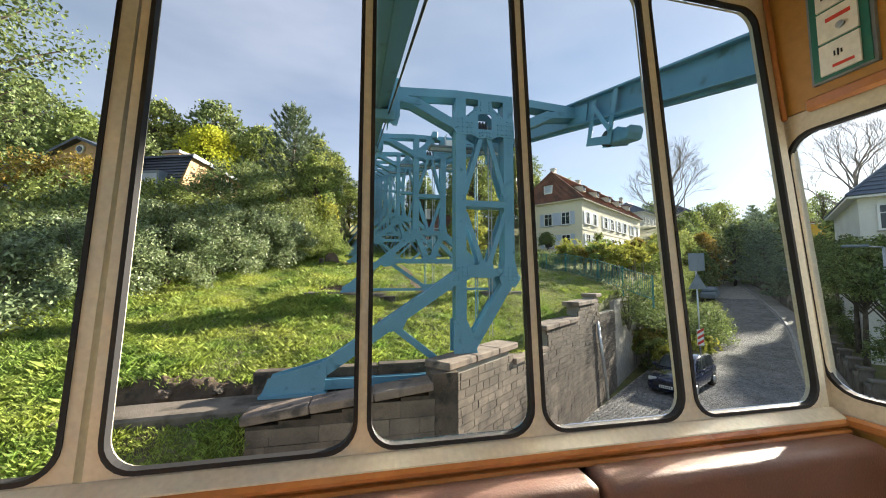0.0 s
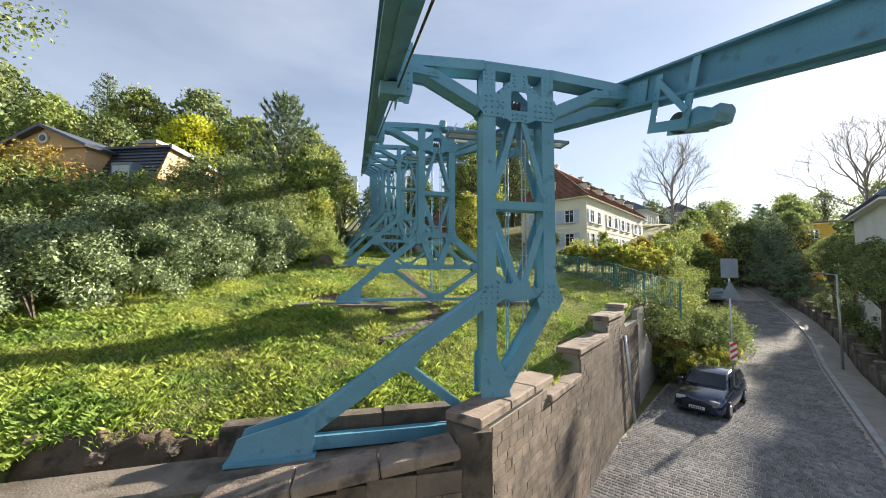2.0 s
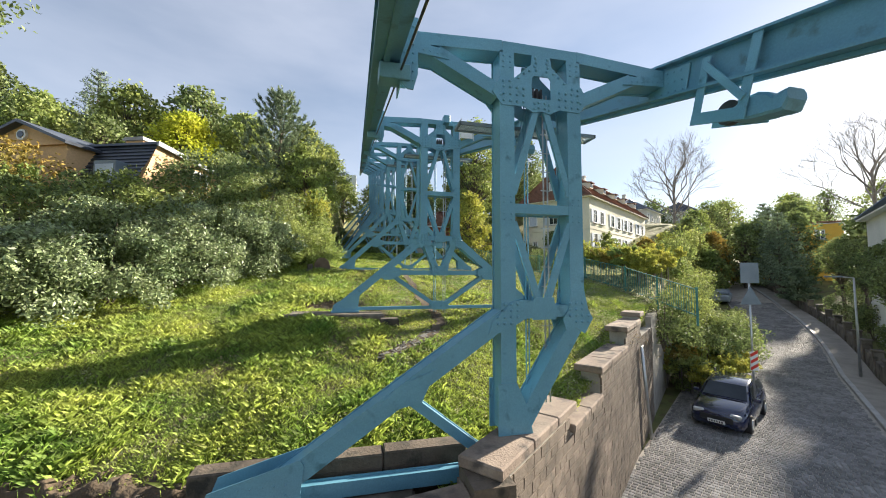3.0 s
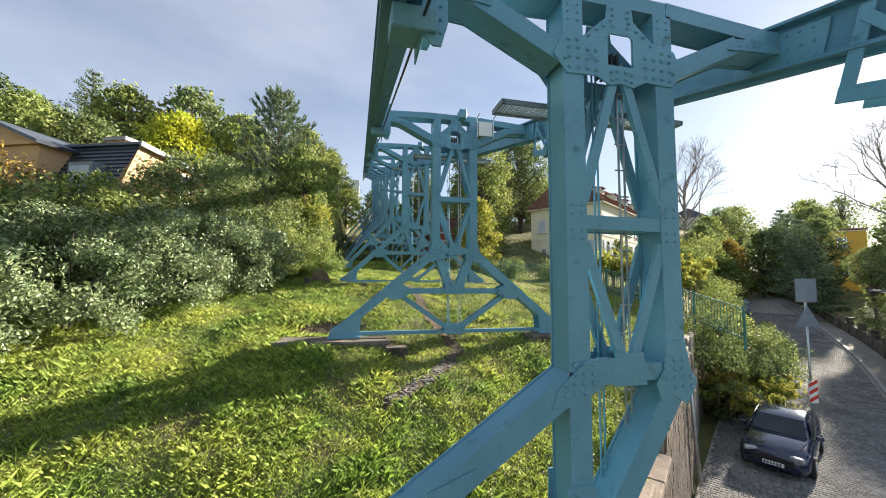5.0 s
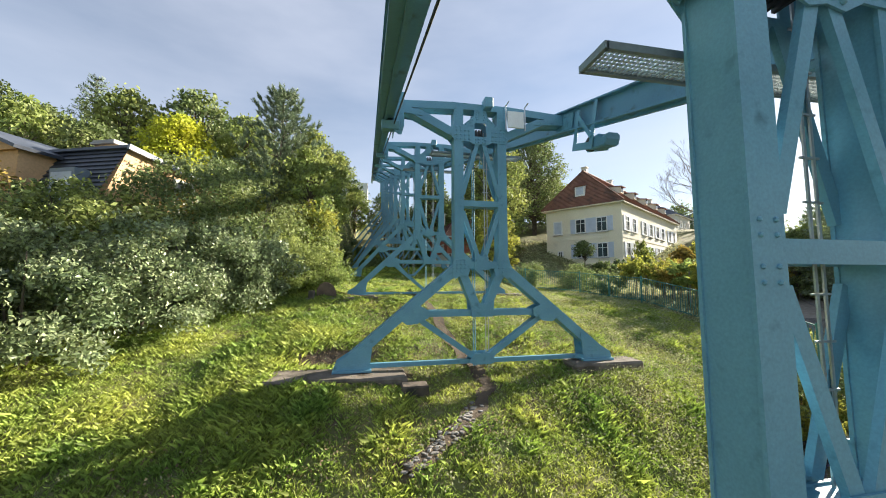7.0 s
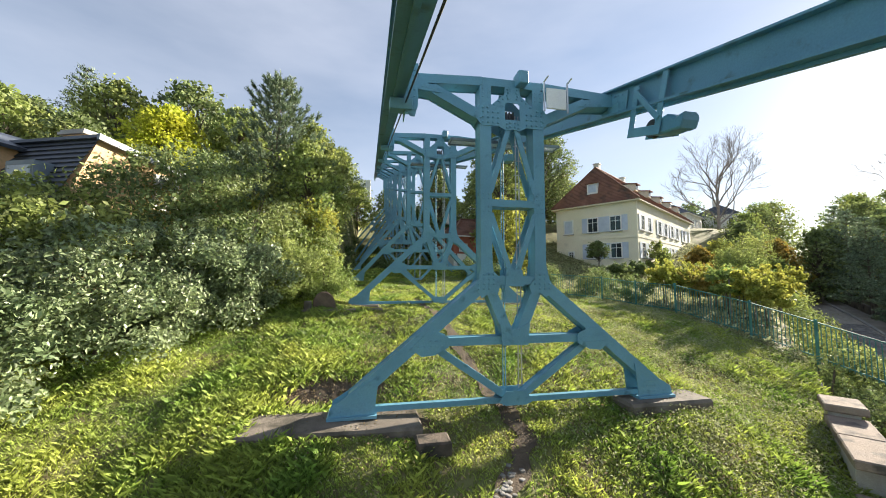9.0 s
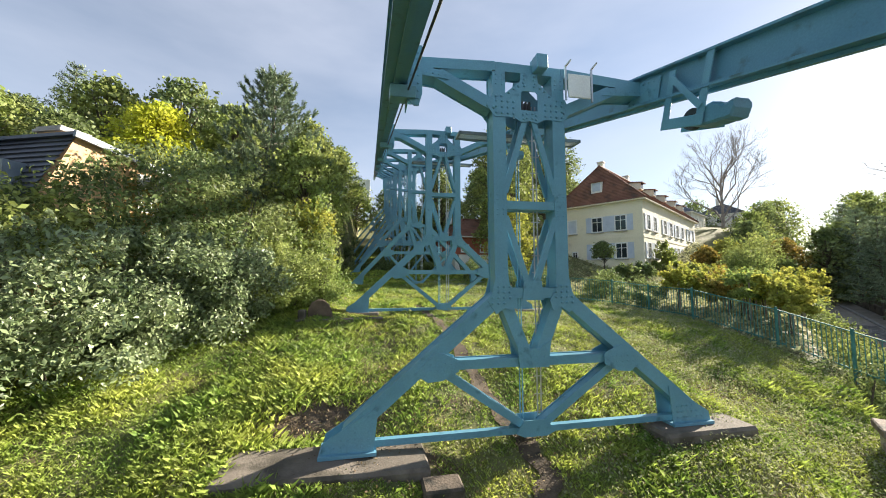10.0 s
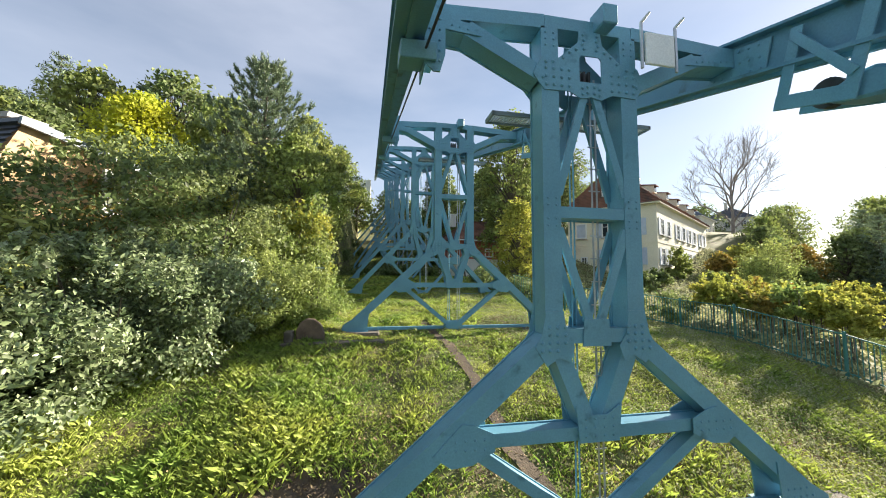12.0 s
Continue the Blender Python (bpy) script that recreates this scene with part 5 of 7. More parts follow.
for b in range(nb):
    ang = rng.uniform(0, 2 * math.pi, len(base))
    lean = rng.uniform(0.3, 1.25, len(base))
    h = rng.uniform(0.05, 0.13, len(base)) * tall + 0.03
    wdt = rng.uniform(0.0022, 0.005, len(base)) + 0.00026 * gys
    c, s = np.cos(ang), np.sin(ang)
    o = base + np.stack([rng.normal(0, 0.05, len(base)), rng.normal(0, 0.05, len(base)), np.zeros(len(base))], 1)
    a = o + np.stack([-s * wdt, c * wdt, 0 * c], 1)
    d = o + np.stack([s * wdt, -c * wdt, 0 * c], 1)
    m1 = o + np.stack([c * lean * h * 0.3, s * lean * h * 0.3, h * 0.65], 1)
    tip = o + np.stack([c * lean * h, s * lean * h, h], 1)
    verts.append(np.stack([a, d, m1, tip], 1))
v = np.concatenate(verts)
i4 = np.arange(len(v))[:, None] * 4
f = np.concatenate([i4 + np.array([[0, 1, 2]]), i4 + np.array([[0, 2, 3]])])
tagged(link_mesh("grass", quads_mesh("grass", v.reshape(-1, 3), f), GRASS), "uneven green lawn grass on the slope", "grass", kind="stuff")
# leafy ground cover on the upper and outer lawn
N = 230000
cx, cy = rng.uniform(-4.5, 13.0, N), rng.uniform(8.4, 32, N)
ok = np.array([is_upper(a, b) for a, b in zip(cx, cy)]) & (rng.uniform(0, 1, N) < np.clip(0.10 + 0.14 * (cx - 2) + 0.25 * uneven(cx * 1.5, cy * 1.5), 0.02, 1.0)) & np.array([path_gap(a, b) > 0.2 for a, b in zip(cx, cy)])
cx, cy = cx[ok], cy[ok]
pts = np.stack([cx, cy, np.array([upper_z(a, b) for a, b in zip(cx, cy)]) + rng.uniform(0.02, 0.13, len(cx))], 1)
tagged(link_mesh("ground_cover", leaves_mesh("ground_cover", pts, 0.045, rng, 0.5, 0.9, 0.5), COVER), "low leafy ground cover across the slope", "ground cover", kind="stuff")

# rosettes of broad leaves in the lawn, and brown leaf litter where it is thin
rng = np.random.default_rng(15)
rx, ry = rng.uniform(-7.5, 12.5, 2600), 8.8 + 18 * rng.uniform(0, 1, 2600) ** 1.4
ok = np.array([is_upper(a, b) and path_gap(a, b) > 0.2 for a, b in zip(rx, ry)]) & (rng.uniform(-0.9, 0.9, 2600) < uneven(rx * 1.6, ry * 1.6)) & ~((np.abs(rx + 0.5) < 1.6) & (np.abs(ry - 14.25) < 0.5))
rx, ry = rx[ok], ry[ok]
pts = np.repeat(np.stack([rx, ry, np.array([upper_z(a, b) for a, b in zip(rx, ry)]) + 0.05], 1), 12, 0)
pts += rng.normal(0, 1, pts.shape) * np.array((0.075, 0.075, 0.03))
tagged(link_mesh("lawn_weeds", leaves_mesh("lawn_weeds", pts, 0.045, rng, 0.4, 0.5, 0.5), COVER), "leafy weed rosettes scattered in the lawn", "weeds", kind="stuff")
LITTER = mat("brown_leaf_litter", (0.15, 0.11, 0.06), (0.36, 0.26, 0.14), 1.5, 0.85, 0, 9, island=0.5, leafy=0.1)
lx, ly = rng.uniform(-3.5, 9.0, 60000), rng.uniform(11, 24, 60000)
ok = rng.uniform(-0.4, 1.1, 60000) < uneven(lx + 3, ly + 5) * 0.9
ok |= ((lx + 0.9) / 1.5) ** 2 + ((ly - 15.6) / 0.95) ** 2 < rng.uniform(0, 1.4, 60000)
lx, ly = lx[ok], ly[ok]
pts = np.stack([lx, ly, np.array([upper_z(a, b) for a, b in zip(lx, ly)]) + rng.uniform(0.02, 0.08, len(lx))], 1)
tagged(link_mesh("leaf_litter", leaves_mesh("leaf_litter", pts, 0.042, rng, 0.6, 0.9, 0.5), LITTER), "brown fallen leaves and dry stalks on thin turf", "leaf litter", kind="stuff")

# rough grass and weeds in the gardens beyond the fence
rng = np.random.default_rng(16)
N = 48000
cx, cy = rng.uniform(12.8, 46.0, N), rng.uniform(16.5, 52, N)
ok = np.array([is_upper(a, b) for a, b in zip(cx, cy)])
cx, cy = cx[ok], cy[ok]
pts = np.stack([cx, cy, np.array([upper_z(a, b) for a, b in zip(cx, cy)]) + rng.uniform(0.02, 0.25, len(cx))], 1)
tagged(link_mesh("garden_weeds", leaves_mesh("garden_weeds", pts, 0.22, rng, 0.45, 0.9, 0.4), COVER), "rough green weeds and grass in the garden", "weeds", kind="stuff")

# rough meadow and low terrace hedges under the far towers
rng = np.random.default_rng(18)
N = 60000
cx, cy = rng.uniform(-6.0, 13.0, N), 31 + 42 * rng.uniform(0, 1, N) ** 1.2
pts = np.stack([cx, cy, np.array([upper_z(a, b) for a, b in zip(cx, cy)]) + rng.uniform(0.02, 0.2, N)], 1)
tagged(link_mesh("meadow", leaves_mesh("meadow", pts, 0.16, rng, 0.45, 0.9, 0.4), GRASS), "rough green meadow under the far towers", "meadow", kind="stuff")
for k, (y, x0, x1) in enumerate(((44.0, -3.6, 7.0), (52.0, -4.6, 6.0), (60.0, -5.5, 5.5), (68.0, -6.0, 6.0))):
    n = int((x1 - x0) / 1.5)
    for j in range(n):
        x = x0 + 1.5 * j
        shrub(put(x, y + 0.2 * math.sin(3.1 * j)), 1.0, 1.15 + 0.15 * math.sin(5.3 * j + k), LEAF_DARK, 0.2, 1300, 500 + 10 * k + j, "low dark hedge bush on a terrace under the towers", "terrace hedges", "terrace_bush")

# trodden path and stepping stones under the towers
rng = np.random.default_rng(6)
pv, pf = [], []
for i in range(len(PATH) - 1):
    a, b = Vector(PATH[i]), Vector(PATH[i + 1])
    for k in range(6):
        p = a.lerp(b, k / 6)
        n = Vector((-(b - a).y, (b - a).x)).normalized()
        for s in (-1, 1):
            q = p + n * s * (0.16 + 0.05 * math.sin(7 * i + k * 1.3 + s))
            pv.append((q.x, q.y, upper_z(q.x, q.y) + 0.035))
for i in range(len(pv) // 2 - 1):
    pf.append((2 * i, 2 * i + 1, 2 * i + 3, 2 * i + 2))
tagged(link_mesh("trodden_path", quads_mesh("trodden_path", np.array(pv), np.array(pf)), EARTH), "narrow trodden brown earth path in the grass", "path", kind="structure")
PEBBLE = mat("grey_path_stone", (0.15, 0.14, 0.125), (0.30, 0.285, 0.265), 3.0, 0.85, 0.4, 40, objvar=0.3)
for i in range(90):
    f = i / 90
    p = Vector(PATH[0]).lerp(Vector(PATH[1]), f * 2) if f < 0.5 else Vector(PATH[1]).lerp(Vector(PATH[2]), f * 2 - 1)
    x, y = p.x + rng.normal(0, 0.1), p.y + rng.normal(0, 0.1)
    bm = bmesh.new()
    bmesh.ops.create_cube(bm, size=2.0)
    for vv in bm.verts:
        vv.co *= rng.uniform(0.75, 1.15)
    bmesh.ops.bevel(bm, geom=list(bm.edges), offset=0.35, segments=1, affect="EDGES")
    bmesh.ops.transform(bm, verts=bm.verts, matrix=Matrix.Translation((x, y, upper_z(x, y) + 0.03)) @ Matrix.Rotation(i, 4, "Z") @ Matrix.Diagonal((rng.uniform(0.03, 0.06), rng.uniform(0.025, 0.045), 0.016, 1)))
    tagged(mesh_ob("path_stone", bm, PEBBLE), "small grey stone set in the path", "stone", "stones of the path")
bm = bmesh.new()
bmesh.ops.create_grid(bm, x_segments=48, y_segments=26, size=1.0, matrix=Matrix.Translation((-1.05, 15.5, 0)) @ Matrix.Diagonal((1.5, 0.95, 1, 1)))
for vv in bm.verts:
    e = ((vv.co.x + 1.05) / 1.5) ** 2 + ((vv.co.y - 15.5) / 0.95) ** 2
    vv.co.z = upper_z(vv.co.x, vv.co.y) + 0.035 - 0.05 * e + 0.05 * noise.fractal(vv.co * 5, 0.9, 2.0, 5)
bmesh.ops.delete(bm, geom=[vv for vv in bm.verts if ((vv.co.x + 1.05) / 1.5) ** 2 + ((vv.co.y - 15.5) / 0.95) ** 2 > 1 + 0.25 * math.sin(vv.co.x * 5 + vv.co.y * 3)], context="VERTS")
tagged(mesh_ob("bare_soil_patch", bm, EARTH, smooth=True), "bare brown soil hollow beside the tower foot", "soil", kind="structure")


# ---- fence ----
def fence(points, label, height=1.25, bar=0.115, material=None):
    f = empty("garden_fence", (*points[0], upper_z(*points[0])), label, "fence")
    o = Vector((*points[0], upper_z(*points[0])))
    bar_me = post_me = None
    for (x0, y0), (x1, y1) in zip(points, points[1:]):
        L = math.hypot(x1 - x0, y1 - y0)
        n = max(1, round(L / 2.2))
        for k in range(n):
            a = Vector((x0 + (x1 - x0) * k / n, y0 + (y1 - y0) * k / n, 0))
            b = Vector((x0 + (x1 - x0) * (k + 1) / n, y0 + (y1 - y0) * (k + 1) / n, 0))
            a.z, b.z = upper_z(a.x, a.y), upper_z(b.x, b.y)
            if post_me is None:
                bm = bmesh.new()
                box(bm, (0, 0, height / 2 - 0.1), (0.07, 0.07, height + 0.3), None, 0.008)
                post_me = bpy.data.meshes.new("post")
                bm.to_mesh(post_me)
                bm.free()
                post_me.materials.append(material or FENCE_GREEN)
                bm = bmesh.new()
                box(bm, (0, 0, height / 2), (0.018, 0.018, height - 0.16))
                bar_me = bpy.data.meshes.new("picket")
                bm.to_mesh(bar_me)
                bm.free()
                bar_me.materials.append(material or FENCE_GREEN)
            p = new("post", post_me)
            p.parent, p.location = f, a - o
            for h in (0.16, height - 0.04):
                bm = bmesh.new()
                beam(bm, a - o + Vector((0, 0, h)), b - o + Vector((0, 0, h)), 0.04, 0.035, (0, 0, 1))
                part("rail", bm, material or FENCE_GREEN, f)
            m = int((b - a).length / bar)
            for j in range(1, m):
                q = new("picket", bar_me)
                q.parent, q.location = f, a.lerp(b, j / m) - o
    return f


fence(((13.4, 14.6), (13.15, 18.3), (12.9, 21.25), (12.7, 23.4), (12.1, 25.2), (9.6, 27.2), (7.2, 28.2)), "green metal picket fence along the edge of the lawn")
fence(((-4.6, 24.0), (-1.75, 24.35)), "pale green metal fence above the hedge", 1.3, material=mat("pale_green_fence_paint", (0.30, 0.46, 0.42), (0.40, 0.55, 0.50), 2.0, 0.7, 0.05, 50))
fence(((-11.5, 27.5), (-8.2, 29.6)), "dark metal railing among the hillside shrubs", 1.0, material=DARK_METAL)


# ---- houses ----
def window(parent, face, u, z, w, h, shutters=False, cross=True, pane_mat=None):
    """A window with frame, pane, bars and sill on a wall face. face: (origin, along, outward) in the house's own axes."""
    o, along, outw = face
    turn = Matrix((along, outw, Vector((0, 0, 1)))).transposed()

    def P(name, boxes, material, par):
        bm = bmesh.new()
        for c, s in boxes:
            box(bm, o + along * (u + c[0]) + outw * c[1] + Vector((0, 0, z + c[2])), s, turn)
        return part(name, bm, material, par)
    fr = P("window_frame", [((-w / 2, 0.03, 0), (0.12, 0.12, h + 0.12)), ((w / 2, 0.03, 0), (0.12, 0.12, h + 0.12)), ((0, 0.03, h / 2), (w - 0.12, 0.12, 0.12)), ((0, 0.03, -h / 2), (w - 0.12, 0.12, 0.12))], WHITE_PAINT, parent)
    P("pane", [((0, 0.012, 0), (w - 0.1, 0.02, h - 0.1))], pane_mat or WINDOW_PANE, fr)
    if cross:
        P("glazing_bar", [((0, 0.04, 0), (0.06, 0.04, h - 0.12)), ((0, 0.04, h * 0.17), (w - 0.12, 0.039, 0.05))], WHITE_PAINT, fr)
    P("sill", [((0, 0.08, -h / 2 - 0.09), (w + 0.24, 0.2, 0.06))], KERB, fr)
    if shutters:
        for s in (-1, 1):
            P("shutter", [((s * (w / 2 + 0.36), 0.05, 0), (0.58, 0.05, h + 0.08))], SHUTTER, parent)


def roof_tiles(bm, a, b, c, d, rows):
    """A pitched face of stepped courses, one skin: a, b along the eave, c, d along the ridge above b, a."""
    a, b, c, d = map(Vector, (a, b, c, d))
    n = (b - a).cross((c + d) / 2 - a).normalized()
    edge = []
    for i in range(rows):
        for f, lift in ((i / rows, 0.075), ((i + 1) / rows, 0.02)):
            f = min(f, 0.995)
            edge.append([bm.verts.new(p + n * lift) for p in (a.lerp(d, f), b.lerp(c, f))])
    for lo, hi in zip(edge, edge[1:]):
        bm.faces.new((lo[0], lo[1], hi[1], hi[0]))
    under = [bm.verts.new(p - n * 0.06) for p in (a, b)]
    bm.faces.new((under[0], under[1], edge[0][1], edge[0][0]))


def hip_house(loc, turn, L, Wd, z_eave, z_top, wall_mat, roof_mat, label, set_back=1.0, windows_side=7, windows_gable=3, storeys=2, shutters=True, dormers=4, name="house", overhang=0.45, win=(1.0, 1.5), chimneys=2, rows=26, rows_z=None, gable_u=None, front_u=None):
    """A house L long (x) and Wd wide (y) from its near corner, with a hipped roof, dormers, windows and chimneys."""
    h = empty(name, loc, label, "house", turn=turn)
    bm = bmesh.new()
    box(bm, (L / 2, Wd / 2, z_eave / 2 - 1.5), (L, Wd, z_eave + 3.0))
    part("wall", bm, wall_mat, h)
    e = overhang
    A, B, C, D = (-e, -e, z_eave), (L + e, -e, z_eave), (L + e, Wd + e, z_eave), (-e, Wd + e, z_eave)
    R1, R2 = (set_back, Wd / 2, z_top), (L - set_back, Wd / 2, z_top)
    for nm, q in (("roof_face", (A, B, R2, R1)), ("roof_face", (C, D, R1, R2)), ("hip_face", (D, A, R1, R1)), ("hip_face", (B, C, R2, R2))):
        bm = bmesh.new()
        roof_tiles(bm, *q, rows)
        part(nm, bm, roof_mat, h)
    bm = bmesh.new()
    box(bm, (L / 2, Wd / 2, z_eave - 0.06), (L + 2 * e - 0.04, Wd + 2 * e - 0.04, 0.16))
    part("eaves_cornice", bm, WHITE_PAINT if wall_mat is not CREAM_WALL else CREAM_WALL, h)
    bm = bmesh.new()
    tube(bm, Vector(R1) + Vector((0, 0, 0.06)), Vector(R2) + Vector((0, 0, 0.06)), 0.13, 0.13, 8)
    for p, q in ((A, R1), (D, R1), (B, R2), (C, R2)):
        tube(bm, Vector(p) + Vector((0, 0, 0.06)), Vector(q) + Vector((0, 0, 0.06)), 0.1, 0.1, 6)
    tagged(part("ridge_tiles", bm, roof_mat, h), kind="stuff")
    front = (Vector((0, 0, 0)), Vector((1, 0, 0)), Vector((0, -1, 0)))
    gable = (Vector((0, 0, 0)), Vector((0, 1, 0)), Vector((-1, 0, 0)))
    sh = z_eave / storeys
    for st in range(storeys):
        z = rows_z[st] if rows_z else sh * (st + 0.58)
        for u in front_u or [L * (k + 0.5) / windows_side for k in range(windows_side)]:
            window(h, front, u, z, *win, shutters)
        for u in gable_u or [Wd * (k + 0.5) / windows_gable for k in range(windows_gable)]:
            window(h, gable, u, z, *win, shutters)
        if gable_u and st:
            window(h, gable, Wd * 0.83, z, 1.05, 1.55, False, False, SHUTTER)
        elif gable_u:
            window(h, gable, Wd * 0.80, z - 0.35, 0.6, 0.8)
        if st:
            bm = bmesh.new()
            box(bm, (L / 2, Wd / 2, sh * st), (L + 0.1, Wd + 0.1, 0.14))
            part("string_course", bm, wall_mat, h)
    # dormers on the long roof face, one on the hip
    rise = z_top - z_eave
    for k in range(dormers):
        x = L * (k + 0.6) / (dormers + 0.2)
        d = part("dormer", (lambda b: (box(b, (x, 1.5, z_eave + rise * 0.42), (0.95, 1.5, 0.8)), b)[1])(bmesh.new()), CREAM_WALL, h)
        part("dormer_roof", (lambda b: (box(b, (x, 1.45, z_eave + rise * 0.42 + 0.46), (1.2, 1.9, 0.1), Matrix.Rotation(radians(9), 3, "X")), b)[1])(bmesh.new()), roof_mat, d)
        part("pane", (lambda b: (box(b, (x, 0.74, z_eave + rise * 0.42 + 0.02), (0.7, 0.03, 0.6)), b)[1])(bmesh.new()), WINDOW_PANE, d)
    if dormers:
        sb = set_back + e
        y, z = Wd * 0.5, z_eave + rise * 0.42
        x = -e + sb * 0.42
        d = part("dormer", (lambda b: (box(b, (x + 0.18, y, z), (0.9, 1.2, 1.25)), b)[1])(bmesh.new()), WHITE_PAINT, h)
        part("dormer_roof", (lambda b: (box(b, (x + 0.2, y, z + 0.72), (1.2, 1.5, 0.12), Matrix.Rotation(radians(-14), 3, "Y")), b)[1])(bmesh.new()), roof_mat, d)
        part("pane", (lambda b: (box(b, (x - 0.285, y, z + 0.02), (0.03, 0.85, 0.9)), b)[1])(bmesh.new()), SHUTTER, d)
    for k in range(chimneys):
        bm = bmesh.new()
        x = L * (0.09 + 0.34 * k)
        box(bm, (x, Wd / 2 + 0.3, z_top + 0.1), (0.6, 0.6, 1.3))
        box(bm, (x, Wd / 2 + 0.3, z_top + 0.8), (0.74, 0.74, 0.12))
        part("chimney", bm, WHITE_WALL, h)
    return h


TURN_H = math.degrees(math.atan2(0.557, 0.832))
base_z = 2.3
hip_house((26.9, 40.3, base_z), TURN_H, 24.4, 9.0, 10.05 - base_z, 14.5 - base_z, CREAM_WALL, TILE_RED, "cream two-storey house with red hipped tile roof and pale shutters", 0.9, 8, 3, 2, True, 5, "cream_house", rows_z=(2.5, 5.45), gable_u=(2.15, 4.6), front_u=(1.7, 4.0, 8.0, 10.6, 13.6, 16.2, 20.0, 22.4), win=(1.15, 1.6))
# white house with blue-grey roof beyond the pavement
wx, wy = Vector((29.6, 15.9)) - RN * 9.5
hip_house((wx, wy, -4.6), math.degrees(math.atan2(RD.y, RD.x)), 10.5, 9.5, 9.6, 14.6, WHITE_WALL, SLATE_BLUE, "white rendered house with blue-grey hipped roof by the street", 3.2, 3, 4, 3, False, 0, "white_house", 0.5, (0.8, 1.5), 0, 18)
# ochre-yellow house further up
wx, wy = Vector((56.4, 43.0)) - RN * 8.5
hip_house((wx, wy, 0.2), math.degrees(math.atan2(RD.y, RD.x)), 9, 8.5, 7.4, 7.9, YELLOW_WALL, TILE_RED, "ochre-yellow house with small windows up the street", 3.0, 3, 2, 2, False, 0, "yellow_house", 0.1, (0.8, 1.2), 0, 4)
# red-brown roofed house high behind the towers
red_boards = mat("rust_red_boarding", (0.34, 0.10, 0.06), (0.43, 0.14, 0.085), 1, 0.8, 0.2, 20)
red = hip_house((8.9, 47.0, 2.5), 10, 7.0, 6, 4.1, 6.4, WHITE_WALL, TILE_RED, "small house with rust-red upper storey on a white base", 2.2, 3, 2, 1, False, 0, "red_house", 0.5, (0.9, 0.8), 1, 14, rows_z=(2.75,))
bm = bmesh.new()
box(bm, (3.5, 3.0, 3.05), (7.06, 6.06, 2.0))
boards = part("upper_boarding", bm, red_boards, red, "rust-red boarding")
for k in range(26):
    bm = bmesh.new()
    box(bm, (0.12 + 0.27 * k, -0.04, 3.05), (0.05, 0.025, 1.98))
    part("batten", bm, red_boards, boards)
for x in (0.3, 2.4, 4.6, 6.7):
    bm = bmesh.new()
    beam(bm, (x, -0.9, 0.2), (x, -0.05, 2.0), 0.12, 0.12)
    part("timber_prop", bm, BARK, red)
# pale villas far up the hill on both sides
hip_house((55, 62, 6.0), 30, 9, 8, 7.5, 10.2, WHITE_WALL, SLATE_BLUE, "pale villa among trees up the street", 3.0, 4, 3, 2, False, 0, "pale_villa", 0.4, (0.9, 1.3), 1, 12)
hip_house((76, 70, 9.0), 30, 10, 8, 6.5, 9.2, WHITE_WALL, SLATE, "far white villa above the trees", 3.0, 4, 3, 2, False, 0, "far_villa", 0.4, (0.9, 1.3), 1, 12)


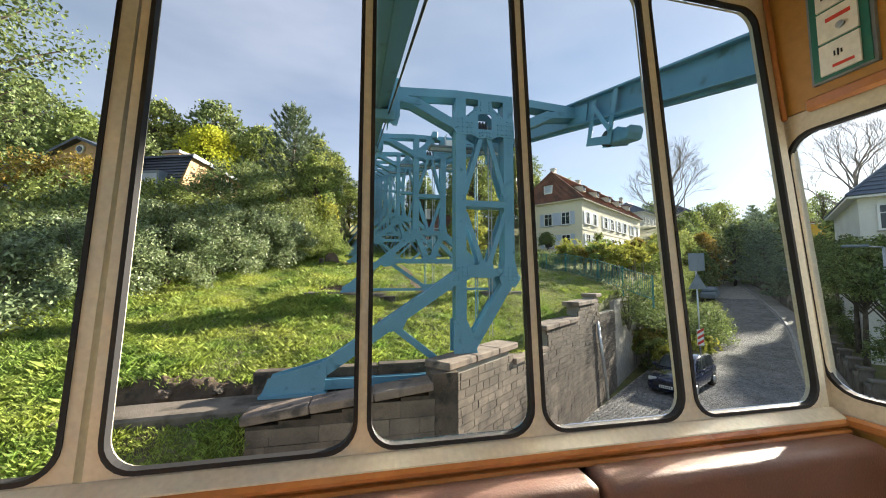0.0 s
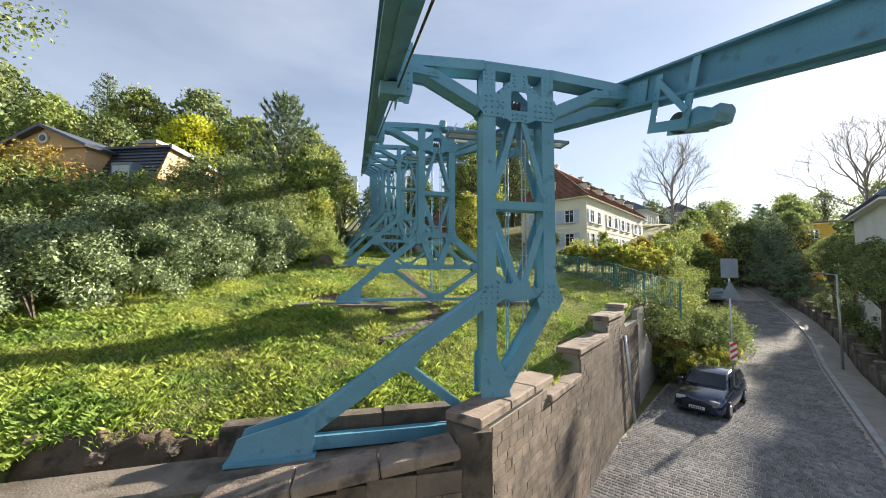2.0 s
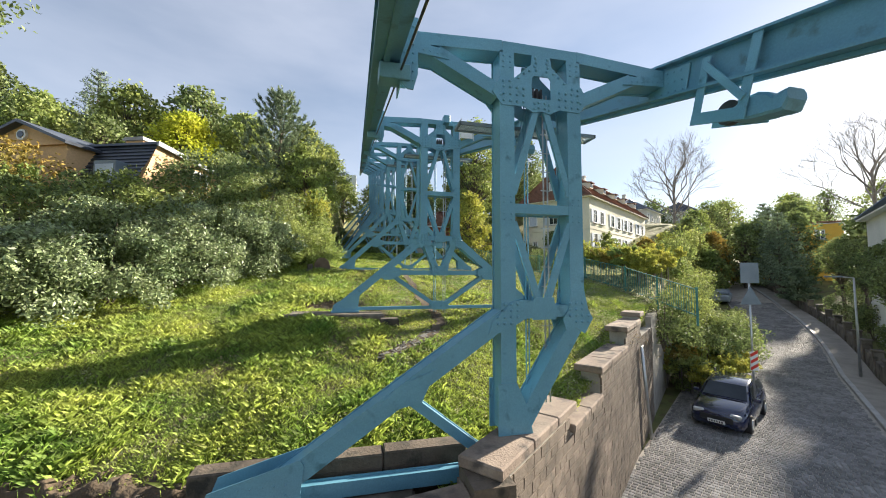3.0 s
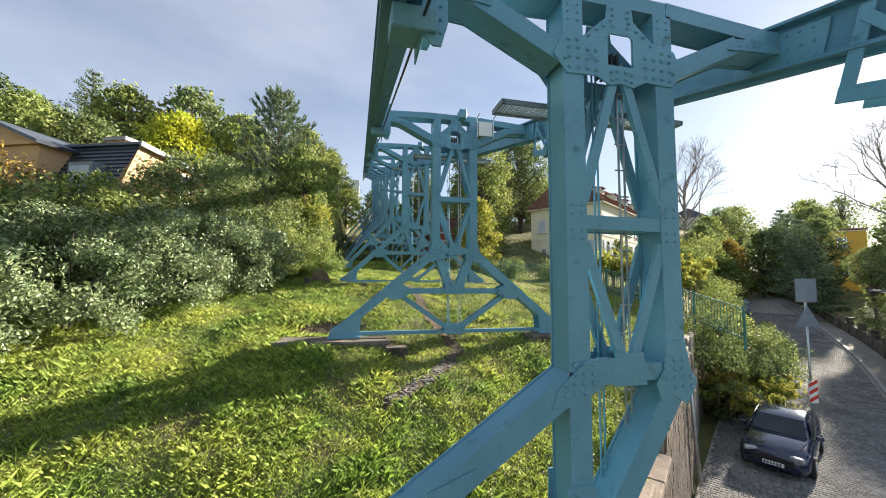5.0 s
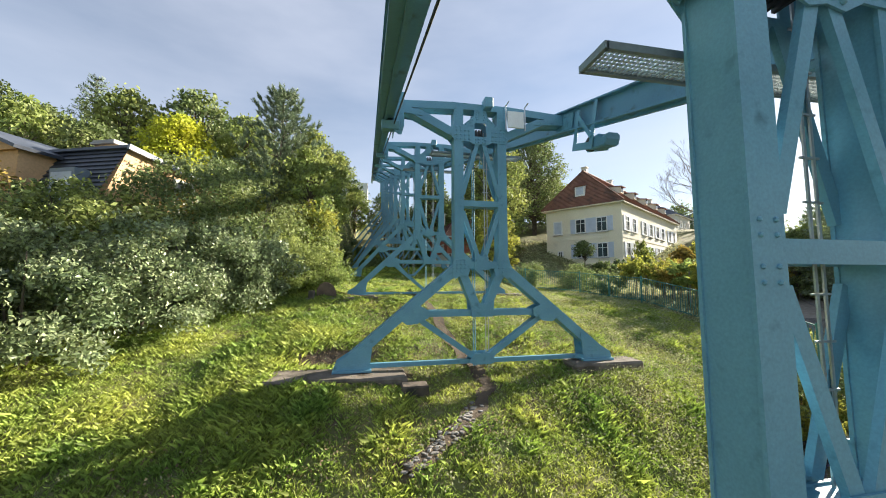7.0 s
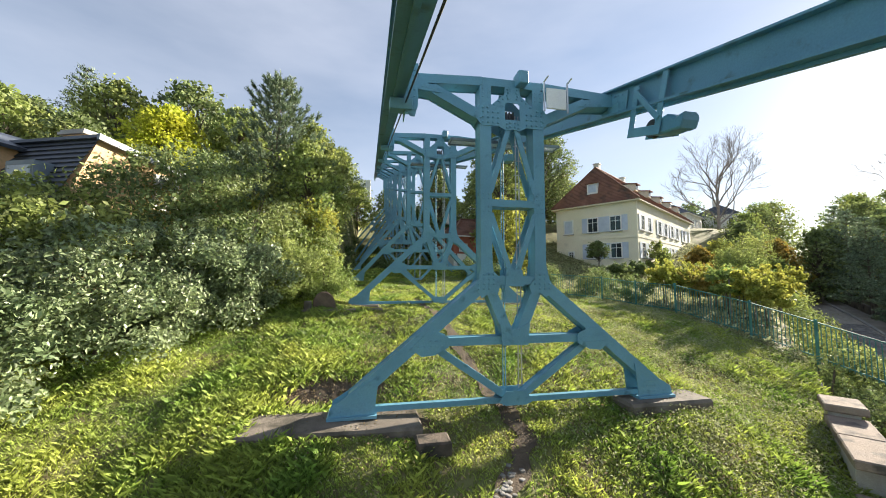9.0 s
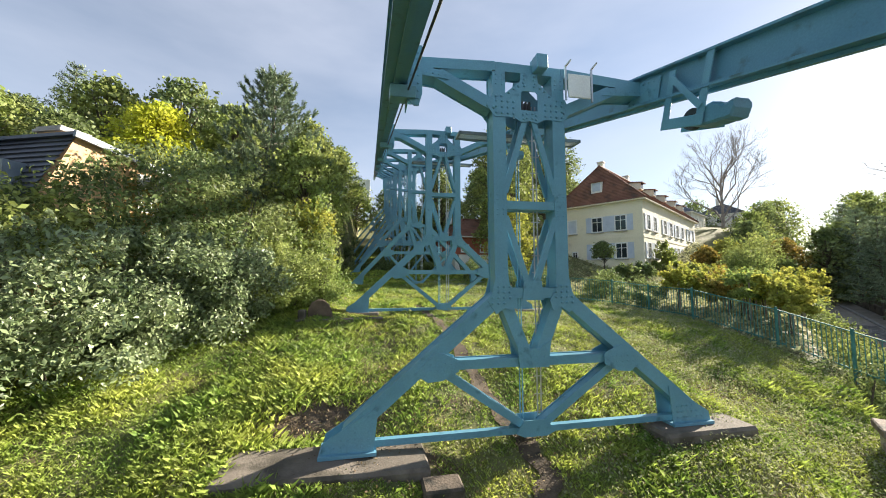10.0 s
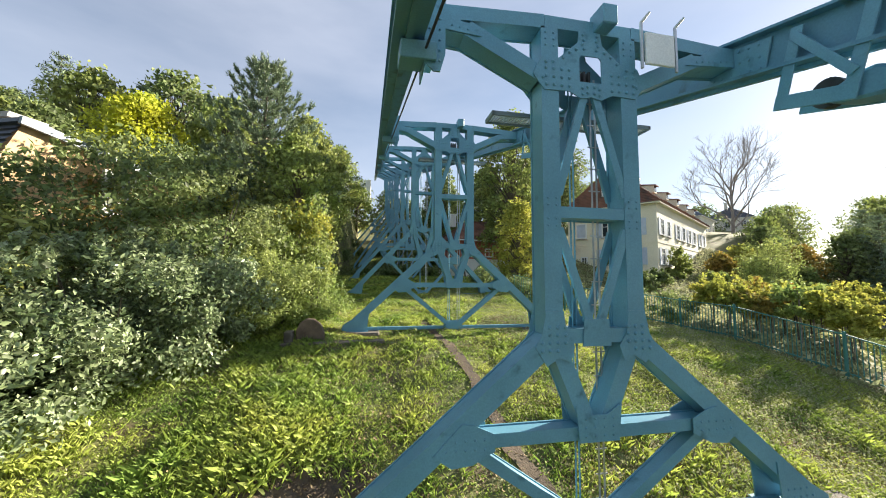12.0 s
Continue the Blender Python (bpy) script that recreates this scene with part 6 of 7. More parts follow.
def mansard_house(loc, turn):
    """Apricot house with slate mansard, a pedimented middle and a dormer."""
    h = empty("apricot_house", loc, "apricot house with dark slate mansard roof above the shrubs", "house", turn=turn)
    L, Wd, ze, zt = 8.6, 9.0, 4.1, 6.3
    bm = bmesh.new()
    box(bm, (L / 2, Wd / 2, ze / 2 - 1), (L, Wd, ze + 2))
    part("wall", bm, ORANGE_WALL, h)
    # steep slate face, upper slope and the gabled end wall
    bm = bmesh.new()
    roof_tiles(bm, (-0.1, -0.35, ze), (L + 0.05, -0.35, ze), (L + 0.05, 0.75, zt), (-0.1, 0.75, zt), 12)
    part("mansard_face", bm, SLATE, h)
    bm = bmesh.new()
    roof_tiles(bm, (-8.5, -0.35, ze), (-0.1, -0.35, ze), (-0.1, 0.75, zt), (-8.5, 0.75, zt), 12)
    part("mansard_face", bm, SLATE, h)
    bm = bmesh.new()
    box(bm, (-4.3, Wd / 2, ze / 2 - 0.99), (8.56, Wd - 0.02, ze + 2))
    part("wall", bm, ORANGE_WALL, h)
    bm = bmesh.new()
    box(bm, (-5.2, Wd / 2 + 0.3, zt + 0.06), (6.8, Wd - 0.6, 0.11), None, 0.02)
    part("flat_roof", bm, SLATE, h)
    fall = 0.12                                  # the roof falls gently to the back
    zr = zt - fall * (Wd - 0.75)
    bm = bmesh.new()
    beam(bm, (L / 2 - 0.1, 0.6, zt + 0.07), (L / 2 - 0.1, Wd + 0.1, zr + 0.05), L + 0.4, 0.11, (0, 0, 1))
    part("sloping_roof", bm, SLATE, h)
    bm = bmesh.new()
    vs = [bm.verts.new((L - 0.02, y, z)) for y, z in ((-0.1, ze), (Wd, ze), (Wd, zr), (0.75, zt))]
    bm.faces.new(vs)
    r = bmesh.ops.extrude_face_region(bm, geom=list(bm.faces))
    bmesh.ops.translate(bm, verts=[v for v in r["geom"] if isinstance(v, bmesh.types.BMVert)], vec=(-0.3, 0, 0))
    bmesh.ops.recalc_face_normals(bm, faces=bm.faces)
    part("end_wall", bm, ORANGE_WALL, h)
    bm = bmesh.new()
    beam(bm, (L + 0.15, 0.6, zt + 0.05), (L + 0.15, Wd, zr + 0.05), 0.1, 0.2, (0, 0, 1))
    part("gutter", bm, SIGN_GREY, h)
    # dormer
    d = part("dormer", (lambda b: (box(b, (L - 1.35, 0.2, ze + 0.55), (1.05, 1.1, 1.35)), b)[1])(bmesh.new()), SIGN_GREY, h)
    part("pane", (lambda b: (box(b, (L - 1.35, -0.36, ze + 0.52), (0.85, 0.03, 1.1)), b)[1])(bmesh.new()), SHUTTER, d, "pale blue dormer pane")
    part("skylight", (lambda b: (box(b, (L - 2.35, 0.02, ze + 0.8), (0.4, 0.08, 0.8), Matrix.Rotation(radians(-26), 3, "X")), b)[1])(bmesh.new()), WINDOW_PANE, h)
    bm = bmesh.new()
    box(bm, (L - 1.7, 1.6, zt + 0.15), (0.9, 0.8, 0.6))
    part("chimney", bm, ORANGE_WALL, h)
    bm = bmesh.new()
    box(bm, (L - 1.7, 1.6, zt + 0.5), (1.1, 1.0, 0.09))
    box(bm, (L - 1.7, 1.6, zt + 0.6), (1.0, 0.9, 0.06))
    part("chimney_cap", bm, KERB, h)
    window(h, (Vector((L, 0, 0)), Vector((0, 1, 0)), Vector((1, 0, 0))), 3.2, ze + 0.9, 0.9, 1.3)
    # pedimented wing
    bm = bmesh.new()
    x0, x1, zw, za = 1.3, 5.7, ze + 1.95, ze + 2.85
    vs = [bm.verts.new((x, -0.6, z)) for x, z in ((x0, -1), (x1, -1), (x1, zw), ((x0 + x1) / 2, za), (x0, zw))]
    bm.faces.new(vs)
    r = bmesh.ops.extrude_face_region(bm, geom=list(bm.faces))
    bmesh.ops.translate(bm, verts=[v for v in r["geom"] if isinstance(v, bmesh.types.BMVert)], vec=(0, 6, 0))
    bmesh.ops.recalc_face_normals(bm, faces=bm.faces)
    part("wing_wall", bm, ORANGE_WALL, h)
    mx = (x0 + x1) / 2
    bm = bmesh.new()
    for s, xa in ((-1, x0 - 0.3), (1, x1 + 0.3)):
        beam(bm, (xa, 2.3, zw - 0.06), (mx, 2.3, za + 0.08), 0.12, 6.4, (0, 1, 0))
    part("wing_roof", bm, SLATE, h)
    bm = bmesh.new()
    box(bm, (mx, -0.66, zw - 0.04), (x1 - x0 + 0.1, 0.14, 0.12))
    part("string_course", bm, ORANGE_WALL, h)
    bm = bmesh.new()
    bmesh.ops.create_cone(bm, cap_ends=True, segments=20, radius1=0.24, radius2=0.24, depth=0.16, matrix=Matrix.Translation((mx, -0.62, zw + 0.42)) @ Matrix.Rotation(radians(90), 4, "X"))
    rw = part("round_window", bm, WHITE_PAINT, h)
    bm = bmesh.new()
    bmesh.ops.create_cone(bm, cap_ends=True, segments=20, radius1=0.15, radius2=0.15, depth=0.2, matrix=Matrix.Translation((mx, -0.63, zw + 0.42)) @ Matrix.Rotation(radians(90), 4, "X"))
    part("pane", bm, WINDOW_PANE, rw)
    return h


mansard_house((-17.21, 23.41, 0.08), -20)
# pale flat-roofed building at the top of the track
bm = bmesh.new()
box(bm, (-3.6, 92, track_z(92) - 3.5), (6, 7, 5), None, 0.05)
tagged(mesh_ob("hilltop_building", bm, WHITE_WALL), "pale building at the top of the track", "building")


# ---- parked car ----
def car(loc, turn):
    c = empty("parked_car", loc, "dark blue estate car parked beside the stone wall", "car", turn=turn)
    # body: cross sections from nose (x = 2.15) to tail, mirrored about y = 0
    secs = [(2.15, 0.62, 0.28, 0.62), (2.05, 0.78, 0.2, 0.72), (1.6, 0.86, 0.18, 0.84), (0.95, 0.88, 0.18, 0.96), (0.0, 0.89, 0.18, 0.98), (-1.2, 0.89, 0.18, 1.0), (-1.9, 0.87, 0.2, 1.0), (-2.15, 0.78, 0.3, 0.9)]
    bm = bmesh.new()
    rings = []
    for x, w, lo, hi in secs:
        prof = [(w * 0.9, lo), (w, lo + 0.15), (w, (lo + hi) / 2 + 0.05), (w * 0.95, hi - 0.06), (w * 0.8, hi)]
        rings.append([bm.verts.new((x, y, z)) for y, z in prof] + [bm.verts.new((x, -y, z)) for y, z in prof[::-1]])
    n = len(rings[0])
    for a, b in zip(rings, rings[1:]):
        for i in range(n):
            bm.faces.new((a[i], a[(i + 1) % n], b[(i + 1) % n], b[i]))
    bm.faces.new(rings[0][::-1])
    bm.faces.new(rings[-1])
    bmesh.ops.recalc_face_normals(bm, faces=bm.faces)
    part("body", bm, CAR_PAINT, c, smooth=True)
    bm = bmesh.new()
    cab = [(0.95, 0.78, 0.96, 0.97), (0.25, 0.66, 0.96, 1.42), (-0.6, 0.66, 0.97, 1.48), (-1.7, 0.66, 0.98, 1.44), (-2.08, 0.7, 0.98, 1.0)]
    rings = []
    for x, w, lo, hi in cab:
        rings.append([bm.verts.new((x, s * q, z)) for s, q, z in ((1, 0.8, lo), (1, w, hi - 0.05), (1, w * 0.85, hi), (-1, w * 0.85, hi), (-1, w, hi - 0.05), (-1, 0.8, lo))])
    for a, b in zip(rings, rings[1:]):
        for i in range(5):
            bm.faces.new((a[i], a[i + 1], b[i + 1], b[i]))
    bmesh.ops.recalc_face_normals(bm, faces=bm.faces)
    part("roof", bm, CAR_PAINT, c, smooth=True)
    for nm, quad in (("windscreen", ((0.9, 0.7, 1.0), (0.9, -0.7, 1.0), (0.3, -0.6, 1.39), (0.3, 0.6, 1.39))),
                     ("side_window", ((0.7, 0.79, 1.03), (0.22, 0.69, 1.36), (-0.6, 0.69, 1.41), (-0.6, 0.8, 1.03))), ("side_window", ((-0.68, 0.8, 1.03), (-0.68, 0.69, 1.41), (-1.65, 0.69, 1.37), (-1.85, 0.79, 1.03))),
                     ("side_window", ((0.7, -0.79, 1.03), (0.22, -0.69, 1.36), (-0.6, -0.69, 1.41), (-0.6, -0.8, 1.03))), ("side_window", ((-0.68, -0.8, 1.03), (-0.68, -0.69, 1.41), (-1.65, -0.69, 1.37), (-1.85, -0.79, 1.03)))):
        bm = bmesh.new()
        q = [Vector(p) for p in quad]
        nrm = (q[1] - q[0]).cross(q[3] - q[0]).normalized()
        out = nrm if nrm.dot(sum(q, Vector()) / 4 - Vector((-0.5, 0, 1.0))) > 0 else -nrm
        lo, hi = [bm.verts.new(p + out * 0.004) for p in q], [bm.verts.new(p + out * 0.022) for p in q]
        bm.faces.new(hi)
        for i in range(4):
            bm.faces.new((lo[i], lo[(i + 1) % 4], hi[(i + 1) % 4], hi[i]))
        bmesh.ops.recalc_face_normals(bm, faces=bm.faces)
        part(nm, bm, WINDOW_PANE, c)
    for x in (1.35, -1.35):
        for s in (-1, 1):
            bm = bmesh.new()
            bmesh.ops.create_cone(bm, cap_ends=True, segments=22, radius1=0.32, radius2=0.32, depth=0.22, matrix=Matrix.Translation((x, s * 0.8, 0.32)) @ Matrix.Rotation(radians(90), 4, "X"))
            bmesh.ops.bevel(bm, geom=list(bm.edges), offset=0.02, segments=1, affect="EDGES")
            wh = part("wheel", bm, TYRE, c)
            bm = bmesh.new()
            bmesh.ops.create_cone(bm, cap_ends=True, segments=18, radius1=0.2, radius2=0.17, depth=0.04, matrix=Matrix.Translation((x, s * 0.915, 0.32)) @ Matrix.Rotation(radians(-90 * s), 4, "X"))
            part("rim", bm, GALV, wh)
    for s in (-1, 1):
        bm = bmesh.new()
        box(bm, (2.06, s * 0.56, 0.66), (0.16, 0.34, 0.14), Matrix.Rotation(radians(-12 * s), 3, "Z"), 0.03)
        part("headlight", bm, GALV, c, "clear glass headlight")
        bm = bmesh.new()
        box(bm, (0.62, s * 0.98, 1.02), (0.12, 0.2, 0.14), None, 0.03)
        part("wing_mirror", bm, CAR_PAINT, c)
    bm = bmesh.new()
    box(bm, (2.165, 0, 0.5), (0.03, 1.0, 0.2), None, 0.01)
    part("grille", bm, TYRE, c)
    bm = bmesh.new()
    box(bm, (2.185, 0, 0.4), (0.02, 0.52, 0.11))
    np_ = part("number_plate", bm, WHITE_PAINT, c)
    bm = bmesh.new()
    for k in range(6):
        box(bm, (2.197, -0.2 + 0.075 * k, 0.4), (0.004, 0.045, 0.065))
    tagged(part("bars", bm, TYRE, np_), kind="stuff")
    return c


car_at = Vector((13.1, 13.35)) + RD * 2.15
car((car_at.x, car_at.y, road_z(car_at.x, car_at.y) + 0.02), math.degrees(math.atan2(-RD.y, -RD.x)) - 8)
for s, o in ((33, 4.6), (38.5, 4.8)):
    p = rp(s, o)
    b = mesh_ob("far_car", (lambda b: (box(b, (0, 0, 0.55), (4.2, 1.75, 0.75), None, 0.18), box(b, (-0.2, 0, 1.1), (2.4, 1.5, 0.6), None, 0.22), b)[2])(bmesh.new()), SIGN_GREY if s < 35 else WHITE_PAINT)
    b.matrix_world = pose(p.x, p.y, p.z, 0, -4, math.degrees(math.atan2(RD.y, RD.x)))
    tagged(b, "pale car parked far up the street", "car", "far parked cars")


# ---- signs and lamps ----
def road_sign(x, y):
    z = road_z(x, y)
    t = empty("road_sign", (x, y, z), "tall sign post with grey sign backs and a striped warning board", "sign", turn=-14)
    bm = bmesh.new()
    tube(bm, (0, 0, 0), (0, 0, 6.25), 0.035, 0.035, 10)
    part("post", bm, GALV, t, smooth=True)
    bm = bmesh.new()
    box(bm, (0, -0.05, 5.85), (0.72, 0.03, 0.8), None, 0.01)
    part("square_board", bm, SIGN_GREY, t, "square sign seen from behind")
    bm = bmesh.new()
    plate(bm, [(-0.42, 4.62), (0.42, 4.62), (0, 5.32)], -0.05, 0.03)
    part("triangle_board", bm, SIGN_GREY, t, "triangular sign seen from behind")
    bm = bmesh.new()
    box(bm, (0, -0.06, 2.45), (0.3, 0.03, 0.72), None, 0.005)
    wb = part("warning_board", bm, WHITE_PAINT, t, "red and white striped board")
    for k in range(3):
        bm = bmesh.new()
        zz = 2.2 + 0.25 * k
        plate(bm, [(-0.148, zz - 0.1), (0.148, zz + 0.06), (0.148, zz + 0.18), (-0.148, zz + 0.02)], -0.079, 0.004)
        part("stripe", bm, RED_PAINT, wb)
    return t


road_sign(15.0, 13.75)


def street_lamp(x, y, h, turn):
    z = road_z(x, y)
    t = empty("street_lamp", (x, y, z), "slim grey street lamp with a flat head by the pavement", "street lamp", "street lamps", turn=turn)
    bm = bmesh.new()
    tube(bm, (0, 0, 0), (0, 0, h), 0.07, 0.045, 10)
    tube(bm, (0, 0, h), (0.55, 0, h + 0.06), 0.035, 0.03, 8)
    part("post", bm, GALV, t, smooth=True)
    bm = bmesh.new()
    box(bm, (0.85, 0, h + 0.07), (0.75, 0.26, 0.1), None, 0.03)
    part("lamp_head", bm, SIGN_GREY, t)
    return t


p = rp(9.2, -0.8)
street_lamp(p.x, p.y, 5.6, 140)
p = rp(-1.6, -2.2)
street_lamp(p.x, p.y, 6.3, 150)
bm = bmesh.new()
box(bm, (0, 0, 0), (2.6, 0.06, 1.1), None, 0.02)
b = mesh_ob("blue_banner", bm, SHUTTER)
p = rp(-2.0, -2.6)
b.matrix_world = pose(p.x, p.y, p.z + 0.9, 0, 0, math.degrees(math.atan2(RD.y, RD.x)))
tagged(b, "pale blue cover sheet on a garden fence", "sheet")

# ---- small things on the towers ----
for y in TOWER_Y:
    z = track_z(y)
    m = empty("service_platform", (1.82, y + 0.625, z - 0.3), "grey steel grating platform with a frame behind the tower", "platform", "service platforms")
    for a, b in (((-0.3, -0.14, 0), (2.1, -0.14, 0)), ((-0.3, 0.14, 0), (2.1, 0.14, 0)), ((-0.3, -0.155, 0), (-0.3, 0.155, 0)), ((2.1, -0.155, 0), (2.1, 0.155, 0))):
        fr = bmesh.new()
        beam(fr, a, b, 0.03, 0.055, (0, 0, 1))
        part("frame_bar", fr, SIGN_GREY, m)
    gr = bmesh.new()
    for k in range(60):
        beam(gr, (-0.28 + 0.04 * k, -0.125, 0), (-0.28 + 0.04 * k, 0.125, 0), 0.005, 0.02, (0, 0, 1))
    for k in range(7):
        beam(gr, (-0.28, -0.12 + 0.04 * k, 0.004), (2.08, -0.12 + 0.04 * k, 0.004), 0.005, 0.014, (0, 0, 1))
    tagged(part("grating", gr, LAMP_MESH, m), kind="stuff")
    for bx in (0.36, 1.32):
        ar = bmesh.new()
        beam(ar, (bx, -0.14, -0.03), (bx, -0.30, 0.0), 0.05, 0.06, (0, 0, 1))
        part("bracket", ar, STEEL, m)
y = TOWER_Y[1]
cb = empty("control_cabinet", (XC + 0.84, y - 0.02, track_z(y) + 0.27), "mirror-like metal panel with two thin holders, sky reflection painted white", "cabinet")
bm = bmesh.new()
box(bm, (0.0, -0.20, 0.12), (0.42, 0.04, 0.42), None, 0.008)
# plain white stands in for the sky mirrored in the panel
part("door_panel", bm, WHITE_PAINT, cb)
for s in (-1, 1):
    bm = bmesh.new()
    tube(bm, (s * 0.25, -0.19, -0.14), (s * 0.25, -0.19, 0.46), 0.02, 0.02, 8)
    tube(bm, (s * 0.25, -0.19, 0.46), (s * 0.25 + 0.05, -0.29, 0.54), 0.02, 0.015, 8)
    part("holder", bm, GALV, cb)


# ---- the suspended car in which the ride begins ----
LEAN = 0.076                                     # the front wall leans outward towards its top
CAR_Y, CAR_LO, CAR_HI = 1.02, -0.438, 1.17
cabin = empty("suspended_railcar", (0.33, -0.4, -1.35), "cream suspended railcar with rounded windows hanging under the girder", "railcar")
CO = Vector((0.33, -0.4, -1.35))


def cpart(name, build, material, label="", parent=None, smooth=False):
    bm = bmesh.new()
    build(bm)
    bmesh.ops.translate(bm, verts=bm.verts, vec=-CO)
    ob = part(name, bm, material, parent or cabin, label, smooth)
    return ob


def rounded(x0, x1, z0, z1, r, n=6):
    pts = []
    for cx, cz, a0 in ((x1 - r, z1 - r, 0), (x0 + r, z1 - r, 90), (x0 + r, z0 + r, 180), (x1 - r, z0 + r, 270)):
        for k in range(n + 1):
            a = radians(a0 + 90 * k / n)
            pts.append((cx + r * math.cos(a), cz + r * math.sin(a)))
    return pts


def ring(bm, inner, outer, front, back, place):
    """A frame between two outlines with the same number of points; place maps (u, w, depth) into the car."""
    n = len(inner)
    V = {}
    for nm, pts, d in (("if", inner, front), ("of", outer, front), ("ib", inner, back), ("ob", outer, back)):
        V[nm] = [bm.verts.new(place(u, w, d)) for u, w in pts]
    for i in range(n):
        j = (i + 1) % n
        bm.faces.new((V["if"][i], V["if"][j], V["of"][j], V["of"][i]))
        bm.faces.new((V["ib"][j], V["ib"][i], V["ob"][i], V["ob"][j]))
        bm.faces.new((V["if"][j], V["if"][i], V["ib"][i], V["ib"][j]))
        bm.faces.new((V["of"][i], V["of"][j], V["ob"][j], V["ob"][i]))
    bmesh.ops.recalc_face_normals(bm, faces=bm.faces)


def rect_like(pts, x0, x1, z0, z1):
    """The outline pushed out to a rectangle, point for point."""
    cx, cz = (x0 + x1) / 2, (z0 + z1) / 2
    out = []
    for u, w in pts:
        du, dw = u - cx, w - cz
        k = min((x1 - cx) / max(abs(du), 1e-6), (z1 - cz) / max(abs(dw), 1e-6))
        out.append((cx + du * k, cz + dw * k))
    return out


def front_place(u, w, d):
    return Vector((u, CAR_Y + LEAN * (w + 0.45) + d, w))


def side_place(x, s):
    return lambda u, w, d: Vector((x + s * d, u + (LEAN * (w + 0.45) if u > 0.5 else 0.0), w))


def opening(place, x0, x1, z0, z1, cell, glazed, r=0.075):
    """Cream frame filling its cell, black gasket, and a pane."""
    hole = rounded(x0, x1, z0, z1, r)
    fr = cpart("window_frame", lambda bm: ring(bm, hole, rect_like(hole, *cell), -0.008, 0.03, place), CREAM_PAINT)
    cpart("gasket", lambda bm: ring(bm, rounded(x0 + 0.008, x1 - 0.008, z0 + 0.008, z1 - 0.008, r - 0.006), rounded(x0 - 0.004, x1 + 0.004, z0 - 0.004, z1 + 0.004, r + 0.004), -0.012, 0.012, place), RUBBER, "", fr)
    if glazed:
        def pane(bm):
            vs = [bm.verts.new(place(u, w, 0.004)) for u, w in rounded(x0 + 0.012, x1 - 0.012, z0 + 0.012, z1 - 0.012, r - 0.01)]
            f = bm.faces.new(vs)
            g = bmesh.ops.extrude_face_region(bm, geom=[f])
            step = Vector(place(0, 0, 0.005)) - Vector(place(0, 0, 0))
            bmesh.ops.translate(bm, verts=[v for v in g["geom"] if isinstance(v, bmesh.types.BMVert)], vec=step)
            bmesh.ops.recalc_face_normals(bm, faces=bm.faces)
        p = cpart("pane", pane, PANE, "", fr)
        p.visible_shadow = False


XS = (-1.08, -0.565, 0.06, 0.575, 1.12, 1.74)
INSET = ((0.03, 0.05), (0.028, 0.017), (0.014, 0.018), (0.013, 0.026), (0.017, 0.06))
for k in range(5):
    a, b = XS[k], XS[k + 1]
    opening(front_place, a + INSET[k][0], b - INSET[k][1], CAR_LO, CAR_HI, (a, b, -0.478, 1.25), k != 1)
for x, s in ((1.76, 1), (-1.11, -1)):
    for y0, y1 in ((0.1, 1.045), (-0.95, 0.0), (-1.75, -1.05)):
        opening(side_place(x, s), y0 + 0.03, y1 - (0.03 if y1 < 1 else 0.016), -0.40, 0.60, (y0, y1, -0.47, 0.68), True, 0.1)
    cpart("wall_panel", lambda bm: box(bm, (x + s * 0.015, -0.305, 0.97), (0.05, 2.89, 0.57)), PANEL_WOOD, "glossy ochre wall panel")
    cpart("wall_panel", lambda bm: box(bm, (x + s * 0.015, -0.36, -0.91), (0.05, 2.78, 0.87)), PANEL_WOOD, "glossy ochre wall panel")
    cpart("wood_trim", lambda bm: box(bm, (x - s * 0.022, -0.36, 0.69), (0.03, 2.76, 0.05), None, 0.01), WOOD, "varnished wooden trim")
    cpart("wood_trim", lambda bm: box(bm, (x - s * 0.022, -0.36, -0.485), (0.03, 2.76, 0.04), None, 0.01), WOOD, "varnished wooden trim")
    cpart("corner_post", lambda bm: beam(bm, front_place(x + s * 0.012, -0.47, 0.02), front_place(x + s * 0.012, 1.25, 0.02), 0.06, 0.05, (0, 1, 0), 0.015), CREAM_PAINT)
cpart("wood_trim", lambda bm: beam(bm, (1.728, 1.09, 0.66), (1.728, 1.128, 1.24), 0.02, 0.02, (0, 1, 0), 0.006), WOOD, "varnished wooden trim")
cpart("sill_trim", lambda bm: box(bm, (0.33, 0.985, -0.487), (2.8, 0.05, 0.032), None, 0.012), WOOD, "varnished wooden rail under the windows")
cpart("sill_trim", lambda bm: box(bm, (0.33, 0.968, -0.512), (2.8, 0.03, 0.016), None, 0.006), WOOD)
cpart("sill_ledge", lambda bm: box(bm, (0.33, 0.992, -0.462), (2.8, 0.052, 0.012), Matrix.Rotation(radians(34), 3, "X"), 0.004), CREAM_PAINT)
cpart("front_panel", lambda bm: box(bm, (0.33, 1.04, -0.92), (2.9, 0.05, 0.88)), CREAM_PAINT)
for k in range(5):
    opening(lambda u, w, d: Vector((u, -1.8 - d, w)), XS[k] + 0.03, XS[k + 1] - 0.03, CAR_LO, CAR_HI, (XS[k], XS[k + 1], -0.478, 1.25), True)
cpart("back_panel", lambda bm: box(bm, (0.33, -1.8, -0.92), (2.9, 0.05, 0.88)), PANEL_WOOD)
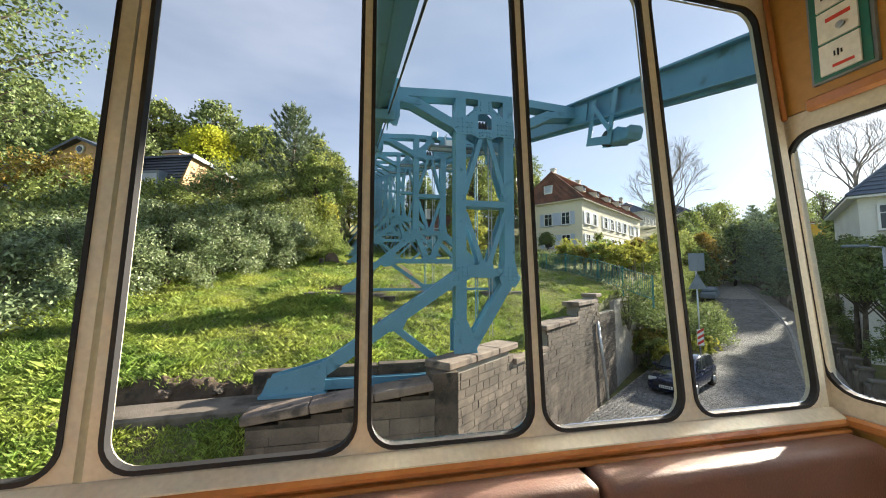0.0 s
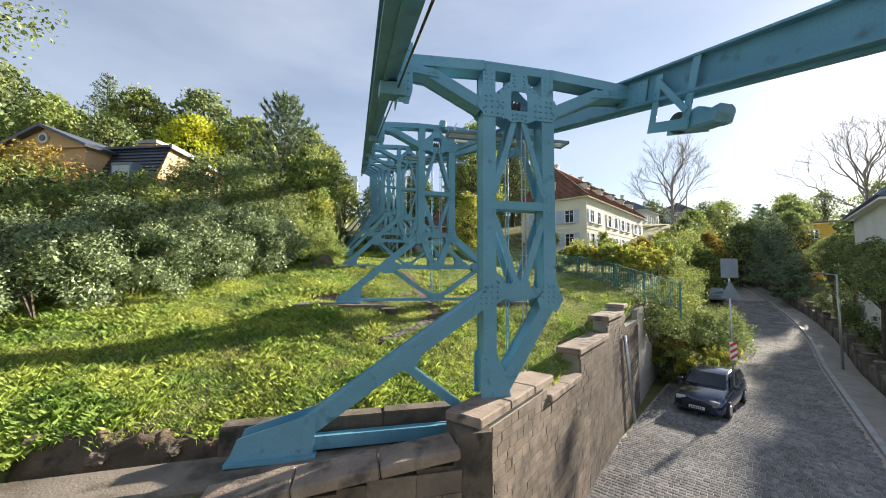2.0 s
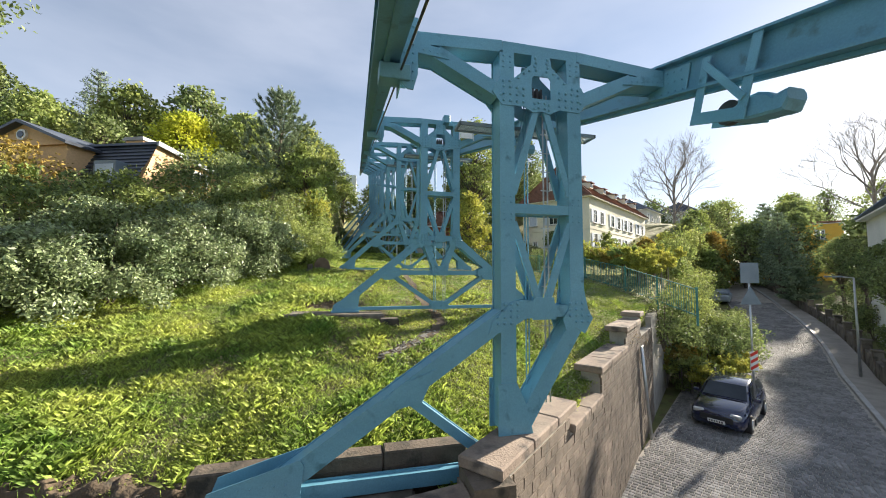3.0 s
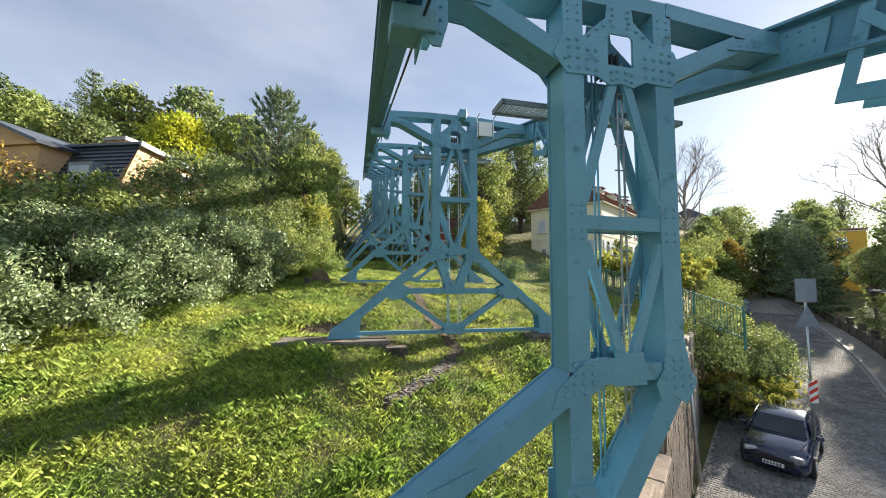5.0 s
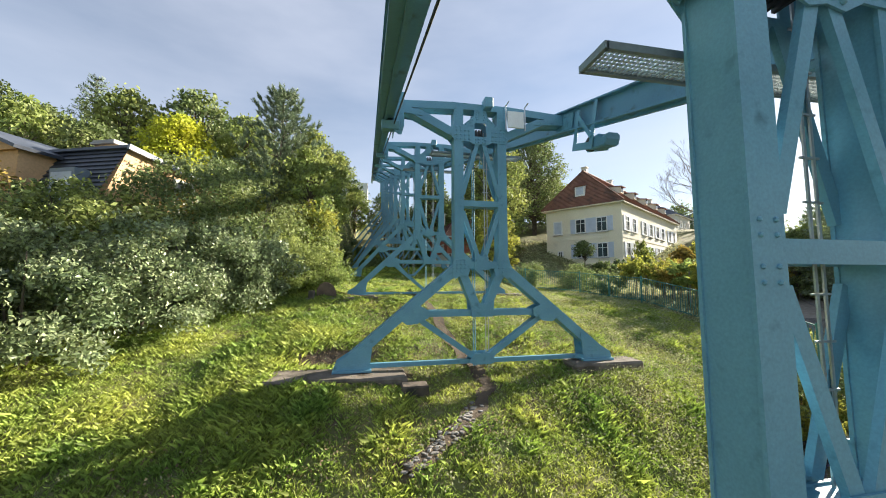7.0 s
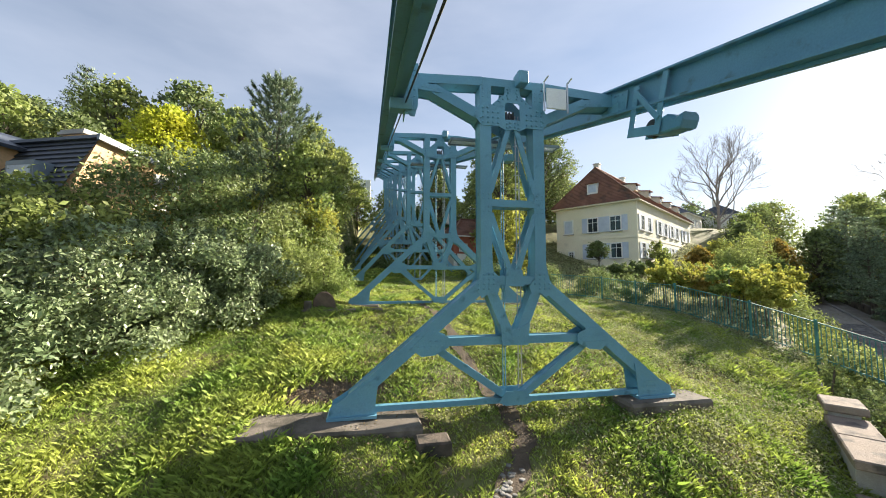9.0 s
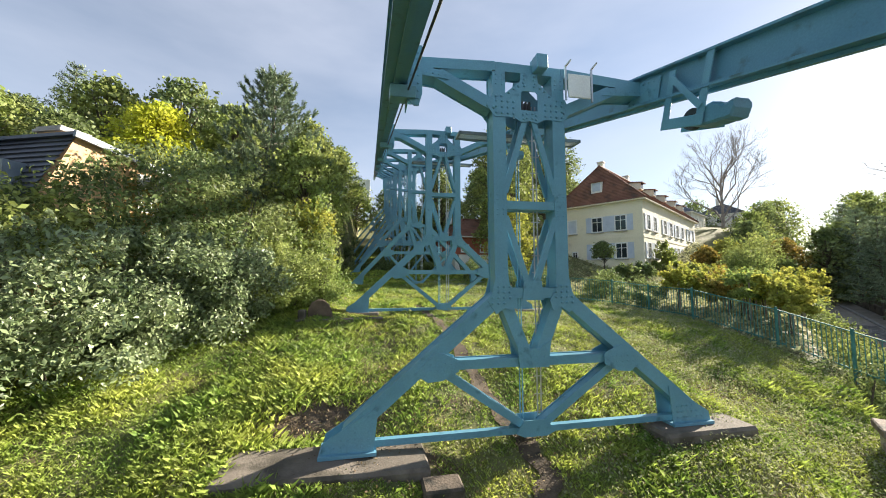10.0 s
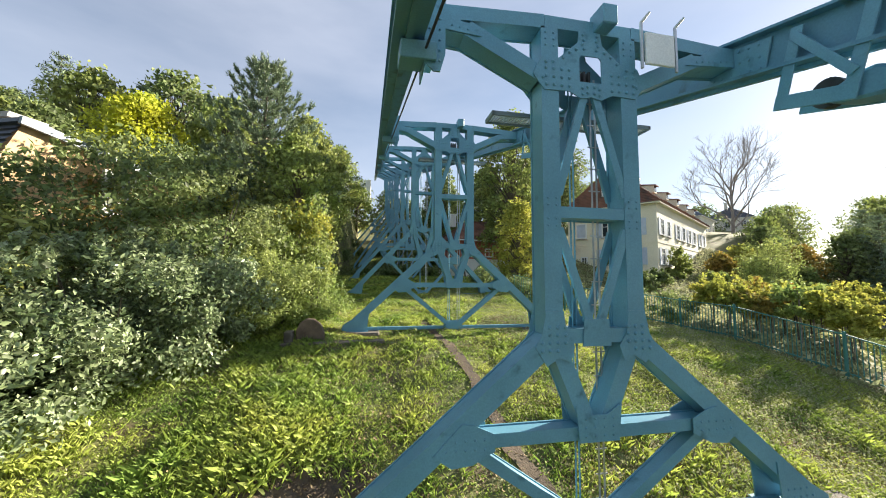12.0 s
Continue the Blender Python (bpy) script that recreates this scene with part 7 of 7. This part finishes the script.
cpart("floor_panel", lambda bm: box(bm, (0.33, -0.38, -1.37), (2.95, 2.9, 0.06), None, 0.02), RUBBER)
cpart("ceiling_panel", lambda bm: box(bm, (0.33, -0.36, 1.285), (2.95, 3.02, 0.06), None, 0.02), CREAM_PAINT)
cpart("roof_shell", lambda bm: box(bm, (0.33, -0.36, 1.365), (2.7, 2.8, 0.1), None, 0.04), CREAM_PAINT)
for y in (0.4, -1.2):
    cpart("hanger", lambda bm: box(bm, (0.33, y, 1.56 + 0.12 * y), (0.12, 0.2, 0.42 + 0.25 * y), None, 0.02), STEEL)
tagged(cabin, kind="")

# bench under the windows: two leather back cushions with piping
bench = empty("bench_seat", (0.33, 0.9, -1.34), "long bench with padded brown leather backrests", "bench")
BO = Vector((0.33, 0.9, -1.34))
for x0, x1 in ((-1.04, 0.672), (0.688, 1.72)):
    bm = bmesh.new()
    made = box(bm, ((x0 + x1) / 2, 0.922, -0.782), (x1 - x0, 0.13, 0.54))
    bmesh.ops.bevel(bm, geom=list(bm.edges), offset=0.035, segments=3, affect="EDGES", profile=0.6)
    bmesh.ops.translate(bm, verts=bm.verts, vec=-BO)
    c = part("back_cushion", bm, LEATHER, bench, smooth=True)
    bm = bmesh.new()
    beam(bm, (x0 + 0.03, 0.877, -0.524), (x1 - 0.03, 0.877, -0.524), 0.008, 0.008, (0, 0, 1))
    bmesh.ops.translate(bm, verts=bm.verts, vec=-BO)
    part("piping", bm, LEATHER, c)
bm = bmesh.new()
box(bm, (0.33, 0.68, -0.98), (2.74, 0.42, 0.1), None, 0.03)
box(bm, (0.33, 0.7, -1.18), (2.7, 0.34, 0.3))
bmesh.ops.translate(bm, verts=bm.verts, vec=-BO)
part("seat", bm, LEATHER, bench)

# intercom plate on the side wall
ic = empty("intercom_panel", (1.752, 0.90, 0.955), "green and grey emergency intercom plate on the wall", "intercom")


def ipart(name, boxes, material, label="", parent=None):
    bm = bmesh.new()
    for c, s in boxes:
        box(bm, c, s)
    return part(name, bm, material, parent or ic, label)


TEAL_PLATE = mat("dark_green_plate", (0.012, 0.13, 0.10), (0.02, 0.16, 0.125), 3, 0.4, 0.02, 40)
ipart("frame", [((-0.008, 0, 0), (0.02, 0.185, 0.4))], SIGN_GREY)
ipart("backplate", [((-0.016, 0, 0), (0.014, 0.165, 0.385))], TEAL_PLATE)
for k, z in enumerate((0.125, 0.0, -0.125)):
    f = ipart("module", [((-0.026, 0, z), (0.01, 0.115, 0.115))], WHITE_PAINT)
    if k == 0:
        tagged(ipart("speaker_slots", [((-0.032, -0.036 + 0.012 * j, z + 0.01), (0.003, 0.005, 0.06)) for j in range(7)], TYRE, "", f), kind="stuff")
    elif k == 1:
        ipart("red_label", [((-0.032, -0.005, z + 0.02), (0.003, 0.07, 0.014))], RED_PAINT, "", f)
        bm = bmesh.new()
        bmesh.ops.create_cone(bm, cap_ends=True, segments=16, radius1=0.013, radius2=0.011, depth=0.01, matrix=Matrix.Translation((-0.034, -0.012, z - 0.02)) @ Matrix.Rotation(radians(90), 4, "Y"))
        part("button", bm, GALV, f)
    else:
        tagged(ipart("microphone_slots", [((-0.032, -0.008 + 0.01 * j, z + 0.01), (0.003, 0.004, (0.014, 0.026, 0.018)[j])) for j in range(3)], TYRE, "", f), kind="stuff")
        ipart("red_label", [((-0.032, -0.01, z - 0.035), (0.003, 0.06, 0.01))], RED_PAINT, "", f)
